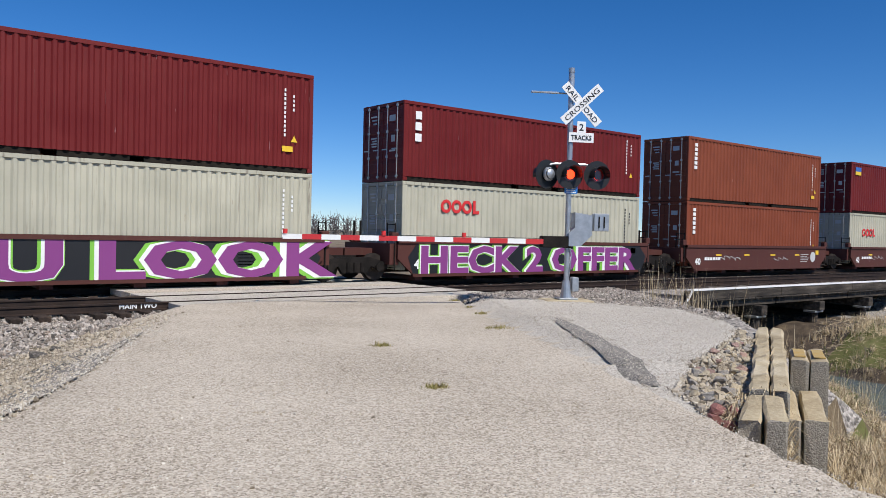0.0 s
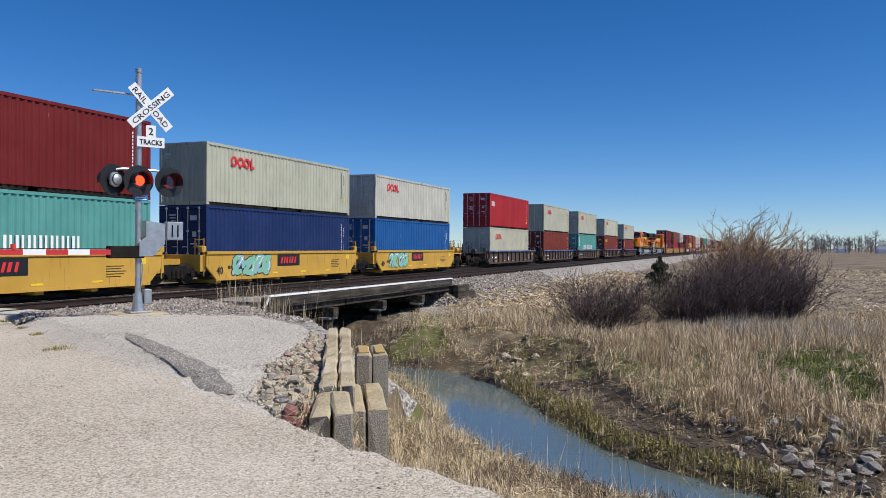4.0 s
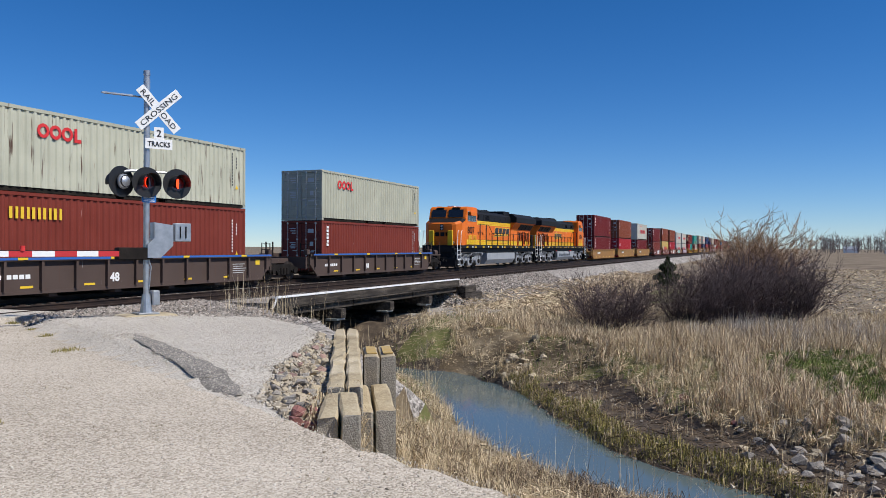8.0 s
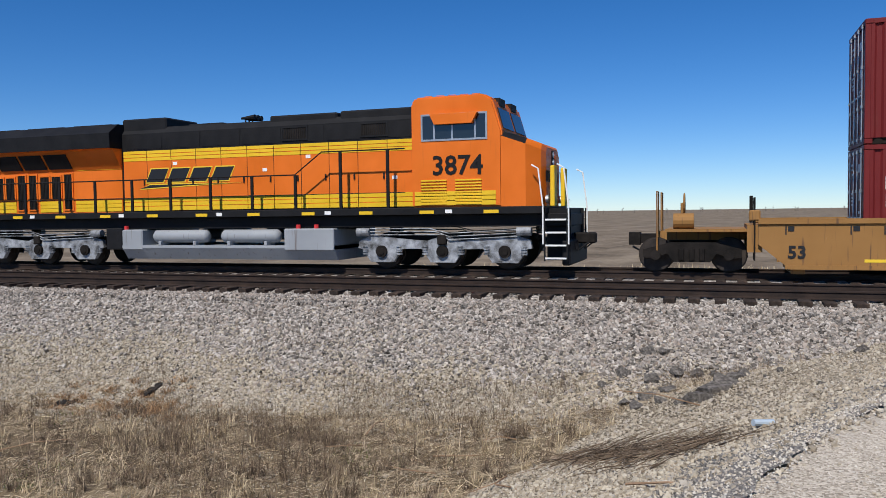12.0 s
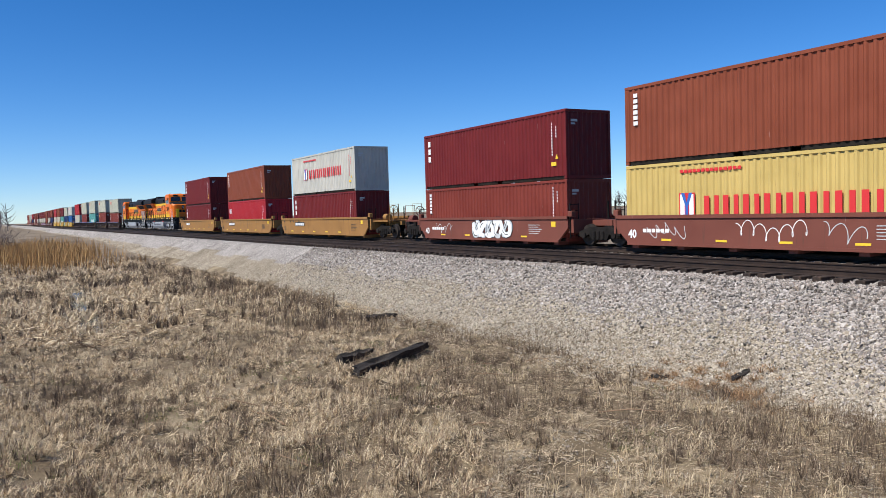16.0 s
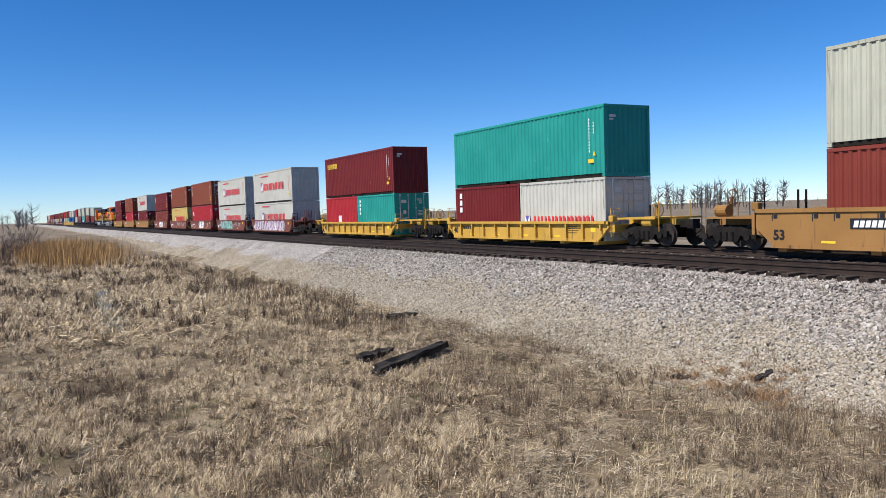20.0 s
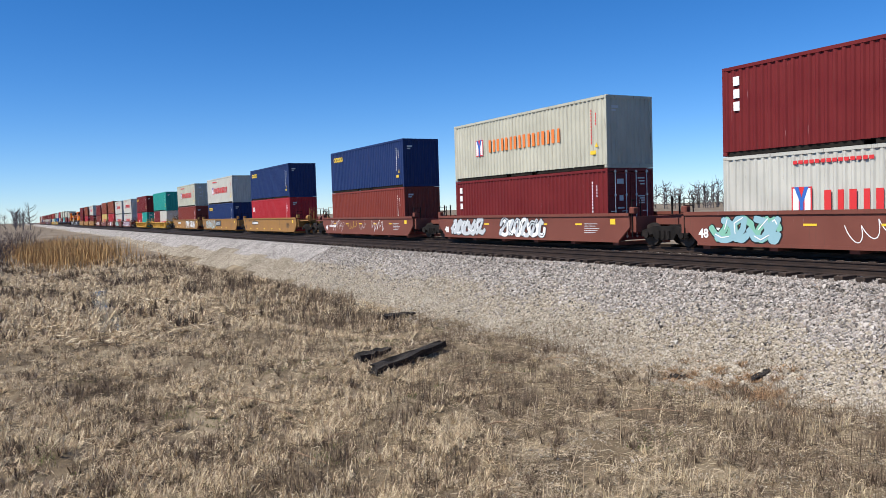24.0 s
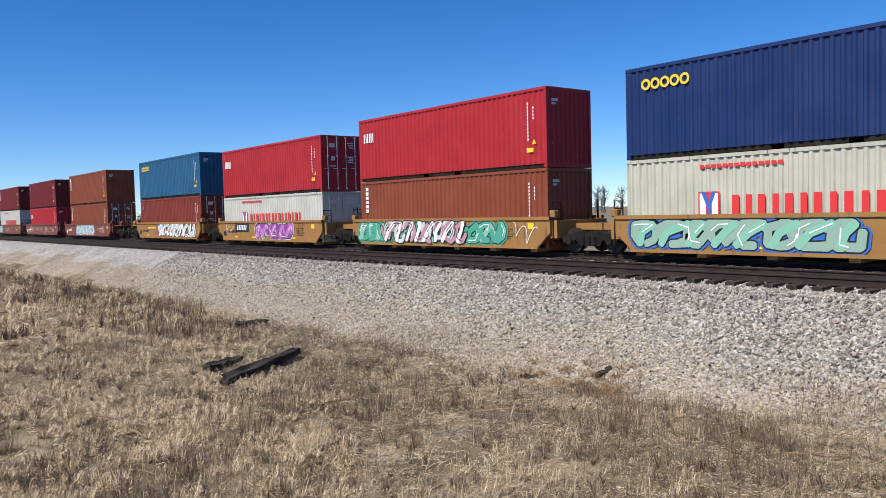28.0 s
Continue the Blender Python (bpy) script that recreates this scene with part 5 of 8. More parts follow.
def locomotive(rz, number, tanks):
    c = thing("locomotive", LOCO_X, FAR_T, 0, "orange, yellow and black six-axle diesel freight locomotive", "locomotive", "locomotives", rz)
    moving.append(c)
    part("underframe", rounded((0.5, 22.35, -1.25, 1.25, 1.22, 1.56), (1.1, 21.8, -1.52, 1.52, 1.56, 1.76), w=0.015), M_LBLACK, c)
    for s in (-1, 1):
        y = s * 1.524
        for k in range(11):
            x = 1.6 + k * 1.85
            part("reflector", boxes((x, x + 0.42, y - 0.006, y + 0.006, 1.59, 1.68)), M_LYELLOW, c)
            if k % 2:
                part("data_plate", boxes((x + 0.75, x + 0.95, y - 0.006, y + 0.006, 1.60, 1.70)), M_WHITE, c)
    # engine hood
    bm = bmesh.new()
    prism(bm, [(-0.93, 1.76), (-0.95, 4.30), (-0.78, 4.50), (0.78, 4.50), (0.95, 4.30), (0.93, 1.76)], 7.6, 18.05, "x")
    part("hood", bm, M_LBLACK, c)
    for s in (-1, 1):
        n = 11
        w = (18.0 - 7.65) / n
        for k in range(n):
            o = part("hood_door", shared(("pan", n), lambda: boxes((0.010, w - 0.010, -0.010, 0, 1.80, 3.74)), M_ORANGE), None, c)
            o.matrix_basis = pose(7.65 + k * w, -0.935, 0) if s < 0 else pose(7.65 + (k + 1) * w, 0.935, 0, 0, 0, 180)
            part("stripe", shared(("band", 0), lambda: band_mesh(w, 1.81, 2.22), M_LYELLOW), None, o)
            part("stripe", shared(("band", 1), lambda: band_mesh(w, 3.42, 3.74), M_LYELLOW), None, o)
            part("latch", shared(("latch",), lambda: boxes((w * 0.85, w * 0.85 + 0.05, -0.035, -0.008, 2.62, 2.80)), M_LBLACK), None, o)
        for x in (13.6, 16.2):
            o = part("louvre", shared(("louv1",), lambda: louvre_mesh(0.9, 3.84, 4.27), [M_LBLACK, M_DARK, M_LBLACK]), None, c)
            o.matrix_basis = pose(x, -0.955, 0) if s < 0 else pose(x + 0.9, 0.955, 0, 0, 0, 180)
    for x0, x1, z1, hw in ((7.55, 9.3, 4.80, 0.85), (13.1, 15.4, 4.64, 0.82), (15.5, 18.0, 4.66, 0.84)):
        part("roof_box", rounded((x0, x1, -hw, hw, 4.0, z1), w=0.05), M_LBLACK, c)
    bm = bmesh.new()
    for dy in (-0.2, 0.0, 0.2):
        tube(bm, [(11.7, dy, 4.70), (12.2, dy, 4.72)], 0.035, 8, 0, 0.09)
        tube(bm, [(11.85, dy, 4.5), (11.85, dy, 4.70)], 0.025, 6)
    part("horn", bm, M_LBLACK, c)
    part("exhaust", rounded((9.9, 11.2, -0.5, 0.5, 4.48, 4.58), w=0.03), M_LBLACK, c)
    for s in (-1, 1):
        for k in range(7):
            x = 7.8 + k * 1.46
            o = part("upper_door", shared(("updoor",), lambda: boxes((0, 1.38, -0.012, 0, 3.80, 4.26)), M_LBLACK), None, c)
            o.matrix_basis = pose(x, -0.947, 0) if s < 0 else pose(x + 1.38, 0.947, 0, 0, 0, 180)
    for x, z in ((9.6, 3.25), (12.9, 2.95), (14.4, 3.3), (17.2, 2.6)):
        part("data_plate", boxes((x, x + 0.16, -0.953, -0.946, z, z + 0.10)), M_WHITE, c)
    # radiator section with its wide wings
    bm = bmesh.new()
    prism(bm, [(-0.97, 1.76), (-0.97, 3.16), (-1.38, 3.80), (-1.50, 3.84), (1.50, 3.84), (1.38, 3.80), (0.97, 3.16), (0.97, 1.76)], 1.2, 7.6, "x")
    part("radiator_cab", bm, M_ORANGE, c)
    bm = bmesh.new()
    prism(bm, [(-1.52, 3.845), (-1.54, 4.32), (-1.12, 4.63), (1.12, 4.63), (1.54, 4.30), (1.52, 3.845)], 1.05, 7.62, "x")
    for v in bm.verts:
        if v.co.x < 1.2 and v.co.z > 4.5:
            v.co.x += 0.45
    part("radiator_wing", bm, M_LBLACK, c)
    for k in range(3):
        part("roof_fan", rounded((1.6 + k * 2.0, 3.2 + k * 2.0, -0.95, 0.95, 4.62, 4.67), w=0.02), M_DARK, c)
    for s in (-1, 1):
        for k in range(4):
            x = 1.35 + k * 1.08
            bm = bmesh.new()
            q = [(0.99, 3.19), (1.37, 3.765)]
            for (x0, x1, e, m) in ((x + 0.06, x + 1.02, 0.018, 1),):
                v = [bm.verts.new((xx, s * (yy + e), zz - e * 0.5)) for xx in (x0, x1) for yy, zz in ((q[0][0] + 0.05, q[0][1] + 0.06), (q[1][0] - 0.03, q[1][1] - 0.05))]
                f = bm.faces.new((v[0], v[2], v[3], v[1]))
                f.material_index = 0
                r = bmesh.ops.extrude_face_region(bm, geom=[f])
                bmesh.ops.translate(bm, vec=(0, -s * 0.03, 0.01), verts=[g for g in r["geom"] if isinstance(g, bmesh.types.BMVert)])
            part("radiator_screen", bm, M_LBLACK, c)
        seq = ((1.55, 0.42, 0), (2.05, 0.48, 1), (2.56, 0.48, 1), (3.1, 0.42, 0), (3.6, 0.42, 0), (4.1, 0.48, 1), (4.61, 0.48, 1), (5.15, 0.42, 0))
        for x, w, kind in seq:
            if kind:
                mats, key, args = [M_ORANGE, M_DARK, M_LBLACK], ("lv", w, 1), (w, 2.20, 3.05)
            else:
                mats, key, args = [M_ORANGE, M_DARK, M_LBLACK], ("lv", w, 0), (w, 1.85, 3.12)
            o = part("louvre", shared(key, lambda: louvre_mesh(*args), mats), None, c)
            o.matrix_basis = pose(x, -0.975, 0) if s < 0 else pose(x + w, 0.975, 0, 0, 0, 180)
        for x, w, z0, z1 in ((1.25, 0.28, 1.80, 2.17), (2.05, 0.99, 1.80, 2.17), (4.1, 0.99, 1.80, 2.17), (5.65, 1.93, 1.80, 2.17), (5.75, 1.83, 3.18, 3.56)):
            o = part("stripe", shared(("stripe", w, z0), lambda: band_mesh(w, z0, z1, -0.968), M_LYELLOW), None, c)
            o.matrix_basis = pose(x, 0, 0) if s < 0 else pose(x + w, 0, 0, 0, 0, 180)
    # cab and nose
    ct = 4.80 if tanks else 4.68
    bm = bmesh.new()
    prism(bm, [(18.02, 1.76), (18.02, ct - 0.16), (18.16, ct), (20.14, ct), (20.36, ct - 0.14), (20.62, 3.80), (20.62, 1.76)], -1.5, 1.5)
    bmesh.ops.bevel(bm, geom=bm.edges[:], offset=0.05, segments=2, affect="EDGES")
    cab = part("cab", bm, M_ORANGE, c)
    bm = bmesh.new()
    ring = []
    for x, hw, zt, zm in ((20.58, 1.49, 3.80, 3.66), (21.25, 1.46, 3.58, 3.42), (21.60, 1.12, 3.44, 3.28), (21.68, 0.85, 3.36, 3.22)):
        ring.append([bm.verts.new(v) for v in ((x, -hw, 1.765), (x, -hw, zm), (x, -hw * 0.86, zt), (x, hw * 0.86, zt), (x, hw, zm), (x, hw, 1.765))])
    for a, b in zip(ring, ring[1:]):
        for k in range(6):
            bm.faces.new((a[k], b[k], b[(k + 1) % 6], a[(k + 1) % 6]))
    bm.faces.new(ring[-1])
    bm.faces.new(ring[0][::-1])
    bmesh.ops.recalc_face_normals(bm, faces=bm.faces[:])
    for f in bm.faces:
        if f.normal.z > 0.75:
            f.material_index = 1
    part("nose", bm, [M_ORANGE, M_LBLACK], c, "orange nose with a black anti-glare top")
    part("antenna", boxes((18.5, 19.3, -0.5, 0.5, ct, ct + 0.06), (19.5, 19.9, -0.25, 0.25, ct, ct + 0.08)), M_WHITE if rz else M_ORANGE, cab)
    bm = bmesh.new()
    for k in range(5):
        tube(bm, [(18.3 + k * 0.35, -1.1, ct - 0.02), (18.3 + k * 0.35, -1.1, ct + 0.07), (18.5 + k * 0.35, -1.1, ct + 0.07), (18.5 + k * 0.35, -1.1, ct - 0.02)], 0.012, 5)
    part("grab_iron", bm, M_ORANGE, cab)
    for s in (-1, 1):
        y = s * 1.5
        fr = boxes(*[(x0, x1, min(y, y + s * 0.02), max(y, y + s * 0.02), z0, z1) for x0, x1, z0, z1 in ((18.32, 20.22, 3.58, 3.63), (18.32, 20.22, 4.27, 4.32), (18.32, 18.37, 3.63, 4.27), (20.17, 20.22, 3.63, 4.27), (18.68, 18.73, 3.63, 4.27), (19.86, 19.9, 3.63, 4.27), (19.2, 19.25, 3.63, 4.0))])
        part("window_frame", fr, M_GALV, cab)
        part("window_pane", boxes((18.37, 20.17, min(y, y + s * 0.012), max(y, y + s * 0.012), 3.63, 4.27)), M_GLASS, cab)
        bm = bmesh.new()
        prism(bm, [(18.62, 4.30), (19.98, 4.30), (19.82, 4.02), (18.75, 4.02)], min(y + s * 0.02, y + s * 0.16), max(y + s * 0.02, y + s * 0.16))
        part("sun_visor", bm, M_ORANGE, cab)
        # lined yellow band and grilles under the cab
        for x0, x1 in ((18.1, 20.45),):
            o = part("stripe", shared(("stripe", "cab"), lambda: band_mesh(x1 - x0, 1.82, 2.2, -1.5, 0.012), M_LYELLOW), None, cab)
            o.matrix_basis = pose(x0, 0, 0) if s < 0 else pose(x1, 0, 0, 0, 0, 180)
        for x in (18.3, 19.3):
            bm = bmesh.new()
            for k in range(9):
                box(bm, x, x + 0.75, min(y, y + s * 0.03), max(y, y + s * 0.03), 1.84 + k * 0.08, 1.88 + k * 0.08)
            part("grille", bm, M_LYELLOW, cab)
        words(number, 0.74, M_LBLACK, cab, pose(18.62, -1.512, 2.66) if s < 0 else pose(20.25, 1.512, 2.66, 0, 0, 180), 0.012)
        # plain slanted blocks in place of the name, with gold rims
        for ink, e, yy in (("yellow", 0.035, 0.952), ("black", 0.0, 0.957)):
            rects = []
            for k in range(4):
                x0 = 8.55 + k * 0.82
                rects.append([(x0 - e, 2.72 - e), (x0 + 0.66 + e, 2.72 - e), (x0 + 0.88 + e, 3.14 + e), (x0 + 0.22 - e, 3.14 + e)])
            rects.append([(8.3 - e, 2.52 - e), (10.3, 2.60 - e), (12.2, 2.63), (10.3, 2.63 + e), (8.7, 2.63 + e)])
            if s < 0:
                bars(c, "logo", 0, 0, rects, ink, -yy)
            else:
                bars(c, "logo", 0, 0, [[(12.5 - (a - 8.3) * 1.28, b + (b - 2.5) * 0.2) for a, b in r] for r in rects], ink, yy)
        # walkway rail
        bm = bmesh.new()
        yr = s * 1.46
        tube(bm, [(1.0, yr, 2.78), (14.3, yr, 2.78), (15.2, yr, 3.42), (17.8, yr, 3.42)], 0.02, 6)
        tube(bm, [(1.0, yr, 2.2), (17.8, yr, 2.2)], 0.012, 5)
        part("handrail", bm, M_LBLACK, c)
        for k in range(12):
            x = 1.0 + k * 1.48
            part("stanchion", rounded((x - 0.045, x + 0.045, yr - 0.03, yr + 0.03, 1.7, 3.42 if x > 15.2 else 2.78), w=0.01), M_LBLACK, c)
        steps(c, 21.74, s)
        steps(c, 0.42, s)
        part("end_post", rounded((21.8, 21.92, s * 0.75 - 0.2, s * 0.75 + 0.2, 1.75, 2.85), w=0.02), M_LYELLOW, c)
        part("end_post", rounded((0.62, 0.74, s * 0.95 - 0.12, s * 0.95 + 0.12, 1.75, 2.85), w=0.02), M_LYELLOW if s < 0 else M_LBLACK, c)
    # windscreens, number boards and headlights
    for s in (-1, 1):
        bm = bmesh.new()
        k = 0.35 / 0.84
        prism(bm, [(s * 0.1, 3.88), (s * 1.3, 3.88), (s * 1.25, 4.44), (s * 0.1, 4.44)], 20.365, 20.39, "x")
        for v in bm.verts:
            v.co.x += (4.66 - v.co.z) * 0.302
        part("windscreen", bm, M_GLASS, cab)
        part("number_board", rounded((20.2, 20.42, min(s * 0.35, s * 0.95), max(s * 0.35, s * 0.95), ct - 0.28, ct - 0.06), w=0.01), M_LBLACK, cab)
        bm = bmesh.new()
        disc(bm, (21.72, s * 0.9, 1.95), "x", 0.11, 0.08, 14)
        part("ditch_light", bm, M_GALV, cab)
    part("headlight_housing", rounded((21.55, 21.70, -0.16, 0.16, 2.85, 3.32), w=0.03), M_LBLACK, cab)
    for z in (2.98, 3.19):
        bm = bmesh.new()
        disc(bm, (21.71, 0, z), "x", 0.08, 0.02, 14)
        part("headlight", bm, M_GALV, cab)
    part("nose_door", rounded((21.66, 21.70, 0.3, 0.85, 1.85, 3.2), w=0.01), M_ORANGE, cab)
    bars_ = bmesh.new()
    for k in range(4):
        box(bars_, 21.685, 21.70, -0.95 + k * 0.42, -0.62 + k * 0.42, 2.42, 2.72)
    part("logo", bars_, M_LBLACK, cab)
    # ends
    part("plow", rounded((22.2, 22.42, -1.4, 1.4, 0.18, 0.85), w=0.04), M_LBLACK, c)
    part("pilot_plate", boxes((22.2, 22.3, -1.0, 1.0, 0.85, 1.7)), M_LBLACK, c)
    part("end_plate", boxes((0.4, 0.5, -1.2, 1.2, 0.4, 1.7)), M_LBLACK, c)
    for x0, x1 in ((22.3, 22.9), (-0.05, 0.45)):
        part("coupler", rounded((x0, x1, -0.16, 0.16, 0.72, 1.02), w=0.04), M_DARK, c)
    bm = bmesh.new()
    for dy in (-0.7, -0.45, 0.45, 0.7):
        tube(bm, [(22.3, dy, 1.0), (22.5, dy, 0.55), (22.75, dy * 0.9, 0.75)], 0.025, 5)
        tube(bm, [(0.45, dy, 1.0), (0.2, dy, 0.5), (-0.1, dy * 0.9, 0.7)], 0.025, 5)
    part("air_hose", bm, M_LBLACK, c)
    bm = bmesh.new()
    tube(bm, [(0.66, -0.5, 2.6), (0.35, -0.45, 2.48), (0.0, -0.4, 2.45)], 0.012, 5)
    tube(bm, [(0.66, 0.5, 2.6), (0.35, 0.45, 2.48), (0.0, 0.4, 2.45)], 0.012, 5)
    part("safety_chain", bm, M_GALV, c)
    # fuel tank
    bm = bmesh.new()
    hi = 0.70 if tanks else 1.16
    prism(bm, [(-1.46, hi), (-1.46, 0.62), (-1.2, 0.26), (1.2, 0.26), (1.46, 0.62), (1.46, hi)], 7.95, 15.55, "x")
    part("fuel_tank", bm, M_LGREY, c)
    if tanks:
        for x0, x1 in ((7.95, 8.75), (13.9, 15.55)):
            part("tank_end", rounded((x0, x1, -1.47, 1.47, 0.55, 1.2), w=0.03), M_LGREY, c)
        for s in (-1, 1):
            for x0 in (9.05, 11.6):
                bm = bmesh.new()
                tube(bm, [(x0, s * 1.22, 0.98), (x0 + 0.1, s * 1.22, 0.98), (x0 + 1.95, s * 1.22, 0.98), (x0 + 2.05, s * 1.22, 0.98)], 0.2, 18)
                for v in bm.verts:
                    if v.co.x < x0 + 0.05 or v.co.x > x0 + 2.0:
                        v.co.y += (s * 1.22 - v.co.y) * 0.45
                        v.co.z += (0.98 - v.co.z) * 0.45
                a_ = part("air_reservoir", bm, M_LGREY, c, "light grey cylindrical air reservoir", True)
                for x in (x0 + 0.3, x0 + 1.6):
                    part("strap", rounded((x, x + 0.1, s * 1.22 - 0.23, s * 1.22 + 0.23, 0.70, 0.83), w=0.01), M_LGREY, a_)
    for x in (8.0, 14.3, 14.9):
        bm = bmesh.new()
        disc(bm, (x, -1.3, 1.26), "z", 0.07, 0.12, 10)
        part("filler_cap", bm, M_INK["red"], c)
    part("air_filter_box", rounded((7.2, 7.85, -1.35, 1.35, 0.55, 1.25), w=0.03), M_LBLACK, c)
    loco_truck(c, (2.2, 4.2, 6.2))
    loco_truck(c, (16.95, 18.8, 20.6))
    return c


locomotive(0, "3874", True)
locomotive(180, "8007", False)


# ---- the crossing ----
M_RUST = rich("rusty_steel", [(0.10, 0.045, 0.025), (0.20, 0.09, 0.045)], 4.0, 0.8, 0.2, 0.2)
M_SIGN = rich("sign_white", [(0.74, 0.75, 0.75), (0.82, 0.82, 0.81)], 2.0, 0.35)
M_ARM_RED = mat("arm_red", (0.50, 0.025, 0.03), 0.5)
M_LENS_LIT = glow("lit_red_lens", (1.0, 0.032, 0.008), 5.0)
M_LENS = mat("dark_red_lens", (0.09, 0.006, 0.005), 0.15, 0.0, 0.8)
M_CONCRETE = rich("old_concrete", [(0.27, 0.21, 0.125), (0.42, 0.345, 0.225), (0.52, 0.445, 0.315)], 1.6, 0.92, 0, 0.7, 18, fine=20)
M_LICHEN = rich("lichen_concrete", [(0.44, 0.27, 0.06), (0.40, 0.32, 0.18)], 5.0, 0.95, 0, 0.5, 20)


FLASHERS = []


def signal(x, y, z, face, arm, lit, label):
    """A flasher mast: cross blades, track-count sign, four lamps, gate motor and, perhaps, an arm. Its face looks along -y at face = 0."""
    c = thing("crossing_signal", x, y, z, label, "railroad signal", "crossing signals", face)
    part("mast", tubes(([(0, 0, 0.0), (0, 0, 5.12)], 0.062), n=16), M_GALV, c, smooth=False)
    bm = bmesh.new()
    disc(bm, (0, 0, 5.15), "z", 0.07, 0.10, 16)
    disc(bm, (0, 0, 4.88), "z", 0.068, 0.30, 16)
    part("mast_cap", bm, M_GALV, c)
    part("base_flange", rounded((-0.22, 0.22, -0.22, 0.22, 0, 0.035), w=0.01), M_GALV, c)
    bm = bmesh.new()
    tube(bm, [(0, 0, 0.03), (0, 0, 0.42)], 0.13, 14, 0, 0.085)
    part("base_casting", bm, M_GALV, c)
    part("junction_box", rounded((0.10, 0.26, -0.12, 0.10, 0.18, 0.50), w=0.02), M_GALV, c)
    part("footing", rounded((-0.55, 0.55, -0.4, 0.4, -0.4, -0.004), w=0.03), M_CONCRETE, c)
    # cross blades
    for k, (ang, txt) in enumerate(((47, "RAIL  ROAD"), (-43, "CROSSING"))):
        d = -0.10 - 0.012 * k
        o = part("cross_blade", rounded((-0.59, 0.59, -0.006, 0.006, -0.105, 0.105), w=0.004), M_SIGN, c)
        o.matrix_basis = pose(0.22, d, 4.38, 0, ang, 0)
        me = lettering(txt, 0.165, 0.0)
        xs = [v.co.x for v in me.vertices]
        w = max(xs) - min(xs)
        kx = 1.02 / w
        words(txt, 0.165, M_BLACK, o, Matrix.Translation((-0.51 - min(xs) * kx, -0.009, -0.058)) @ Matrix.Diagonal((kx, 1, 1, 1)), 0.0)
    for zz, w, h, txt, sz in ((3.875, 0.21, 0.25, "2", 0.21), (3.64, 0.58, 0.22, "TRACKS", 0.15)):
        o = part("sign_plate", rounded((-w / 2, w / 2, -0.005, 0.005, -h / 2, h / 2), w=0.004), M_SIGN, c)
        o.matrix_basis = pose(0.23, -0.09, zz)
        me = lettering(txt, sz, 0.003)
        xs = [v.co.x for v in me.vertices]
        k = min(1.0, w * 0.82 / (max(xs) - min(xs)))
        words(txt, sz, M_BLACK, o, Matrix.Translation((-(max(xs) + min(xs)) / 2 * k, -0.008, -sz * 0.36)) @ Matrix.Diagonal((k, 1, 1, 1)), 0.003)
    bm = bmesh.new()
    tube(bm, [(0, 0, 4.62), (-0.45, 0, 4.63)], 0.018, 6)
    box(bm, -0.92, -0.30, -0.05, 0.05, 4.615, 4.645)
    part("side_bracket", bm, M_GALV, c)
    # lamps
    bm = bmesh.new()
    tube(bm, [(-0.55, -0.02, 3.00), (-0.35, -0.04, 3.04), (0.35, -0.04, 3.04), (0.55, -0.02, 3.00)], 0.03, 8)
    part("lamp_arm", bm, M_GALV, c)
    lamps = []
    for j, (lx, ang) in enumerate(((-0.04, 8), (0.60, 8), (-0.54, 62))):
        h = part("lamp", bmesh_lamp(), M_BLACK, c)
        h.matrix_basis = pose(lx, -0.16 if j < 2 else -0.08, 2.80, 0, 0, ang if j < 2 else 205)
        bm = bmesh.new()
        disc(bm, (0, -0.012, 0), "y", 0.15, 0.012, 20)
        o = part("lens", bm, M_LENS, h)
        lamps.append(h)
        if j == 2:
            bm = bmesh.new()
            bmesh.ops.create_uvsphere(bm, u_segments=16, v_segments=8, radius=0.16)
            for v in bm.verts:
                v.co.y = 0.05 + max(0, v.co.y) * 0.8
            part("lamp_back", bm, M_GALV, h, "pale rounded lamp housing", True)
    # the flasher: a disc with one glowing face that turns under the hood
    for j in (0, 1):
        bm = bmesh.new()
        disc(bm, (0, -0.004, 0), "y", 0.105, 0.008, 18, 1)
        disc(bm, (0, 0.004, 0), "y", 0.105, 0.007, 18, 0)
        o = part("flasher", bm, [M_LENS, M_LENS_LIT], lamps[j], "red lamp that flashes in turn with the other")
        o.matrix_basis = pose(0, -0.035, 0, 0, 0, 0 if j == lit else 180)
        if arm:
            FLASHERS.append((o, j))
    part("id_plate", rounded((-0.12, 0.18, -0.075, -0.065, 2.38, 2.56), w=0.003), mat("blue_plate", (0.02, 0.16, 0.48), 0.4), c)
    pl = bmesh.new()
    for k in range(4):
        box(pl, -0.09, 0.15 - 0.03 * (k % 2), -0.079, -0.075, 2.405 + k * 0.038, 2.422 + k * 0.038)
    part("text_bars", pl, M_WHITE, c)
    # gate motor, arm
    bm = bmesh.new()
    prism(bm, [(-0.02, 1.20), (0.26, 1.20), (0.52, 1.46), (0.52, 1.90), (0.12, 1.96), (0.12, 1.62), (-0.02, 1.48)], -0.16, 0.16)
    part("gate_motor", bm, M_GALV, c)
    part("counterweight", rounded((0.58, 0.94, -0.09, -0.03, 1.55, 1.95), (0.58, 0.94, 0.03, 0.09, 1.55, 1.95), w=0.015), M_GALV, c)
    bm = bmesh.new()
    for k in (0.70, 0.82):
        tube(bm, [(k, -0.1, 1.62), (k, -0.1, 1.88)], 0.014, 6)
    part("weight_bolt", bm, M_DARK, c)
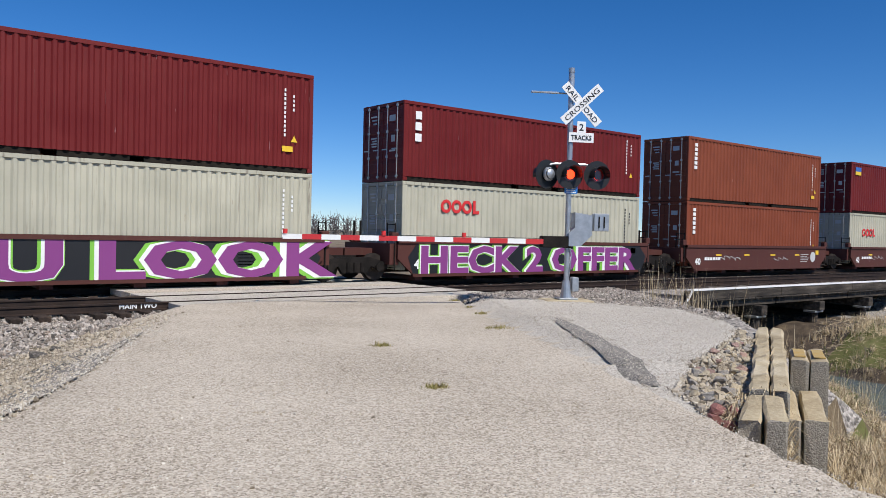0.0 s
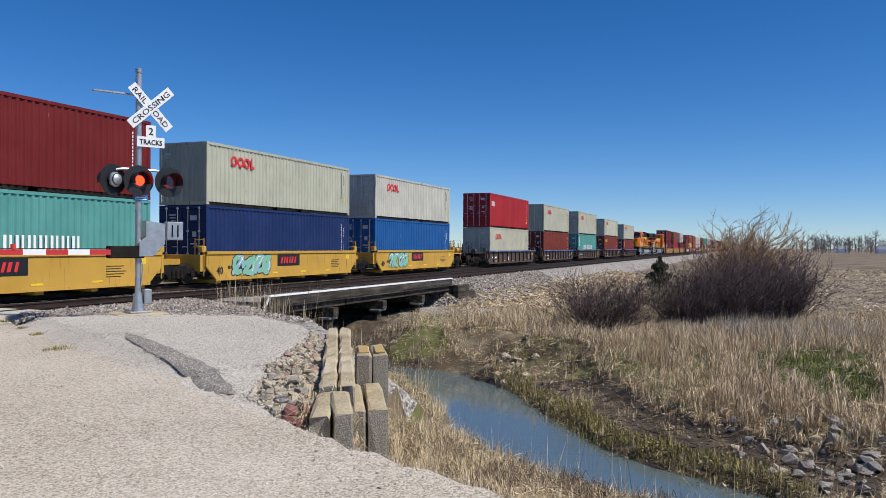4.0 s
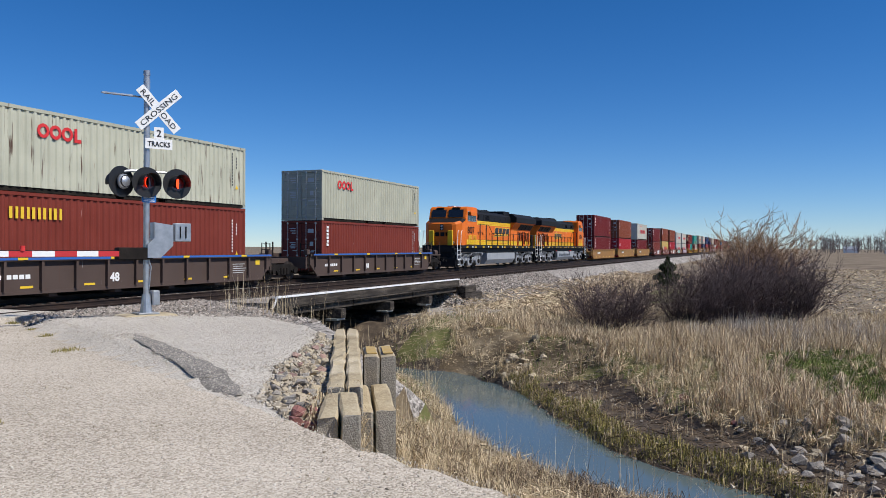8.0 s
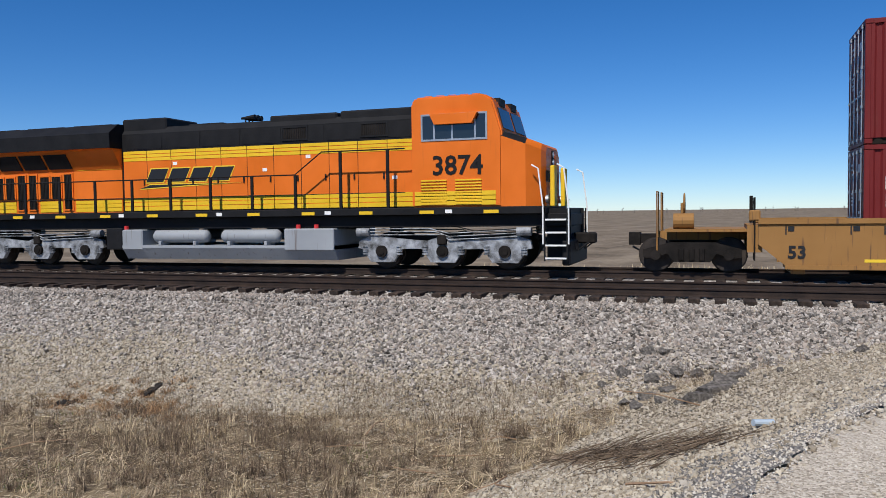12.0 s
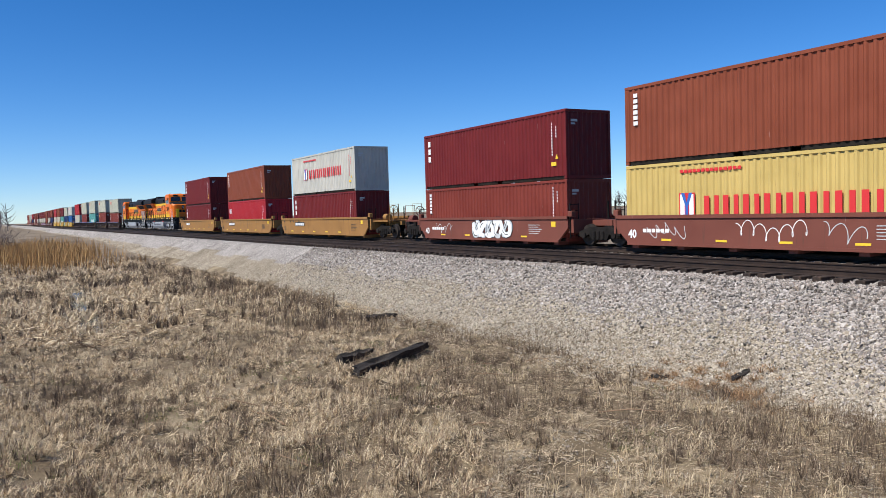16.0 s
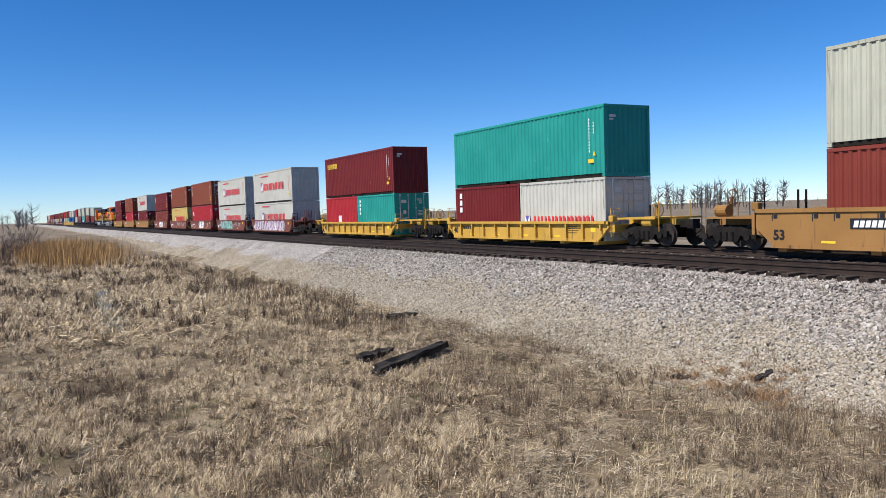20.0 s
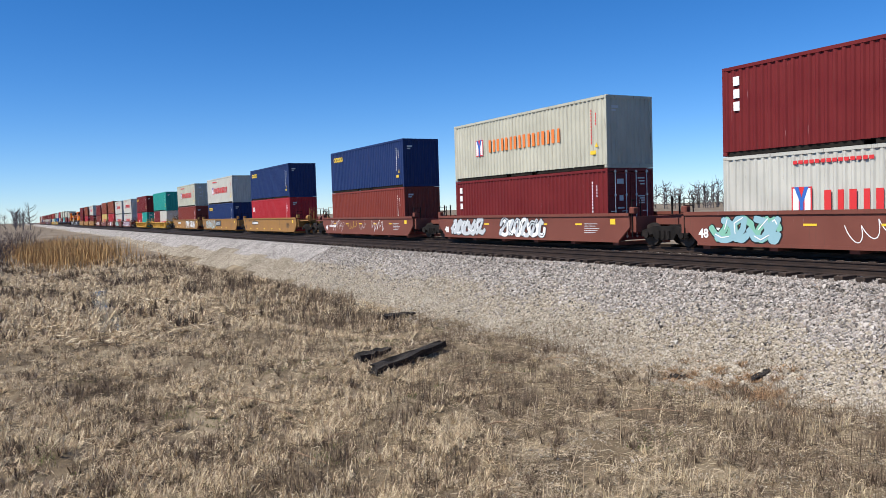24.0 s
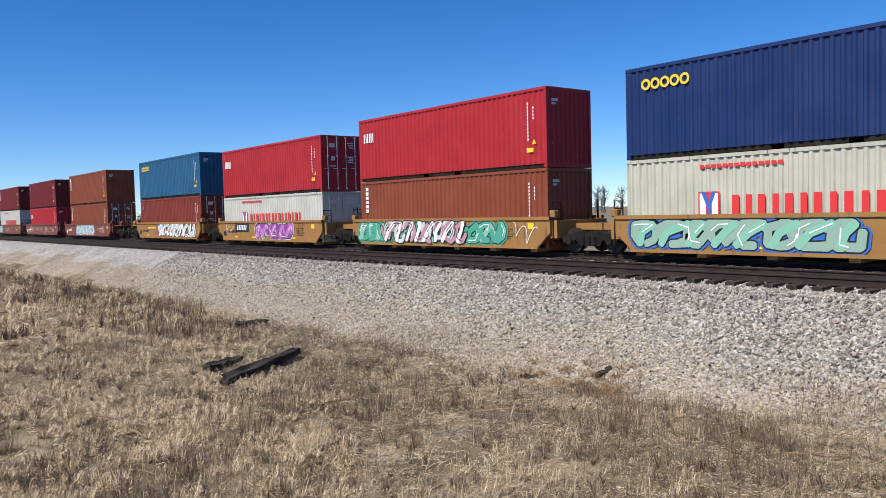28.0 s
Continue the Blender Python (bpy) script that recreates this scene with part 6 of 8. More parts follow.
    if arm:
        part("arm_bracket", rounded((-0.62, 0.1, -0.14, 0.14, 1.16, 1.42), w=0.02), M_DARK, c)
        n = 14
        seg = (arm - 0.6) / n
        for k in range(n):
            x = -0.6 - k * seg
            part("arm_segment", boxes((x - seg, x, -0.15, -0.11, 1.235, 1.345)), M_ARM_RED if k % 2 == 0 else M_SIGN, c)
        for x in (-arm + 0.05, -arm * 0.66, -arm * 0.38):
            bm = bmesh.new()
            disc(bm, (x, -0.13, 1.40), "z", 0.05, 0.10, 10)
            part("arm_light", bm, M_INK["red"], c)
        bm = bmesh.new()
        tube(bm, [(-0.6, -0.1, 1.36), (-arm * 0.6, -0.1, 1.36)], 0.008, 5)
        part("arm_cable", bm, M_BLACK, c)
    for s in (-1, 1):
        bm = bmesh.new()
        tube(bm, [(0.03, -0.07 * s, 0.5), (0.08, -0.07 * s, 1.0), (0.02, -0.07 * s, 1.2)], 0.013, 5)
        part("conduit", bm, M_GALV, c)
    return c


def bmesh_lamp():
    """A round black background with a hood round the lens."""
    bm = bmesh.new()
    disc(bm, (0, 0, 0), "y", 0.325, 0.012, 28)
    n = 18
    for k in range(n):
        a0, a1 = math.pi * (-0.12 + 1.24 * k / n), math.pi * (-0.12 + 1.24 * (k + 1) / n)
        v = [bm.verts.new((math.cos(a) * 0.19, y, math.sin(a) * 0.19)) for a in (a0, a1) for y in (-0.006, -0.26)]
        bm.faces.new((v[0], v[1], v[3], v[2]))
    tube(bm, [(0, 0.006, 0), (0, 0.14, 0)], 0.13, 14)
    return bm


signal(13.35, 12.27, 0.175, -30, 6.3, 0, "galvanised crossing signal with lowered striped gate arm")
signal(8.85, 27.0, -0.2, 150, 0, 0, "galvanised crossing signal beyond the tracks, seen from behind")

# concrete crossing panels between the rails, and gravel worn over them
for yc in (NEAR, FAR_T):
    pn = thing("level_crossing", 10.3, yc, -0.17, "dusty concrete crossing panels laid between the rails", "level crossing", "level crossings")
    for k in range(3):
        for ya, yb in ((-0.66, 0.66), (-1.75, -0.84), (0.84, 1.75)):
            x = -4.3 + k * 2.9
            part("panel", rounded((x, x + 2.86, ya, yb, 0, 0.155), w=0.012), M_LIGHT, pn)
tagged(part("road_fill", boxes((6.0, 14.6, 19.57, 20.33, -0.3, -0.012), (6.0, 14.6, 23.87, 26.5, -0.3, -0.012), (5.9, 14.8, 15.9, 16.04, -0.3, -0.012)), M_ROAD), "pale gravel filling between the tracks", "road", kind="structure")
far_road = bmesh.new()
prism(far_road, [(6.0, 26.5), (14.6, 26.5), (60, 120), (52, 123)], -0.4, -0.05, "z")
tagged(part("far_road", far_road, M_ROAD), "pale gravel road beyond the tracks", "road", kind="structure")
words("MAIN TWO", 0.15, M_SIGN, tagged(thing("rail_marking", 5.0, NEAR - 0.7525 - 0.0135, -0.125, "white painted words on the rusty rail web", "marking")), Matrix.Identity(4), 0.004)

# ---- the bridge ----
M_TIMBER = rich("bridge_timber", [(0.014, 0.011, 0.009), (0.042, 0.034, 0.027), (0.12, 0.10, 0.08)], 1.4, 0.9, 0, 0.6, 16, stretch=(0.6, 5, 5))
br = thing("railroad_bridge", BRIDGE[0], 14.45, 0, "dark creosoted timber trestle bridge with a white-edged deck", "bridge")
BL = BRIDGE[1] - BRIDGE[0]
part("deck_edge", rounded((0.0, BL, -0.12, 0.06, -0.035, 0.02), w=0.008), M_SIGN, br, "white-painted edge strip")
bm = bmesh.new()
prism(bm, [(0.0, 0.02), (0.06, 0.02), (-0.28, -0.42), (-0.34, -0.42)], -0.15, -0.10)
part("edge_end", bm, M_SIGN, br)
for k in range(3):
    part("side_timber", rounded((k * BL / 3 + 0.01, (k + 1) * BL / 3 - 0.01, -0.10, 0.2, -0.33, -0.037), w=0.015), M_TIMBER, br)
    part("stringer", rounded((k * BL / 3 - 0.2, (k + 1) * BL / 3 - 0.25, -0.02, 0.35, -0.62, -0.34), w=0.015), M_TIMBER, br)
for k in range(36):
    x = k * BL / 36
    part("deck_plank", boxes((x + 0.02, x + BL / 36 - 0.02, -0.16, 10.9, -0.375, -0.335)), M_TIMBER, br)
tagged(part("deck_ballast", boxes((0, BL, 0.21, 10.7, -0.34, -0.19)), M_BALLAST, br), kind="stuff")
for k in range(1, 4):
    x = k * BL / 4
    b = part("pile_cap", rounded((x - 0.18, x + 0.18, -0.25, 11.0, -0.98, -0.63), w=0.02), M_TIMBER, br)
    for j in range(6):
        y = 0.1 + j * 2.1
        bm = bmesh.new()
        tube(bm, [(x, y, -3.6), (x, y, -0.98)], 0.19, 12, 0, 0.16)
        part("pile", bm, M_TIMBER, br)
        part("pile_plate", rounded((x - 0.3, x + 0.3, y - 0.24, y + 0.24, -1.06, -0.99), w=0.01), M_GALV if j == 0 else M_TIMBER, br)
    bm = bmesh.new()
    prism(bm, [(0.0, -1.2), (10.5, -2.9), (10.5, -3.1), (0.0, -1.4)], x - 0.24, x - 0.19, "x")
    part("cross_brace", bm, M_TIMBER, br)
    # added planks that shut out the sunlit ground behind and keep the underside dark
    for zz in (-2.75, -2.2, -1.65):
        part("blocking_plank", rounded((x + 0.19, x + 0.25, 0.6, 10.8, zz, zz + 0.4), w=0.01), M_TIMBER, br)
for x in (-0.3, BL + 0.02):
    part("backwall", boxes((x, x + 0.28, -0.4, 11.0, -2.2, -0.34)), M_TIMBER, br)
for k in range(5):
    part("wing_timber", rounded((BL - 0.2, BL + 1.4 + 1.0 * k, -0.5, -0.22, -0.70 - 0.36 * k, -0.36 - 0.36 * k), w=0.02), M_TIMBER, br)

# ---- old concrete beams and rubble beside the road ----
BEAM_A = math.degrees(math.atan2(0.49, 0.87))


# beam ends: rough grey aggregate, darkened to carry the ends' shade too
M_SHADED_END = gravel("shaded_broken_concrete", [(0.20, 0.18, 0.15), (0.27, 0.245, 0.205), (0.34, 0.31, 0.26)], 60.0, depth=0.008)


def beam(x, y, z, length, w, h, tilt=0, turn=0, mtl=None, lab="weathered tan concrete beam lying at the road edge"):
    rnd = random.Random(int(x * 100))
    bm = bmesh.new()
    n = max(2, int(length / 0.3))
    rings = []
    for i in range(n + 1):
        xx = i * length / n
        rings.append([bm.verts.new((xx + rnd.uniform(-0.03, 0.03), yy + rnd.uniform(-0.012, 0.012), zz + rnd.uniform(-0.012, 0.012))) for yy, zz in ((0, 0), (w, 0), (w, h - 0.03), (w - 0.03, h), (0.03, h), (0, h - 0.03))])
    for a, b in zip(rings, rings[1:]):
        for k in range(6):
            bm.faces.new((a[k], a[(k + 1) % 6], b[(k + 1) % 6], b[k]))
    bm.faces.new(rings[0][::-1]).material_index = 1
    bm.faces.new(rings[-1]).material_index = 1
    for a, b in zip(rings[::2], rings[1::2]):
        for v in (a[3], a[4], b[3]):
            v.co.z -= rnd.uniform(0, 0.02)
    ob = part("concrete_beam", bm, [mtl or M_CONCRETE, M_SHADED_END])
    ob.matrix_basis = pose(x, y, z, 0, tilt, BEAM_A + turn)
    return tagged(ob, lab, "concrete beam", "old concrete beams")


beam(8.55, 4.06, -1.45, 1.75, 0.235, 1.16)
beam(8.42, 4.30, -1.45, 1.75, 0.235, 1.15)
beam(10.2, 4.86, -1.50, 1.05, 0.20, 1.60, lab="weathered concrete beam end with orange lichen")
beam(10.08, 5.06, -1.50, 1.05, 0.20, 1.60, lab="weathered concrete beam end with orange lichen")
for bx, by in ((10.26, 4.90), (10.14, 5.10)):
    tagged(part("lichen_patch", boxes((0.1, 0.85, 0.02, 0.16, 0, 0.012)), M_LICHEN), "orange lichen crust on a concrete beam", "lichen").matrix_basis = pose(bx, by, 0.098, 0, 0, BEAM_A)
beam(7.80, 4.10, -0.33, 6.1, 0.19, 0.43, 0, -0.5)
beam(7.70, 4.28, -0.33, 6.1, 0.19, 0.43, 0, -0.3)
beam(6.92, 3.66, -0.38, 0.82, 0.19, 0.40, -4, 3, lab="broken tan concrete beam end, tilted, at the road edge")
beam(6.86, 3.88, -0.42, 0.84, 0.20, 0.40, -5, -4, lab="broken tan concrete beam end, tilted, at the road edge")

M_STONE = [rich("rubble_pale", [(0.34, 0.27, 0.18), (0.52, 0.45, 0.33)], 5.0, 0.9, 0, 0.5, 30), rich("rubble_grey", [(0.20, 0.18, 0.16), (0.38, 0.35, 0.31)], 5.0, 0.9, 0, 0.5, 30), rich("rubble_red", [(0.21, 0.085, 0.075), (0.32, 0.15, 0.13)], 5.0, 0.9, 0, 0.5, 30), rich("rubble_pink", [(0.27, 0.17, 0.14), (0.42, 0.29, 0.24)], 5.0, 0.9, 0, 0.5, 30)]


def rock_mesh(seed, flat=0.65):
    rnd = random.Random(seed)
    bm = bmesh.new()
    pts = [Vector((rnd.gauss(0, 1), rnd.gauss(0, 1), rnd.gauss(0, 1))).normalized() * rnd.uniform(0.8, 1.1) for _ in range(16)]
    vs = [bm.verts.new((p.x, p.y * 0.8, p.z * flat)) for p in pts]
    r = bmesh.ops.convex_hull(bm, input=vs)
    bmesh.ops.delete(bm, geom=[v for v in bm.verts if not v.link_faces], context="VERTS")
    return bm


ROCKS = {}


def rock(x, y, size, mtl, label, cat, group, sink=0.3):
    k = (random.randrange(7), mtl.name)
    if k not in ROCKS:
        o = part("tmp", rock_mesh(k[0]), mtl)
        ROCKS[k] = o.data
        bpy.data.objects.remove(o)
    ob = new("rock", ROCKS[k])
    ob.matrix_basis = Matrix.LocRotScale((x, y, float(height(x, y)) + size * (0.65 - sink)), Euler((random.uniform(-0.4, 0.4), random.uniform(-0.4, 0.4), random.uniform(0, 6.28))), (size, size, size))
    return tagged(ob, label, cat, group)


for k in range(230):
    q = random.uniform(7.35, 11.9)
    a, b = np.interp(q, [7.3, 8.3, 9.3, 11.3, 12], [4.05, 4.2, 4.95, 6.7, 7.2]), beam_line(q) - 0.05
    p = a + (b - a) * random.random()
    x, y = p * ROAD_N[0] + q * ROAD_U[0], p * ROAD_N[1] + q * ROAD_U[1]
    rock(x, y, random.uniform(0.035, 0.105), M_STONE[random.choices((0, 1, 3), (5, 3, 1))[0]], "broken tan limestone rubble packed beside the beams", "rock", "rubble by the beams", 0.2)
for x, y in ((6.95, 4.42), (7.12, 4.50), (7.05, 4.30), (7.26, 4.36), (7.20, 4.22)):
    rock(x, y, 0.115, M_STONE[2], "reddish broken rock in the rubble", "rock", "rubble by the beams")
for k in range(95):
    x, y = random.gauss(16.8, 1.1), random.gauss(-1.5, 0.75)
    if to_creek(np.array(x), np.array(y))[0] > 1.5:
        rock(x, y, random.uniform(0.06, 0.19), M_STONE[1 if random.random() < 0.8 else 0], "grey riprap stone on the creek bank", "rock", "riprap stones")
for k in range(16):
    rock(random.gauss(24.6, 0.5), random.gauss(7.2, 0.3), random.uniform(0.1, 0.22), M_STONE[0], "pale stone at the creek edge", "rock", "riprap stones")
for x, y, s_ in ((20.0, 1.8, 0.16), (19.2, 1.0, 0.12), (21.0, 2.6, 0.1), (18.3, 0.6, 0.1)):
    rock(x, y, s_, M_STONE[2], "reddish stone in the creek mud", "rock", "riprap stones")
# lumps of broken asphalt and concrete left of the road
M_ASPHALT = gravel("old_asphalt", [(0.11, 0.102, 0.094), (0.18, 0.167, 0.152), (0.25, 0.232, 0.21), (0.40, 0.365, 0.315)], 60.0, depth=0.012)
M_LUMP = rich("broken_asphalt", [(0.055, 0.048, 0.042), (0.14, 0.125, 0.11), (0.27, 0.245, 0.215)], 4.0, 0.92, 0, 0.9, 30)
for x, y, s_ in ((-1.6, 13.8, 0.24), (-1.15, 13.2, 0.30), (-1.1, 13.7, 0.24), (-0.7, 13.9, 0.26), (-0.3, 12.2, 0.36), (-0.12, 12.6, 0.38), (0.05, 13.0, 0.36), (0.2, 13.4, 0.30), (-1.25, 14.4, 0.26), (-0.95, 14.4, 0.2), (0.85, 13.2, 0.12), (0.62, 13.0, 0.08), (2.1, 14.1, 0.2), (2.8, 13.6, 0.22), (3.1, 13.8, 0.15),
                 (-0.82, 13.4, 0.24), (-1.5, 13.1, 0.2), (-1.3, 12.8, 0.24), (-0.9, 12.8, 0.2), (-0.4, 13.9, 0.22), (-0.1, 13.9, 0.2), (-1.9, 13.5, 0.16), (0.35, 13.6, 0.2), (1.2, 11.2, 0.1), (-0.6, 12.3, 0.16)):
    rock(x, y, s_ * 0.72, M_LUMP, "dark lump of broken asphalt on the ballast slope", "rubble", "asphalt lumps", 0.5)


def draped(line, half, lift, seed):
    """A ragged strip that follows the ground."""
    rnd = random.Random(seed)
    bm = bmesh.new()
    prev = None
    for i in range(len(line) - 1):
        for k in range(8):
            f = k / 8
            x, y = line[i][0] * (1 - f) + line[i + 1][0] * f, line[i][1] * (1 - f) + line[i + 1][1] * f
            d = Vector((line[i + 1][0] - line[i][0], line[i + 1][1] - line[i][1], 0)).normalized()
            t = (i + f) / (len(line) - 1)
            h = half * min(1, 0.15 + 5 * t, 0.15 + 6 * (1 - t))
            row = []
            for m in range(5):
                o = (m - 2) / 2 * h * rnd.uniform(0.8, 1.15)
                px, py = x - d.y * o, y + d.x * o
                row.append(bm.verts.new((px, py, float(height(px, py)) + lift)))
            if prev:
                for m in range(4):
                    bm.faces.new((prev[m], prev[m + 1], row[m + 1], row[m]))
            prev = row
    return bm


tagged(part("asphalt_strip", draped([(4.0, 12.4), (3.0, 11.0), (2.2, 9.5), (1.5, 8.3), (0.95, 7.45), (0.5, 6.6), (0.15, 5.7), (-0.15, 4.9), (-0.8, 3.7)], 0.26, 0.015, 2), M_ASPHALT), "dark band of crumbled asphalt along the road edge", "pavement", kind="structure")
tagged(part("asphalt_strip", draped([(10.35, 9.75), (9.25, 8.1), (8.35, 6.75), (7.5, 5.45)], 0.18, 0.02, 1), M_ASPHALT), "dark worn strip of old asphalt in the gravel", "pavement", kind="structure")


# ---- stones, grass, bushes ----
RNG = np.random.default_rng(5)


def scatter(n, x0, x1, y0, y1, keep, fall=0.0):
    """Points on the ground inside a window, where keep(x, y) holds; fall: thins out with distance."""
    out = np.zeros((0, 3))
    while len(out) < n:
        x, y = RNG.uniform(x0, x1, n * 2), RNG.uniform(y0, y1, n * 2)
        ok = keep(x, y)
        if fall:
            ok &= RNG.random(n * 2) < np.minimum(1, (fall / np.hypot(x, y)) ** 1.3)
        x, y = x[ok], y[ok]
        out = np.concatenate([out, np.stack([x, y, height(x, y)], -1)])
    return out[:n]


def stones(name, pts, size, material, label, cat):
    """Small angular stones, eight faces each, all in one mesh."""
    n = len(pts)
    base = np.array([(1, 0, 0), (-1, 0, 0), (0, 1, 0), (0, -1, 0), (0, 0, 1), (0, 0, -1)], float)
    tri = np.array([(0, 2, 4), (2, 1, 4), (1, 3, 4), (3, 0, 4), (2, 0, 5), (1, 2, 5), (3, 1, 5), (0, 3, 5)])
    v = base[None] * RNG.uniform(0.65, 1.15, (n, 6, 1)) + RNG.normal(0, 0.16, (n, 6, 3))
    v *= np.stack([RNG.uniform(0.9, 1.3, n), RNG.uniform(0.75, 1.05, n), RNG.uniform(0.6, 0.95, n)], -1)[:, None]
    k = RNG.normal(0, 1, (n, 4))
    k /= np.linalg.norm(k, axis=1)[:, None]
    qw, qx, qy, qz = k.T
    r = np.stack([1 - 2 * (qy * qy + qz * qz), 2 * (qx * qy - qz * qw), 2 * (qx * qz + qy * qw), 2 * (qx * qy + qz * qw), 1 - 2 * (qx * qx + qz * qz), 2 * (qy * qz - qx * qw),
                  2 * (qx * qz - qy * qw), 2 * (qy * qz + qx * qw), 1 - 2 * (qx * qx + qy * qy)], -1).reshape(n, 3, 3)
    v = np.einsum("nij,nkj->nki", r, v)
    s = RNG.uniform(size[0], size[1], n) * RNG.uniform(0.75, 1.3, n)
    v = v * s[:, None, None] + pts[:, None] + np.array([0, 0, 1.0]) * (s * 0.25)[:, None, None]
    f = tri[None] + (np.arange(n) * 6)[:, None, None]
    ob = new(name, mesh_np(name, v.reshape(-1, 3), f.reshape(-1, 3), [material]))
    return tagged(ob, label, cat, kind="stuff")


def blades(name, pts, tall, width, lean, material, label, cat="grass"):
    """Bent blades of three faces, all in one mesh."""
    n = len(pts)
    h = RNG.uniform(tall[0], tall[1], n) * RNG.uniform(0.6, 1.15, n)
    a = RNG.uniform(0, math.tau, n)
    tilt = np.abs(RNG.normal(0, lean, n)).clip(0, 1.45)
    d = np.stack([np.cos(a), np.sin(a), 0 * a], -1)
    side = np.stack([-np.sin(a + 0.6), np.cos(a + 0.6), 0 * a], -1) * (width * RNG.uniform(0.6, 1.4, n))[:, None]
    up = np.array([0, 0, 1.0])
    mid = pts + (d * np.sin(tilt * 0.7)[:, None] + up * np.cos(tilt * 0.7)[:, None]) * (h * 0.55)[:, None]
    tip = mid + (d * np.sin(tilt * 1.25)[:, None] + up * np.cos(tilt * 1.25)[:, None]) * (h * 0.45)[:, None]
    v = np.stack([pts - side - up * 0.02, pts + side - up * 0.02, mid - side * 0.7, mid + side * 0.7, tip], 1)
    f = np.array([(0, 1, 3), (0, 3, 2), (2, 3, 4)])[None] + (np.arange(n) * 5)[:, None, None]
    ob = new(name, mesh_np(name, v.reshape(-1, 3), f.reshape(-1, 3), [material]))
    return tagged(ob, label, cat, kind="stuff")


def tufts(pts, each, spread):
    """Many blade feet round every point."""
    n = len(pts)
    r = np.abs(RNG.normal(0, spread, (n, each)))
    a = RNG.uniform(0, math.tau, (n, each))
    x, y = pts[:, None, 0] + r * np.cos(a), pts[:, None, 1] + r * np.sin(a)
    return np.stack([x, y, height(x, y)], -1).reshape(-1, 3)


M_BSTONE = islands("ballast_stone", [(0.05, 0.043, 0.036), (0.23, 0.205, 0.178), (0.36, 0.32, 0.28), (0.14, 0.115, 0.095), (0.48, 0.43, 0.38), (0.28, 0.22, 0.175), (0.56, 0.51, 0.455), (0.10, 0.09, 0.08), (0.40, 0.355, 0.31)])
M_TSTONE = islands("tan_stone", [(0.22, 0.18, 0.13), (0.40, 0.345, 0.265), (0.51, 0.455, 0.365), (0.34, 0.285, 0.21), (0.44, 0.40, 0.345)])
M_PEBBLE = islands("limestone_pebble", [(0.36, 0.31, 0.255), (0.48, 0.43, 0.365), (0.56, 0.51, 0.44), (0.66, 0.62, 0.55)])
M_STRAW = islands("straw", [(0.16, 0.10, 0.055), (0.48, 0.37, 0.23), (0.64, 0.515, 0.34), (0.78, 0.66, 0.47), (0.56, 0.44, 0.285), (0.25, 0.165, 0.10), (0.70, 0.575, 0.39)])
M_DUN = islands("dun_straw", [(0.15, 0.11, 0.072), (0.34, 0.265, 0.175), (0.50, 0.405, 0.28), (0.25, 0.185, 0.122), (0.60, 0.495, 0.35), (0.42, 0.335, 0.23)])
M_RUSSET = islands("russet_grass", [(0.17, 0.09, 0.045), (0.32, 0.19, 0.10), (0.44, 0.29, 0.165), (0.25, 0.14, 0.07)])
M_STRAW2 = islands("dry_stem", [(0.25, 0.175, 0.10), (0.52, 0.41, 0.25), (0.69, 0.575, 0.39), (0.62, 0.51, 0.335), (0.38, 0.28, 0.165), (0.76, 0.65, 0.465)])
M_CRUMB = islands("asphalt_crumb", [(0.07, 0.066, 0.062), (0.15, 0.142, 0.134), (0.24, 0.226, 0.21), (0.12, 0.115, 0.11)])
M_GRASS = islands("spring_grass", [(0.06, 0.10, 0.02), (0.11, 0.15, 0.035), (0.17, 0.19, 0.06), (0.26, 0.22, 0.10)])
M_STALK = islands("brown_stalk", [(0.055, 0.038, 0.025), (0.14, 0.10, 0.066), (0.26, 0.19, 0.13), (0.09, 0.064, 0.043)])
M_PALE = islands("pale_grey_stem", [(0.30, 0.26, 0.22), (0.46, 0.41, 0.35), (0.60, 0.55, 0.48)])
M_LAWN = islands("fresh_grass", [(0.10, 0.15, 0.032), (0.17, 0.225, 0.055), (0.30, 0.29, 0.12)])
M_SEDGE = islands("olive_sedge", [(0.10, 0.10, 0.025), (0.20, 0.18, 0.05), (0.34, 0.28, 0.10), (0.42, 0.35, 0.18)])
M_REED = islands("cattail", [(0.24, 0.13, 0.05), (0.38, 0.225, 0.09), (0.50, 0.33, 0.15)])


def tops(x, y):
    return np.argmax(np.stack(layers(x, y)), 0)


def on_ballast(x, y):
    b, t, r, m = layers(x, y)
    return (t >= np.maximum.reduce([b, r, m]) - 0.02) & (np.abs(y - (NEAR + FAR_T) / 2) > 3.6) & (np.abs(y - 10) < 8.5)


def foot(x, y):
    b, t, r, m = layers(x, y)
    return (np.abs(t - b) < 0.5) & (t > -2.6) & (np.maximum(r, m) < t + 0.2) & (y < 17)


def grassy(x, y):
    b, t, r, m = layers(x, y)
    return (b > np.maximum.reduce([t, r, m]) - 0.06) & (b > WATER + 0.02)


def near_line(x, y, line, w):
    d = np.full(np.shape(x), 1e9)
    for (ax, ay), (bx, by) in zip(line, line[1:]):
        ux, uy = bx - ax, by - ay
        k = np.clip(((x - ax) * ux + (y - ay) * uy) / (ux * ux + uy * uy), 0, 1)
        d = np.minimum(d, np.hypot(x - ax - k * ux, y - ay - k * uy))
    return d < w * (0.7 + 0.4 * wob(x, y, 1.5, 2))


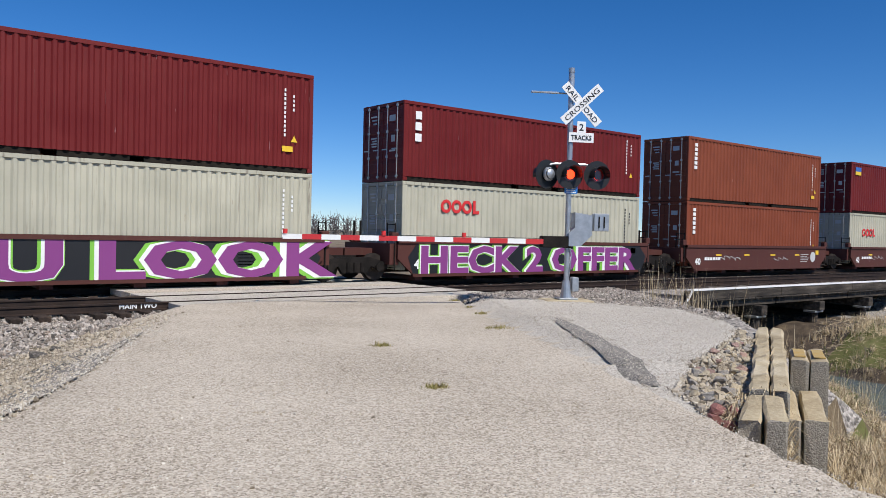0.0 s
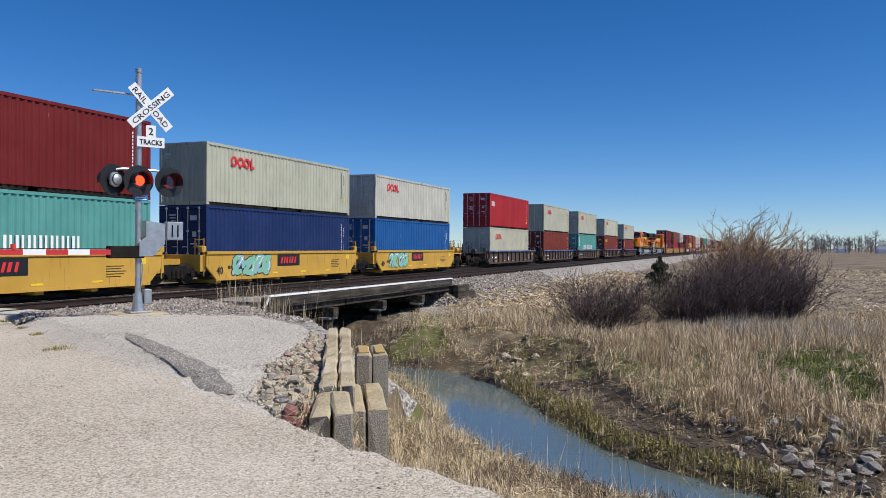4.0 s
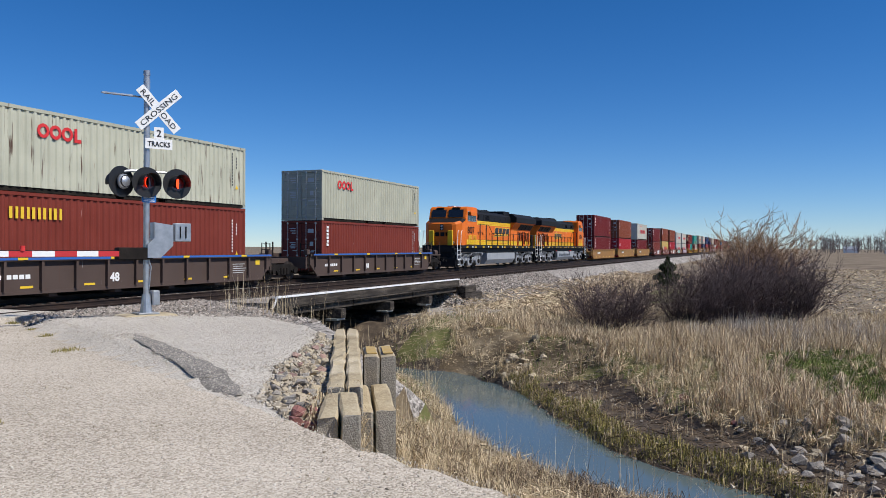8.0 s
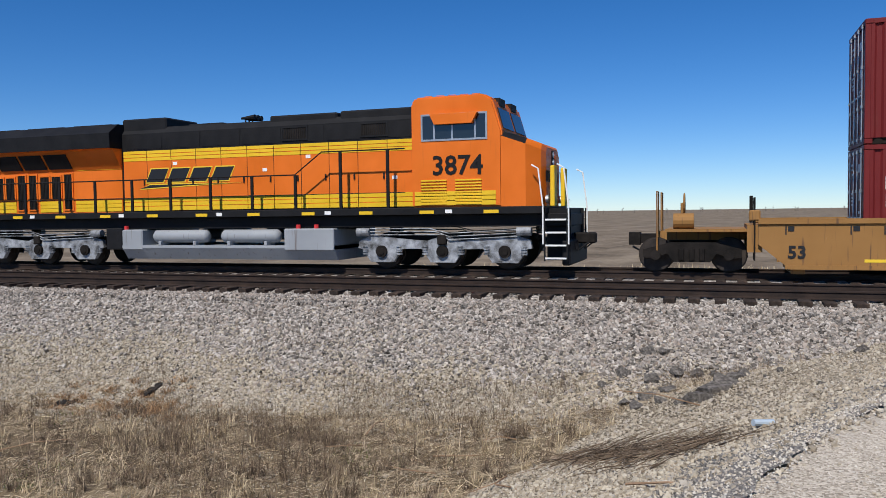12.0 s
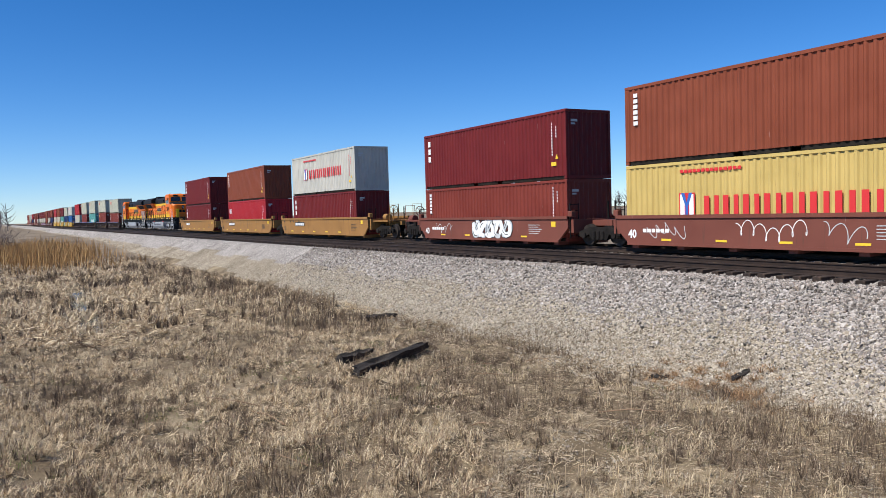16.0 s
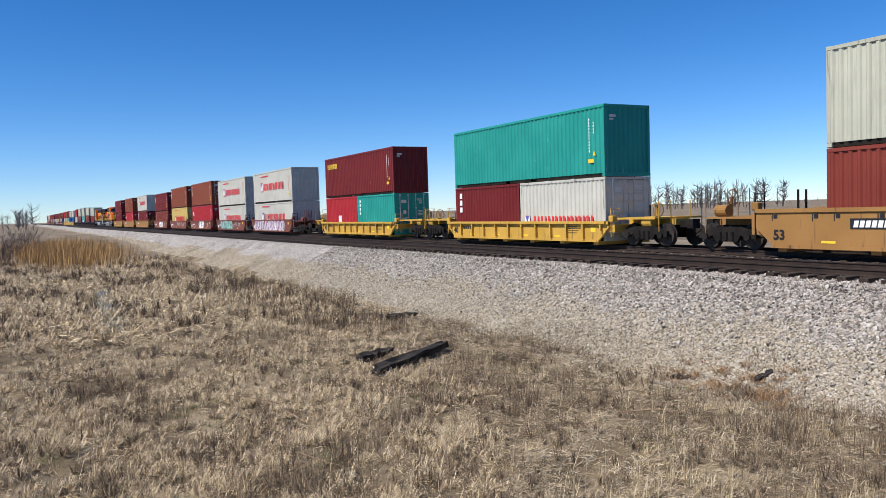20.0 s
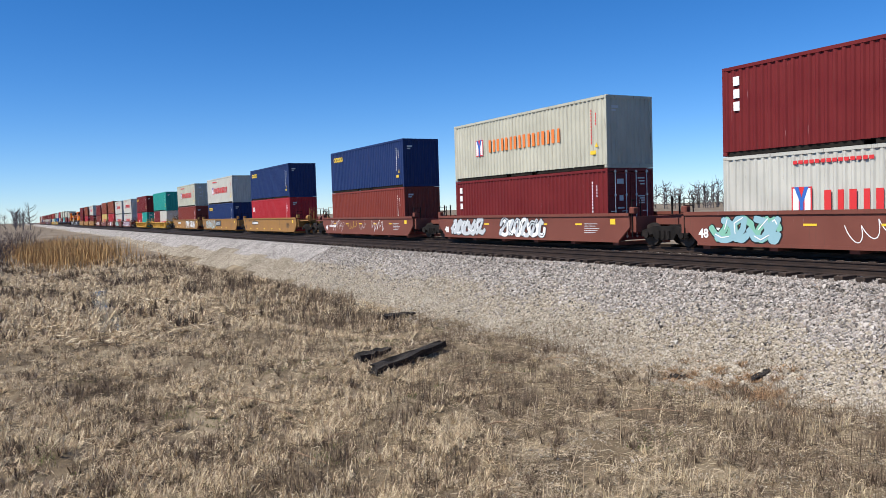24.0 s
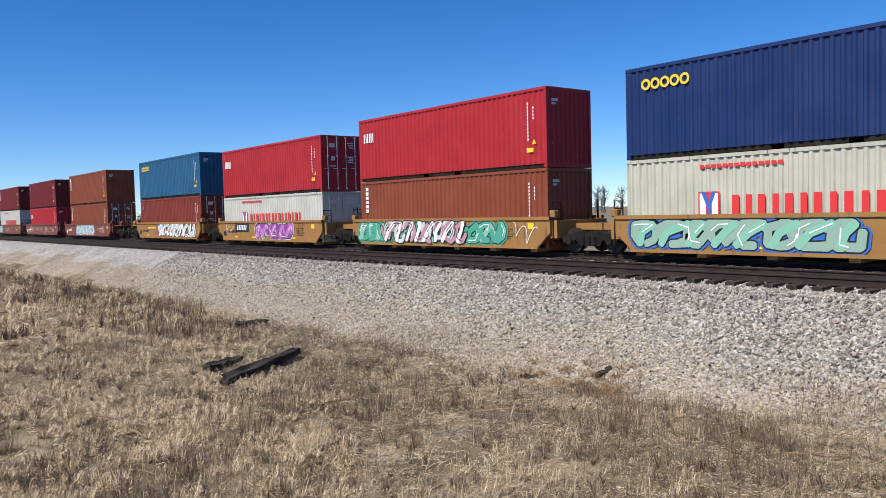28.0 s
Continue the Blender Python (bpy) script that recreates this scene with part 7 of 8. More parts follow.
def tan(x, y):
    return (layers(x, y)[1] < tan_line(x, y) + 0.38 * RNG.normal(0, 1, np.shape(x))) & (x < 4)


def litter(name, pts, length, width, heap, material, label, cat="grass"):
    """Straws that lie crosswise on each other, heaped in places, in one mesh."""
    n = len(pts)
    ln = RNG.uniform(length[0], length[1], n)
    x, y = pts[:, 0], pts[:, 1]
    a = 3.0 * wob(x, y, 0.9, 4) + 2.0 * wob(x, y, 2.7, 17) + RNG.normal(0, 0.75, n)
    e = RNG.normal(0.06, 0.22, n)
    d = np.stack([np.cos(a) * np.cos(e), np.sin(a) * np.cos(e), np.sin(e)], -1)
    pile = heap * np.clip(wob(x, y, 2.4, 8) + 0.7 * wob(x, y, 5.2, 3), 0, None) * RNG.uniform(0.2, 1, n)
    c = pts + np.array([0, 0, 1.0]) * (0.012 + pile + np.abs(np.sin(e)) * ln * 0.5)[:, None]
    r = RNG.normal(0, 1, (n, 3)) + np.array([0, 0, 0.4])
    side = np.cross(d, r)
    side *= (width * RNG.uniform(0.5, 1.4, n) / np.maximum(1e-6, np.linalg.norm(side, axis=1)))[:, None]
    mid = c + np.array([0, 0, 1.0]) * (ln * RNG.uniform(-0.02, 0.10, n))[:, None]
    a0, a1 = c - d * (ln * 0.5)[:, None], c + d * (ln * 0.5)[:, None]
    v = np.stack([a0 - side * 0.7, a0 + side * 0.7, mid - side, mid + side, a1], 1)
    f = np.array([(0, 1, 3), (0, 3, 2), (2, 3, 4)])[None] + (np.arange(n) * 5)[:, None, None]
    ob = new(name, mesh_np(name, v.reshape(-1, 3), f.reshape(-1, 3), [material]))
    return tagged(ob, label, cat, kind="stuff")


def tussocks(name, pts, each, reach, rise, width, material, label):
    """Mops of dead grass: blades spring from a crown and fall over outwards, all in one mesh."""
    n = len(pts)
    k = RNG.uniform(0.55, 1.25, n).repeat(each)
    f = RNG.uniform(0.45, 1.2, n * each) * k
    a = RNG.uniform(0, math.tau, n * each)
    d = np.stack([np.cos(a), np.sin(a), 0 * a], -1)
    up = np.array([0, 0, 1.0])
    c = pts.repeat(each, 0) + d * (RNG.uniform(0, 0.22, n * each) * reach * k)[:, None]
    hgt = rise * f * RNG.uniform(0.5, 1.2, n * each)
    side = np.stack([-np.sin(a + 0.5), np.cos(a + 0.5), RNG.normal(0, 0.4, n * each)], -1) * (width * RNG.uniform(0.6, 1.4, n * each))[:, None]
    mid = c + d * (reach * 0.42 * f)[:, None] + up * hgt[:, None]
    tip = c + d * (reach * f * RNG.uniform(0.75, 1.15, n * each))[:, None] + up * (hgt * RNG.uniform(-0.1, 0.75, n * each) + 0.01)[:, None]
    v = np.stack([c - side, c + side, mid - side, mid + side, tip], 1)
    fc = np.array([(0, 1, 3), (0, 3, 2), (2, 3, 4)])[None] + (np.arange(n * each) * 5)[:, None, None]
    return tagged(new(name, mesh_np(name, v.reshape(-1, 3), fc.reshape(-1, 3), [material])), label, "grass", kind="stuff")


def patchy(x, y, s, seed, level):
    """Uneven growth: thick in some patches, thin in others."""
    return RNG.random(np.shape(x)) < np.clip(0.5 + wob(x, y, s, seed) * 0.9 + wob(x, y, s * 3.1, seed + 5) * 0.6 + level, 0.06, 1)


left = lambda x, y: grassy(x, y) & (x < 3)
hollow = lambda x, y: wob(x, y, 1.5, 61) + 0.7 * wob(x, y, 3.9, 27) > 0.55
slope_side = lambda x, y: y > 2.2 - 0.39 * x + 1.0 * wob(x, y, 0.7, 19) + 0.5 * wob(x, y, 2.3, 29)
over_bridge = lambda x, y: (x > BRIDGE[0] - 0.3) & (x < BRIDGE[1])
stones("ballast_stones", scatter(52000, -42, 23, 11, 16.7, lambda x, y: on_ballast(x, y) & ~tan(x, y), 13), (0.028, 0.052), M_BSTONE, "grey crushed-rock ballast on the track shoulder", "ballast")
stones("slope_stones", scatter(24000, -38, 4, 9, 16, lambda x, y: on_ballast(x, y) & tan(x, y), 11), (0.022, 0.046), M_TSTONE, "tan crushed stone low on the track slope", "gravel")
stones("bed_stones", scatter(9000, -14, 30, 16.5, 19.9, lambda x, y: ~((x > 5.7) & (x < 14.8)) & ~over_bridge(x, y), 16), (0.025, 0.04), M_BSTONE, "grey ballast between the ties", "ballast")
stones("tie_end_stones", scatter(5200, -22, 5.6, 16.15, 16.75, lambda x, y: RNG.random(np.shape(x)) < 0.9, 17) + np.array([0, 0, 0.0]), (0.025, 0.045), M_BSTONE, "ballast heaped against the tie ends", "ballast")
stones("foot_stones", scatter(22000, -30, 3, 7.5, 15, foot, 11), (0.014, 0.036), M_TSTONE, "tan gravel washed out at the foot of the slope", "gravel")
stones("bridge_slope_stones", scatter(9000, 13, 23, 9, 16.5, lambda x, y: on_ballast(x, y) & (x > 14)), (0.03, 0.055), M_BSTONE, "grey ballast spilling beside the bridge", "ballast")
stones("bridge_slope_stones", scatter(8000, 36.5, 60, 9, 16, on_ballast), (0.05, 0.09), M_BSTONE, "grey ballast beyond the bridge", "ballast")
stones("road_pebbles", scatter(40000, -4, 16, 1.2, 16, lambda x, y: (tops(x, y) == 2) & (road_pq(x, y)[0] < 4.0), 5), (0.004, 0.010), M_PEBBLE, "crushed limestone chips on the road", "gravel")
stones("strip_pebbles", scatter(5200, -2, 12, 3, 13, lambda x, y: near_line(x, y, [(10.35, 9.75), (9.25, 8.1), (8.35, 6.75), (7.5, 5.45)], 0.30) | near_line(x, y, [(4.0, 12.4), (2.2, 9.5), (0.95, 7.45), (0.15, 5.7), (-0.8, 3.7)], 0.42)) + np.array([0, 0, 0.015]), (0.006, 0.014), M_PEBBLE, "pale chips strewn over the old asphalt", "gravel")
stones("washed_gravel", scatter(9000, -10, 2.4, 4, 11, lambda x, y: left(x, y) & slope_side(x, y) & patchy(x, y, 0.8, 81, 0.1), 8), (0.008, 0.022), M_TSTONE, "tan gravel washed in among the dun grass", "gravel")
stones("road_stones", scatter(1500, -4, 16, 1.2, 16, lambda x, y: (tops(x, y) == 2) & (wob(x, y, 0.6, 3) > -0.2), 6), (0.009, 0.018), M_TSTONE, "larger stones loose on the road", "gravel")
stones("mound_pebbles", scatter(16000, 6, 17, 5, 15, lambda x, y: (tops(x, y) == 3) & (road_pq(x, y)[0] < beam_line(road_pq(x, y)[1]) - 0.2)), (0.006, 0.013), M_PEBBLE, "white gravel on the mound", "gravel")
stones("shoulder_stones", scatter(26000, -6, 7, 1.5, 15.5, lambda x, y: (road_pq(x, y)[0] < -2.2 - 0.6 * RNG.random(np.shape(x))) & (tops(x, y) == 2), 8), (0.010, 0.032), M_TSTONE, "loose stones along the road shoulder", "gravel")
stones("asphalt_crumbs", scatter(12000, -5, 7, 2.5, 15, lambda x, y: near_line(x, y, [(3.2, 12.6), (1.9, 9.6), (1.2, 8.5), (0.5, 7.3), (-0.2, 5.5), (-1.6, 3.0)], 0.5), 8), (0.006, 0.017), M_CRUMB, "dark asphalt crumbs along the road shoulder", "gravel")
stones("field_clods", scatter(9000, 30, 80, -25, 8, lambda x, y: (x > 32) & (y < 6 - (x - 30) * 0.1)), (0.03, 0.08), M_TSTONE, "clods and stubble on the field", "stubble")
rq = RNG.uniform(7.2, 12.2, 2600)
rp = np.interp(rq, [7.2, 8.3, 9.3, 11.3, 12.2], [3.95, 4.1, 4.8, 6.6, 7.2])
rp = rp + (beam_line(rq) - rp) * RNG.random(2600)
rx, ry = rp * ROAD_N[0] + rq * ROAD_U[0], rp * ROAD_N[1] + rq * ROAD_U[1]
stones("small_rubble", np.stack([rx, ry, height(rx, ry)], -1), (0.02, 0.05), M_TSTONE, "small broken limestone among the rubble", "gravel")
riprap = lambda x, y: (to_creek(x, y)[1] > 0) & (np.hypot((x - 17.4) / 2.6, (y + 1.2) / 1.6) < 1 + 0.3 * wob(x, y, 1.1, 6)) & (to_creek(x, y)[0] > 1.4)
stones("mud_stones", scatter(500, 14, 24, -3, 6, lambda x, y: (to_creek(x, y)[1] > 0) & (to_creek(x, y)[0] > 1.2) & (to_creek(x, y)[0] < 4.2)), (0.02, 0.06), M_TSTONE, "stones in the creek mud", "gravel")


right = lambda x, y: grassy(x, y) & (x > 3)
mudflat = lambda x, y: (to_creek(x, y)[1] > 0) & (to_creek(x, y)[0] < 3.6) & (x > 14.8) & (x < 23) & (wob(x, y, 0.8, 4) > -0.7)
lawn = lambda x, y: np.hypot((x - 22.6) / 2.9, (y + 1.5) / 1.6) < 1 + 0.35 * wob(x, y, 0.9, 2)
weedy = lambda x, y: wob(x, y, 0.55, 21) + 0.6 * wob(x, y, 1.9, 9)
# the ditch side is straw, the slope side dun; weeds stand between
litter("thatch", scatter(52000, -36, 2.5, -3, 13.8, lambda x, y: left(x, y) & ~slope_side(x, y) & patchy(x, y, 0.95, 44, 0.0) & ~hollow(x, y), 8), (0.07, 0.25), 0.0036, 0.14, M_STRAW, "flattened crisscross mat of dry straw-coloured grass")
litter("dun_thatch", scatter(52000, -30, 2.5, 0, 13.8, lambda x, y: left(x, y) & slope_side(x, y) & patchy(x, y, 1.1, 12, 0.3), 8), (0.05, 0.19), 0.0030, 0.07, M_DUN, "short matted dun grass at the foot of the slope")
litter("straw_scraps", scatter(7000, -30, 2.5, 0, 13.8, lambda x, y: left(x, y) & slope_side(x, y) & patchy(x, y, 1.5, 22, 0.0), 8), (0.10, 0.30), 0.0032, 0.08, M_STRAW, "pale straws strewn over the dun grass")
tussocks("tussock_grass", scatter(3300, -34, 1.5, -3, 12, lambda x, y: left(x, y) & ~slope_side(x, y) & patchy(x, y, 0.95, 44, 0.0) & ~hollow(x, y), 8), 40, 0.21, 0.15, 0.0033, M_STRAW, "drooping tussocks of dead straw-coloured grass in the ditch")
litter("hollow_litter", scatter(16000, -30, 2.5, -2, 13, lambda x, y: left(x, y) & hollow(x, y), 8), (0.06, 0.22), 0.0030, 0.03, M_DUN, "brown plant litter in the hollows between the tussocks")
tussocks("dark_tussocks", scatter(1500, -34, 1.5, -3, 12, lambda x, y: left(x, y) & (hollow(x, y) | (RNG.random(np.shape(x)) < 0.12)), 9), 26, 0.17, 0.19, 0.0030, M_STALK, "brown dead clumps between the straw tussocks")
tussocks("slope_tussocks", scatter(500, -26, 2, 2, 13.4, lambda x, y: left(x, y) & slope_side(x, y) & patchy(x, y, 1.2, 64, -0.1), 8), 28, 0.16, 0.10, 0.0030, M_DUN, "low dun tussocks at the foot of the slope")
russet = RNG.normal(0, 1, (70, 2)) * (0.95, 0.38) + (-10.6, 12.15)
tussocks("russet_grass", np.stack([russet[:, 0], russet[:, 1], height(russet[:, 0], russet[:, 1])], -1), 40, 0.22, 0.12, 0.0034, M_RUSSET, "russet patch of matted dead grass against the gravel")
litter("thin_thatch", scatter(16000, -24, 3, 7, 15, lambda x, y: foot(x, y) & patchy(x, y, 0.7, 31, 0.0), 9), (0.06, 0.22), 0.0030, 0.02, M_DUN, "thin dry grass lying over the tan gravel")
blades("dry_grass", tufts(scatter(1200, -34, 2, -3, 13.5, lambda x, y: left(x, y) & patchy(x, y, 0.7, 40, -0.15), 9), 22, 0.06), (0.10, 0.34), 0.0040, 1.0, M_STRAW2, "clumped dry grass tufts in the ditch")
blades("dead_weeds", scatter(15000, -26, 2, 0, 13.4, lambda x, y: left(x, y) & (weedy(x, y) > 0.15 - 0.5 * RNG.random(np.shape(x))), 9), (0.14, 0.50), 0.0024, 0.38, M_STALK, "standing brown dead weed stalks")
litter("fallen_weeds", scatter(22000, -26, 2, 0, 13.4, lambda x, y: left(x, y) & (weedy(x, y) > -0.1), 8), (0.12, 0.42), 0.0028, 0.16, M_STALK, "fallen brown weed stalks")
blades("weed_clumps", tufts(scatter(260, -40, -3, 1, 12.5, lambda x, y: left(x, y) & (weedy(x, y) > 0.3), 16), 30, 0.16), (0.2, 0.5), 0.0036, 0.6, M_STALK, "dark brown clumps of dead weeds")
blades("pale_stalks", scatter(520, -14, 2, 0, 11, lambda x, y: left(x, y), 6), (0.4, 0.85), 0.003, 0.7, M_STRAW, "single tall pale stalks")
blades("green_grass", scatter(4500, -22, 2, 0, 12, lambda x, y: left(x, y) & (wob(x, y, 0.9, 33) > 0.55), 9), (0.04, 0.10), 0.005, 0.8, M_GRASS, "first green grass among the straw")
litter("thatch", scatter(40000, -75, -26, -6, 12, lambda x, y: left(x, y) & patchy(x, y, 0.5, 3, 0.2), 30), (0.14, 0.42), 0.012, 0.16, M_STRAW, "flattened dry grass along the far ditch")
blades("dry_grass", scatter(7000, -80, -24, -6, 12, lambda x, y: left(x, y) & patchy(x, y, 0.2, 3, -0.2)), (0.2, 0.45), 0.014, 0.9, M_STRAW2, "dry grass along the far ditch")
tussocks("ditch_tussocks", scatter(1500, -75, -28, -6, 11.5, lambda x, y: left(x, y) & patchy(x, y, 0.5, 74, 0.1), 34), 26, 0.34, 0.26, 0.011, M_STRAW, "drooping straw tussocks along the far ditch")
tussocks("ditch_weeds", scatter(520, -75, -26, -4, 11.5, lambda x, y: left(x, y) & (wob(x, y, 0.45, 21) + 0.4 * wob(x, y, 1.3, 9) > 0.1)), 24, 0.26, 0.40, 0.009, M_STALK, "brown dead weed clumps along the far ditch")
blades("slope_weeds", scatter(9000, -22, 3, 8.5, 14.8, lambda x, y: foot(x, y) & (wob(x, y, 0.8, 13) > 0.1), 9), (0.10, 0.34), 0.0022, 0.6, M_STALK, "thin dead weeds at the foot of the ballast")
blades("slope_weeds", tufts(scatter(330, -62, -22, 7.2, 12.5, lambda x, y: (foot(x, y) | left(x, y)) & (np.abs(y - 9.8 - 1.1 * wob(x, y, 0.3, 5)) < 1.7), 34), 26, 0.3), (0.25, 0.62), 0.007, 0.35, M_STALK, "grey-brown dead weeds along the foot of the slope")
blades("cattails", scatter(9000, -112, -62, -6.0, 11.0, lambda x, y: RNG.random(np.shape(x)) < np.exp(-((x + 86) / 13) ** 2 - ((y - 4.2) / 3.0) ** 2) * (0.7 + 0.5 * wob(x, y, 0.3, 3))), (0.7, 1.9), 0.02, 0.22, M_REED, "tawny stand of dead cattails in the ditch")
# creek banks
litter("thatch", scatter(50000, 4.5, 40, -8, 14, lambda x, y: right(x, y) & (to_creek(x, y)[0] > 1.3) & ~mudflat(x, y) & ~(lawn(x, y) & (RNG.random(np.shape(x)) < 0.75)), 15), (0.12, 0.42), 0.0058, 0.20, M_STRAW2, "flattened straw on the creek banks")
blades("dry_grass", tufts(scatter(2100, 13, 42, -8, 14, lambda x, y: right(x, y) & (to_creek(x, y)[0] > 1.2) & ~mudflat(x, y) & ~lawn(x, y) & patchy(x, y, 0.45, 6, 0.0), 20), 26, 0.12), (0.16, 0.50), 0.0075, 1.0, M_STRAW2, "long dry grass on the creek banks")
litter("thatch", scatter(40000, 4.5, 18, -6, 11, lambda x, y: right(x, y) & (to_creek(x, y)[1] < 0) & (to_creek(x, y)[0] > 0.95) & patchy(x, y, 0.9, 14, 0.25), 9), (0.08, 0.28), 0.0034, 0.16, M_STRAW2, "matted straw on the near creek bank")
litter("fallen_weeds", scatter(9000, 4.5, 18, -6, 11, lambda x, y: right(x, y) & (to_creek(x, y)[1] < 0) & (wob(x, y, 0.9, 5) > 0.0), 9), (0.2, 0.5), 0.004, 0.2, M_STALK, "fallen weed stalks on the near creek bank")
blades("dry_grass", tufts(scatter(900, 4.5, 17, -6, 10, lambda x, y: right(x, y) & (to_creek(x, y)[1] < 0) & (to_creek(x, y)[0] > 1.0)), 26, 0.09), (0.14, 0.42), 0.0034, 0.8, M_STRAW2, "clumps of dry grass on the near creek bank")
blades("tall_stalks", scatter(420, 6, 16, -4, 8, lambda x, y: right(x, y) & (to_creek(x, y)[1] < 0) & (to_creek(x, y)[0] > 0.8) & (to_creek(x, y)[0] < 3.5)), (0.5, 1.1), 0.0042, 0.45, M_STRAW, "thin pale stalks on the near creek bank")
blades("bridge_stalks", tufts(scatter(70, 15.5, 22.5, 8.5, 13.2, lambda x, y: road_pq(x, y)[0] > 8.6), 9, 0.25), (0.5, 1.25), 0.0048, 0.4, M_STRAW2, "dead stalks standing before the bridge")
blades("pale_weeds", tufts(scatter(95, 26.5, 31.5, -4.5, 2.5, lambda x, y: right(x, y) & (wob(x, y, 0.8, 8) > -0.3)), 36, 0.22), (0.4, 1.0), 0.0042, 0.5, M_PALE, "pale grey standing weeds before the bushes")
tussocks("bank_tussocks", scatter(900, 17, 36, -7, 11, lambda x, y: right(x, y) & (to_creek(x, y)[1] > 0) & (to_creek(x, y)[0] > 3.6) & ~mudflat(x, y) & ~(lawn(x, y) & (RNG.random(np.shape(x)) < 0.8)) & patchy(x, y, 0.6, 36, 0.1), 26), 34, 0.34, 0.34, 0.0066, M_STRAW, "pale straw tussocks leaning over the far creek bank")
tussocks("road_bank_grass", scatter(520, 3, 11, -5, 6, lambda x, y: (np.abs(road_pq(x, y)[0] - 4.75) < 0.85) & (road_pq(x, y)[1] < 7.6) & (road_pq(x, y)[0] > 4.15 - 0.15 * wob(x, y, 1.9, 3))), 34, 0.22, 0.17, 0.0032, M_STRAW2, "dry grass tussocks on the steep bank below the road")
tussocks("beam_side_grass", scatter(260, 7, 16, 2.5, 8, lambda x, y: (road_pq(x, y)[0] > beam_line(road_pq(x, y)[1]) + 0.45) & (road_pq(x, y)[0] < beam_line(road_pq(x, y)[1]) + 2.4) & (road_pq(x, y)[1] > 6.0) & (road_pq(x, y)[1] < 13.2)), 36, 0.26, 0.24, 0.0036, M_STRAW2, "dry grass and weeds below the old concrete beams")
tussocks("near_bank_weeds", scatter(420, 5, 15, -5, 8, lambda x, y: right(x, y) & (to_creek(x, y)[1] < 0) & (to_creek(x, y)[0] > 1.3)), 30, 0.26, 0.24, 0.0034, M_STALK, "brown weed clumps on the near creek bank")
blades("bank_grass", tufts(scatter(620, 18, 34, -6, 10, lambda x, y: right(x, y) & (to_creek(x, y)[0] > 3.8) & ~mudflat(x, y) & ~lawn(x, y) & patchy(x, y, 0.5, 16, -0.1)), 48, 0.17), (0.35, 0.80), 0.0060, 0.62, M_STRAW, "tall straw-coloured tussock grass on the far bank")
blades("green_grass", scatter(8000, 19, 29, -5, 1.5, lambda x, y: lawn(x, y) & patchy(x, y, 1.1, 7, 0.2)), (0.05, 0.17), 0.010, 0.7, M_LAWN, "patch of fresh green grass on the bank")
blades("green_grass", scatter(16000, 14, 34, -7, 13, lambda x, y: right(x, y) & (wob(x, y, 0.45, 11) > 0.0) & (to_creek(x, y)[0] > 1.2) & ~mudflat(x, y), 20), (0.06, 0.22), 0.009, 0.9, M_GRASS, "green grass coming through the straw")
blades("sedge", scatter(6000, 14.5, 24, -1, 9, lambda x, y: (to_creek(x, y)[1] > 0) & (to_creek(x, y)[0] > 1.4) & (to_creek(x, y)[0] < 2.3 + 0.5 * wob(x, y, 0.7, 3))), (0.08, 0.26), 0.009, 1.1, M_SEDGE, "olive grass along the water's edge")
litter("wrack", scatter(3500, 14, 24, -3, 8, mudflat), (0.1, 0.5), 0.007, 0.10, M_STALK, "brown plant litter on the mud")
blades("mud_tufts", tufts(scatter(60, 14, 23, -3, 7, mudflat), 30, 0.10), (0.1, 0.35), 0.006, 0.8, M_STRAW2, "tufts on the mud")
litter("dry_grass", scatter(14000, 36, 90, 7, 14.5, lambda x, y: grassy(x, y) | (layers(x, y)[1] < -1.0)), (0.3, 0.7), 0.022, 0.15, M_STRAW, "dry grass on the bank beyond the bridge")
litter("stubble", scatter(22000, 32, 120, -60, 2, lambda x, y: y < 6 - (x - 30) * 0.1), (0.15, 0.5), 0.03, 0.03, M_STRAW2, "corn stubble in the field", "stubble")
blades("dry_grass", scatter(5000, -16, 12, 25.5, 40, lambda x, y: ~((x > 5) & (x < 18))), (0.25, 0.5), 0.02, 0.5, M_STRAW2, "dry grass beyond the tracks")


def sticks(name, lines, material, parent=None, n=3):
    """Tapering twigs: each line is (points, thickness at the foot)."""
    vs, fs = [], []
    for pts, r in lines:
        k = len(pts)
        for i, p in enumerate(pts):
            d = (pts[min(i + 1, k - 1)] - pts[max(i - 1, 0)]).normalized()
            u = d.orthogonal().normalized()
            w = d.cross(u)
            rr = r * (1 - 0.8 * i / (k - 1))
            o = len(vs)
            for j in range(n):
                a = j * math.tau / n
                vs.append(p + (u * math.cos(a) + w * math.sin(a)) * rr)
            if i:
                for j in range(n):
                    fs.append((o - n + j, o - n + (j + 1) % n, o + (j + 1) % n, o + j))
    me = mesh_np(name, np.array([tuple(v) for v in vs]), np.array(fs), [material])
    ob = new(name, me)
    ob.parent = parent
    return ob


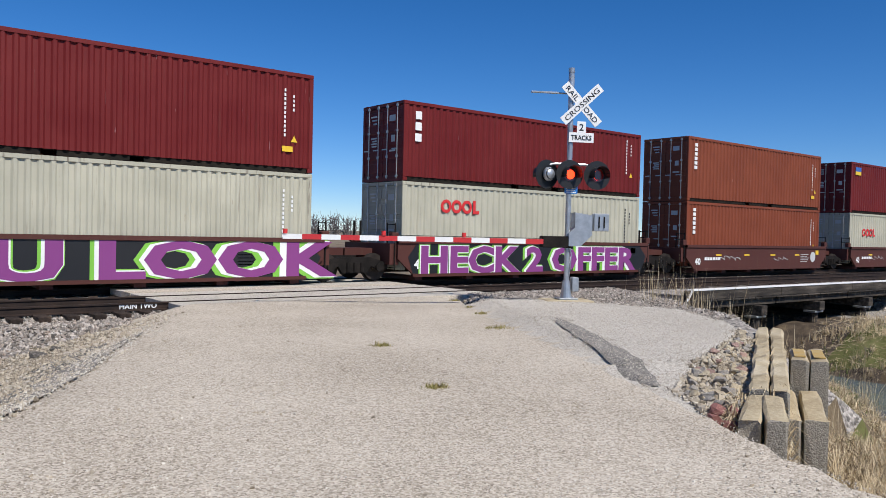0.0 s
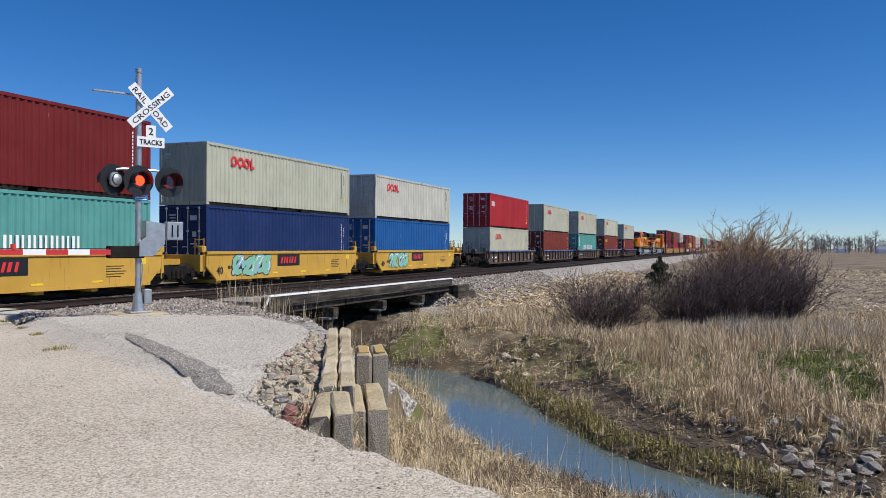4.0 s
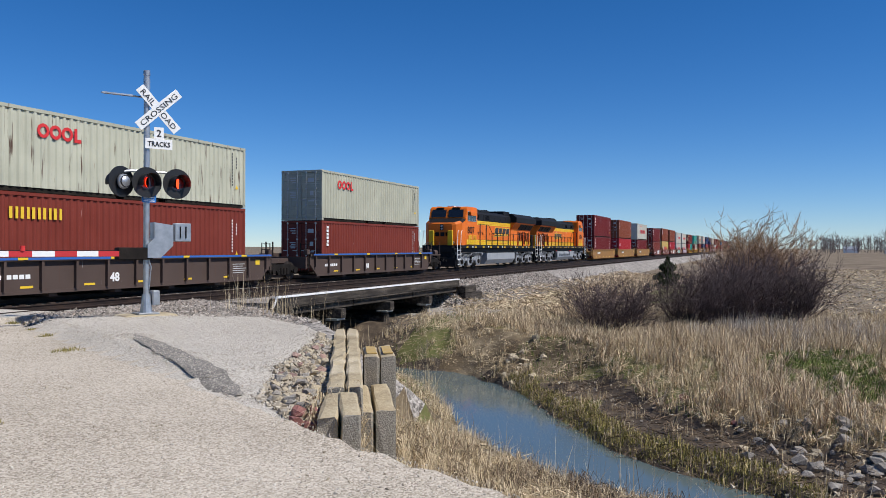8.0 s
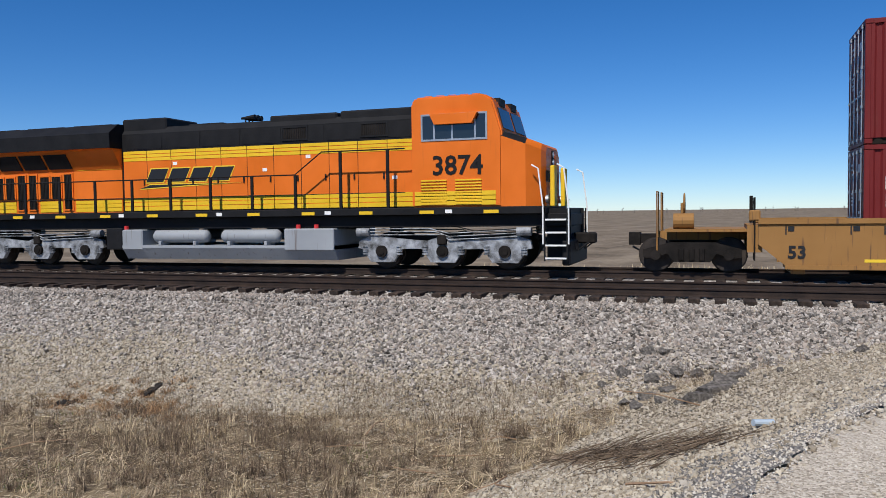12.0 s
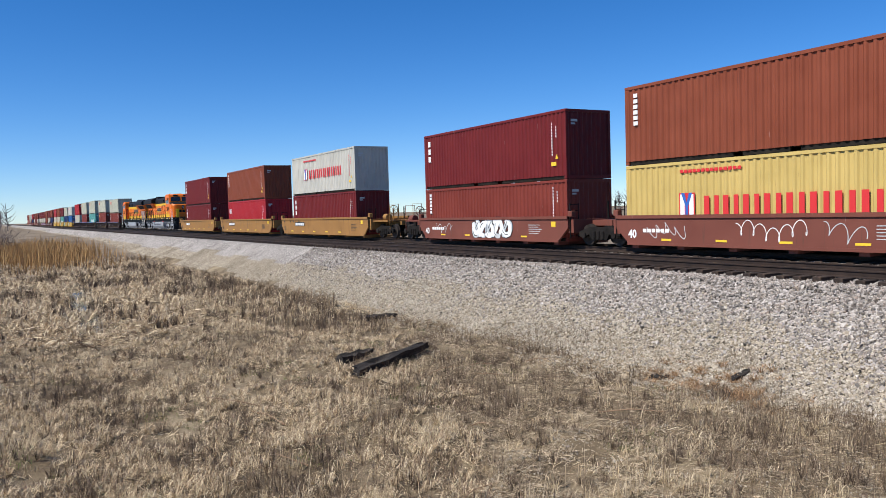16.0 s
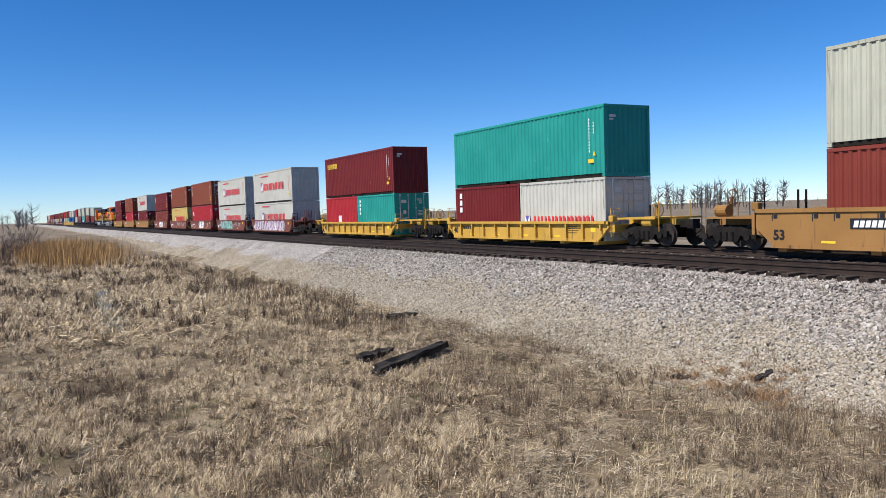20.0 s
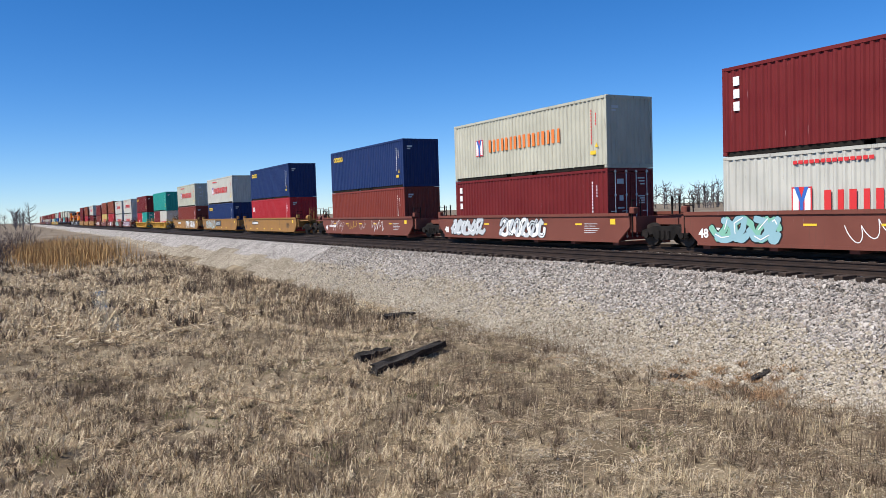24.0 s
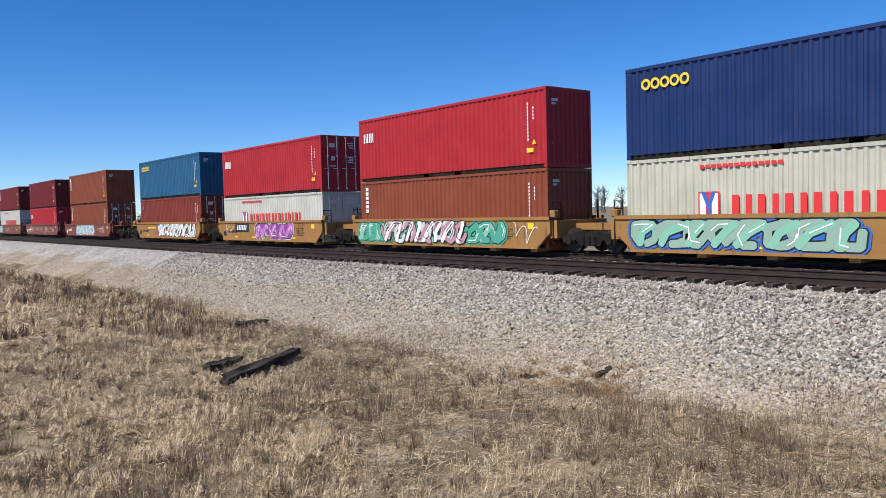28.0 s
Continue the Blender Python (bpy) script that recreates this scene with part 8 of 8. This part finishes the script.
def twigs(rnd, p, d, length, r, depth, out, curve=0.25, up=0.15):
    pts = [p]
    k = 4
    for i in range(k):
        d = (d + Vector((rnd.gauss(0, curve), rnd.gauss(0, curve), rnd.gauss(0, curve) + up))).normalized()
        p = p + d * (length / k)
        pts.append(p)
    out.append((pts, r))
    if depth:
        for _ in range(rnd.randint(3, 5)):
            i = rnd.randint(1, k)
            e = (d + Vector((rnd.gauss(0, 0.6), rnd.gauss(0, 0.6), rnd.gauss(0.1, 0.45)))).normalized()
            twigs(rnd, pts[i], e, length * rnd.uniform(0.4, 0.65), r * 0.62, depth - 1, out, curve, up)


M_TWIG = rich("bare_twig", [(0.04, 0.028, 0.031), (0.105, 0.075, 0.075)], 3.0, 0.9)
M_TWIG2 = rich("tan_twig", [(0.19, 0.115, 0.068), (0.36, 0.24, 0.15)], 3.0, 0.9)


def bush(x, y, spread, tall, stems, seed, material, label, depth=2, thick=0.019):
    rnd = random.Random(seed)
    z = float(height(x, y))
    c = thing("bush", x, y, z, label, "bush", "bare bushes by the creek")
    main, fine = [], []
    for _ in range(stems):
        a, rr = rnd.uniform(0, math.tau), spread * 0.35 * math.sqrt(rnd.random())
        px, py = math.cos(a) * rr, math.sin(a) * rr
        d = Vector((math.cos(a) * rnd.uniform(0.1, 0.8) * spread / tall, math.sin(a) * rnd.uniform(0.1, 0.8) * spread / tall, 1)).normalized()
        got = []
        twigs(rnd, Vector((px, py, float(height(x + px, y + py)) - z - 0.05)), d, tall * rnd.uniform(0.6, 0.95), thick * tall / 2, depth, got, 0.16, 0.05)
        main += got[:1]
        fine += got[1:]
    sticks("stem", main, material, c)
    tagged(sticks("twig", fine, material, c), kind="stuff")
    return c


bush(29.9, 5.4, 2.6, 1.8, 170, 1, M_TWIG, "bare purplish-brown thicket above the creek")
bush(32.2, 2.6, 2.0, 1.9, 140, 2, M_TWIG, "dense bare purplish-brown thicket above the creek")
bush(33.0, 1.0, 2.0, 2.2, 150, 3, M_TWIG, "dense bare purplish-brown thicket above the creek")
bush(34.2, -0.8, 2.0, 2.15, 150, 4, M_TWIG, "dense bare purplish-brown thicket above the creek")
bush(36.0, 0.8, 2.2, 2.2, 120, 5, M_TWIG, "dense bare purplish-brown thicket above the creek")
bush(45.0, 0.5, 2.0, 3.3, 75, 6, M_TWIG2, "tall bare tan-twigged willow bush", 3, 0.03)
bush(62.0, -1.6, 2.0, 2.2, 40, 10, M_TWIG, "bare shrub behind the willow bush")
bush(66.0, 2.0, 3.5, 3.0, 30, 7, M_TWIG2, "bare bush at the field edge", 2)
bush(-78.0, -1.6, 3.0, 2.3, 46, 12, M_TWIG, "bare dark shrub beside the cattails")
bush(-96.0, 0.4, 3.4, 2.6, 46, 13, M_TWIG, "bare dark shrub beside the cattails")
bush(-46.0, 4.5, 1.4, 0.9, 14, 8, M_TWIG, "low bare shrub in the ditch")
bush(-62.0, -2.0, 2.6, 1.8, 30, 9, M_TWIG, "bare shrub at the ditch edge")

# a small dark cedar
M_CEDAR = islands("cedar_leaf", [(0.012, 0.022, 0.010), (0.03, 0.045, 0.018), (0.05, 0.06, 0.025)])
cz = float(height(57, 6.2))
cedar = thing("cedar_tree", 57, 6.2, cz, "small dark green cedar on the track bank", "tree")
bm = bmesh.new()
tube(bm, [(0, 0, -0.1), (0, 0, 2.1)], 0.09, 7, 0, 0.02)
part("trunk", bm, M_TWIG, cedar)
rc = random.Random(3)
pts = []
for _ in range(2600):
    z = rc.random() ** 0.8
    r = 1.55 * (1 - z) ** 0.8 * math.sqrt(rc.random()) * (0.75 + 0.3 * math.sin(z * 19 + rc.random()))
    a = rc.uniform(0, math.tau)
    pts.append((r * math.cos(a), r * math.sin(a), 0.1 + z * 2.1))
crown = blades("crown", np.array(pts), (0.12, 0.30), 0.035, 0.9, M_CEDAR, "dense dark scale leaves")
crown.parent = cedar

# ---- far things ----
# distance haze is mixed into this grey-brown colour
M_FARTREE = rich("far_bare_trees", [(0.10, 0.088, 0.09), (0.17, 0.148, 0.145)], 0.3, 0.95)


def far_woods(name, spots, seed, label):
    rnd = random.Random(seed)
    lines = []
    for x, y, h in spots:
        p = Vector((x, y, -1.6))
        d = Vector((rnd.gauss(0, 0.05), rnd.gauss(0, 0.05), 1)).normalized()
        lines.append(([p, p + d * h * 0.4, p + d * h * 0.75, p + d * h], h * 0.02))
        for _ in range(26):
            q = p + d * h * rnd.uniform(0.12, 0.85)
            e = Vector((rnd.gauss(0, 1), rnd.gauss(0, 1), rnd.uniform(0.3, 1.4))).normalized()
            ln = h * rnd.uniform(0.15, 0.42)
            lines.append(([q, q + e * ln * 0.6, q + (e + Vector((0, 0, 0.3))).normalized() * ln], h * 0.013))
    return tagged(sticks(name, lines, M_FARTREE), label, "woods", kind="stuff")


rw = random.Random(8)


def grove(x, y, sx, sy, n, h0, h1):
    return [(rw.gauss(x, sx), rw.gauss(y, sy), rw.uniform(h0, h1)) for _ in range(n)]


far_woods("far_woods", [(rw.uniform(500, 760), rw.uniform(-330, -30), rw.uniform(7, 14)) for _ in range(380)], 1, "hazy bare trees along the horizon")
far_woods("far_woods", grove(165, 255, 24, 10, 80, 5, 9), 2, "bare grey-brown grove beyond the tracks")
far_woods("far_woods", grove(-275, 290, 26, 10, 60, 7, 14) + grove(-166, 418, 40, 10, 50, 6, 11), 3, "bare grey-brown grove beyond the tracks")
far_woods("far_woods", [(rw.uniform(-560, -330), rw.uniform(-40, 6), rw.uniform(6, 11)) for _ in range(50)], 4, "bare trees where the track vanishes")
far_woods("far_woods", [(k * 9.0 + rw.uniform(-5, 5), 690 + rw.uniform(-30, 30), rw.uniform(2.5, 5)) for k in range(-90, 100)], 5, "low bare tree line on the horizon beyond the tracks")


def farmhouse(x, y, w, d, h, wall, roof, label, rz=0):
    c = thing("farm_building", x, y, -1.3, label, "building", "far farm buildings", rz)
    part("wall", boxes((-w / 2, w / 2, -d / 2, d / 2, 0, h)), wall, c)
    bm = bmesh.new()
    prism(bm, [(-d / 2 - 0.3, h), (0, h + d * 0.3), (d / 2 + 0.3, h)], -w / 2 - 0.3, w / 2 + 0.3, "x")
    part("roof", bm, roof, c)
    part("door", boxes((-0.6, 0.6, -d / 2 - 0.05, -d / 2, 0, 2.2)), M_DARK, c)
    for k in (-0.3, 0.3):
        part("window", boxes((k * w - 0.6, k * w + 0.6, -d / 2 - 0.05, -d / 2, 1.2, 2.3)), M_GLASS, c)


farmhouse(520, -72, 12, 7, 2.6, M_SIGN, M_GALV, "white farm shed with a grey metal roof", 95)
farmhouse(505, -94, 9, 7, 3.2, M_SIGN, M_SIGN, "white farmhouse on the horizon", 95)
farmhouse(560, -52, 8, 6, 2.4, M_SIGN, M_GALV, "small white farm building", 95)
pole = thing("utility_pole", 6.95, 34.6, -1.4, "pale weathered pole beyond the tracks", "pole")
part("shaft", tubes(([(0, 0, 0), (0, 0, 8.45)], 0.14), n=12), rich("grey_wood", [(0.42, 0.39, 0.34), (0.58, 0.55, 0.5)], 2.0, 0.9, stretch=(8, 8, 0.6)), pole)
bm = bmesh.new()
tube(bm, [(0.14, 0, 7.7), (0.35, 0, 7.9), (0.38, 0, 7.3), (0.14, 0, 6.6)], 0.012, 5)
part("wire", bm, M_BLACK, pole)

# ---- loose things in the grass ----
M_OLDTIE = rich("charred_tie", [(0.008, 0.007, 0.006), (0.022, 0.018, 0.015), (0.06, 0.05, 0.042)], 2.0, 0.9, 0, 0.8, 20, stretch=(1, 6, 6))


def old_tie(x, y, length, rz, taper, lab):
    """A rotten timber: split, tapering, uneven along its length."""
    rnd = random.Random(int(length * 1000))
    bm = bmesh.new()
    n, rings = 9, []
    for i in range(n):
        k = i / (n - 1)
        f = 1.0 if length > 0.7 else 0.55
        w, h = 0.14 * f * (1 - taper * k), 0.11 * f * (1 - taper * k)
        ring = [(-w, -h), (0, -h), (w, -h), (w, h * 0.2), (w * 0.7, h), (0, h * rnd.uniform(0.5, 1)), (-w, h * rnd.uniform(0.7, 1.1))]
        rings.append([bm.verts.new((k * length + rnd.gauss(0, 0.05) * (i in (0, n - 1)), a + rnd.gauss(0, 0.012), b + rnd.gauss(0, 0.014))) for a, b in ring])
    for p, q in zip(rings, rings[1:]):
        for j in range(7):
            bm.faces.new((p[j], p[(j + 1) % 7], q[(j + 1) % 7], q[j]))
    bm.faces.new(rings[0][::-1])
    bm.faces.new(rings[-1])
    bmesh.ops.recalc_face_normals(bm, faces=bm.faces[:])
    c, s_ = math.cos(radians(rz)), math.sin(radians(rz))
    z0, z1 = float(height(x, y)), float(height(x + c * length, y + s_ * length))
    ob = part("old_tie", bm, M_OLDTIE)
    ob.matrix_basis = pose(x, y, z0 + (0.15 if length > 0.7 else 0.02), 8, -math.degrees(math.atan2(z1 - z0, length)), rz)
    return tagged(ob, lab, "railroad tie", "discarded ties")


old_tie(-15.8, 6.8, 2.5, 114, 0.30, "dark rotting railroad tie lying in dry grass")
old_tie(-17.15, 7.0, 0.95, 104, 0.55, "dark splintered half of a railroad tie")
old_tie(-22.4, 7.4, 0.6, 60, 0.5, "dark broken board end in dry grass")
old_tie(-12.3, 12.0, 0.42, 20, 0.3, "small dark wood piece on the tan gravel")
old_tie(-10.5, 12.5, 0.3, 70, 0.3, "small dark wood piece on the tan gravel")
old_tie(-24.0, 10.8, 1.0, 75, 0.5, "dark plank at the foot of the slope")
for k in range(26):
    x, y = random.uniform(-20, 0), random.uniform(4, 12)
    bm = bmesh.new()
    ln = random.uniform(0.5, 1.3)
    tube(bm, [(0, 0, 0), (ln * 0.5, random.uniform(-0.1, 0.1), 0.05), (ln, random.uniform(-0.15, 0.15), 0.02)], 0.012, 5, 0, 0.005)
    ob = part("stick", bm, M_TWIG2)
    ob.matrix_basis = pose(x, y, float(height(x, y)) + 0.06, 0, random.uniform(-14, 4), random.uniform(0, 360))
    tagged(ob, "thin dead stick lying in the grass", "stick", "sticks")
bm = bmesh.new()
tube(bm, [(-0.1, 0, 0), (0.06, 0, 0), (0.1, 0, 0), (0.13, 0, 0)], 0.033, 10)
bt = part("plastic_bottle", bm, mat("clear_plastic", (0.42, 0.50, 0.58), 0.15, 0, 0.6))
bt.matrix_basis = pose(0.35, 8.35, float(height(0.35, 8.35)) + 0.04, 0, 4, 35)
tagged(bt, "crushed pale plastic bottle on the shoulder", "bottle")
# heap of cut brush by the road
rb = random.Random(4)
heap = []
for _ in range(420):
    a, l = rb.gauss(0.75, 1.5), rb.uniform(0.2, 0.75)
    k = rb.random()
    x, y = -1.9 + 1.7 * k + rb.gauss(0, 0.22), 9.9 - 2.3 * k + rb.gauss(0, 0.3)
    p = Vector((x, y, float(height(x, y)) + rb.uniform(0, 0.07)))
    q = Vector((x + math.cos(a) * l, y + math.sin(a) * l, 0))
    q.z = float(height(q.x, q.y)) + rb.uniform(0.01, 0.10)
    heap.append(([p, (p + q) / 2 + Vector((0, 0, 0.02)), q], 0.006))
tagged(sticks("brush_pile", heap, M_STALK), "flattened heap of cut brown brush beside the road", "brush pile", kind="stuff")
for x, y, s_ in ((9.3, 10.1, 0.13), (10.6, 12.0, 0.08), (11.3, 13.2, 0.06), (12.1, 14.7, 0.06), (6.4, 9.4, 0.07), (5.2, 6.6, 0.06)):
    pts = np.array([(x + rb.gauss(0, s_), y + rb.gauss(0, s_ * 0.8), float(height(x, y))) for _ in range(170)])
    blades("grass_clump", pts, (0.02, 0.08), 0.006, 1.0, M_SEDGE, "small brown-green tuft of weeds growing in the gravel road")


def motions():
    """All that rolls keeps one speed through the whole film; the two flashers turn their lit faces out by turns."""
    for ob in moving:
        m = ob.matrix_basis.copy()
        walk(ob, [(t, Matrix.Translation((-SPEED * t, 0, 0)) @ m) for t in (0.0, 14.0, 28.0)])
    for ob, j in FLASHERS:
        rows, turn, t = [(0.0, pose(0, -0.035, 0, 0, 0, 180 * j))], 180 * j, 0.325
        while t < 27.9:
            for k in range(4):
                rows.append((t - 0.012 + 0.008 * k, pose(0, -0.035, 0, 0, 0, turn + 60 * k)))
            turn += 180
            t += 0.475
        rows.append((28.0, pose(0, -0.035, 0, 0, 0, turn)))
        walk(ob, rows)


motions()
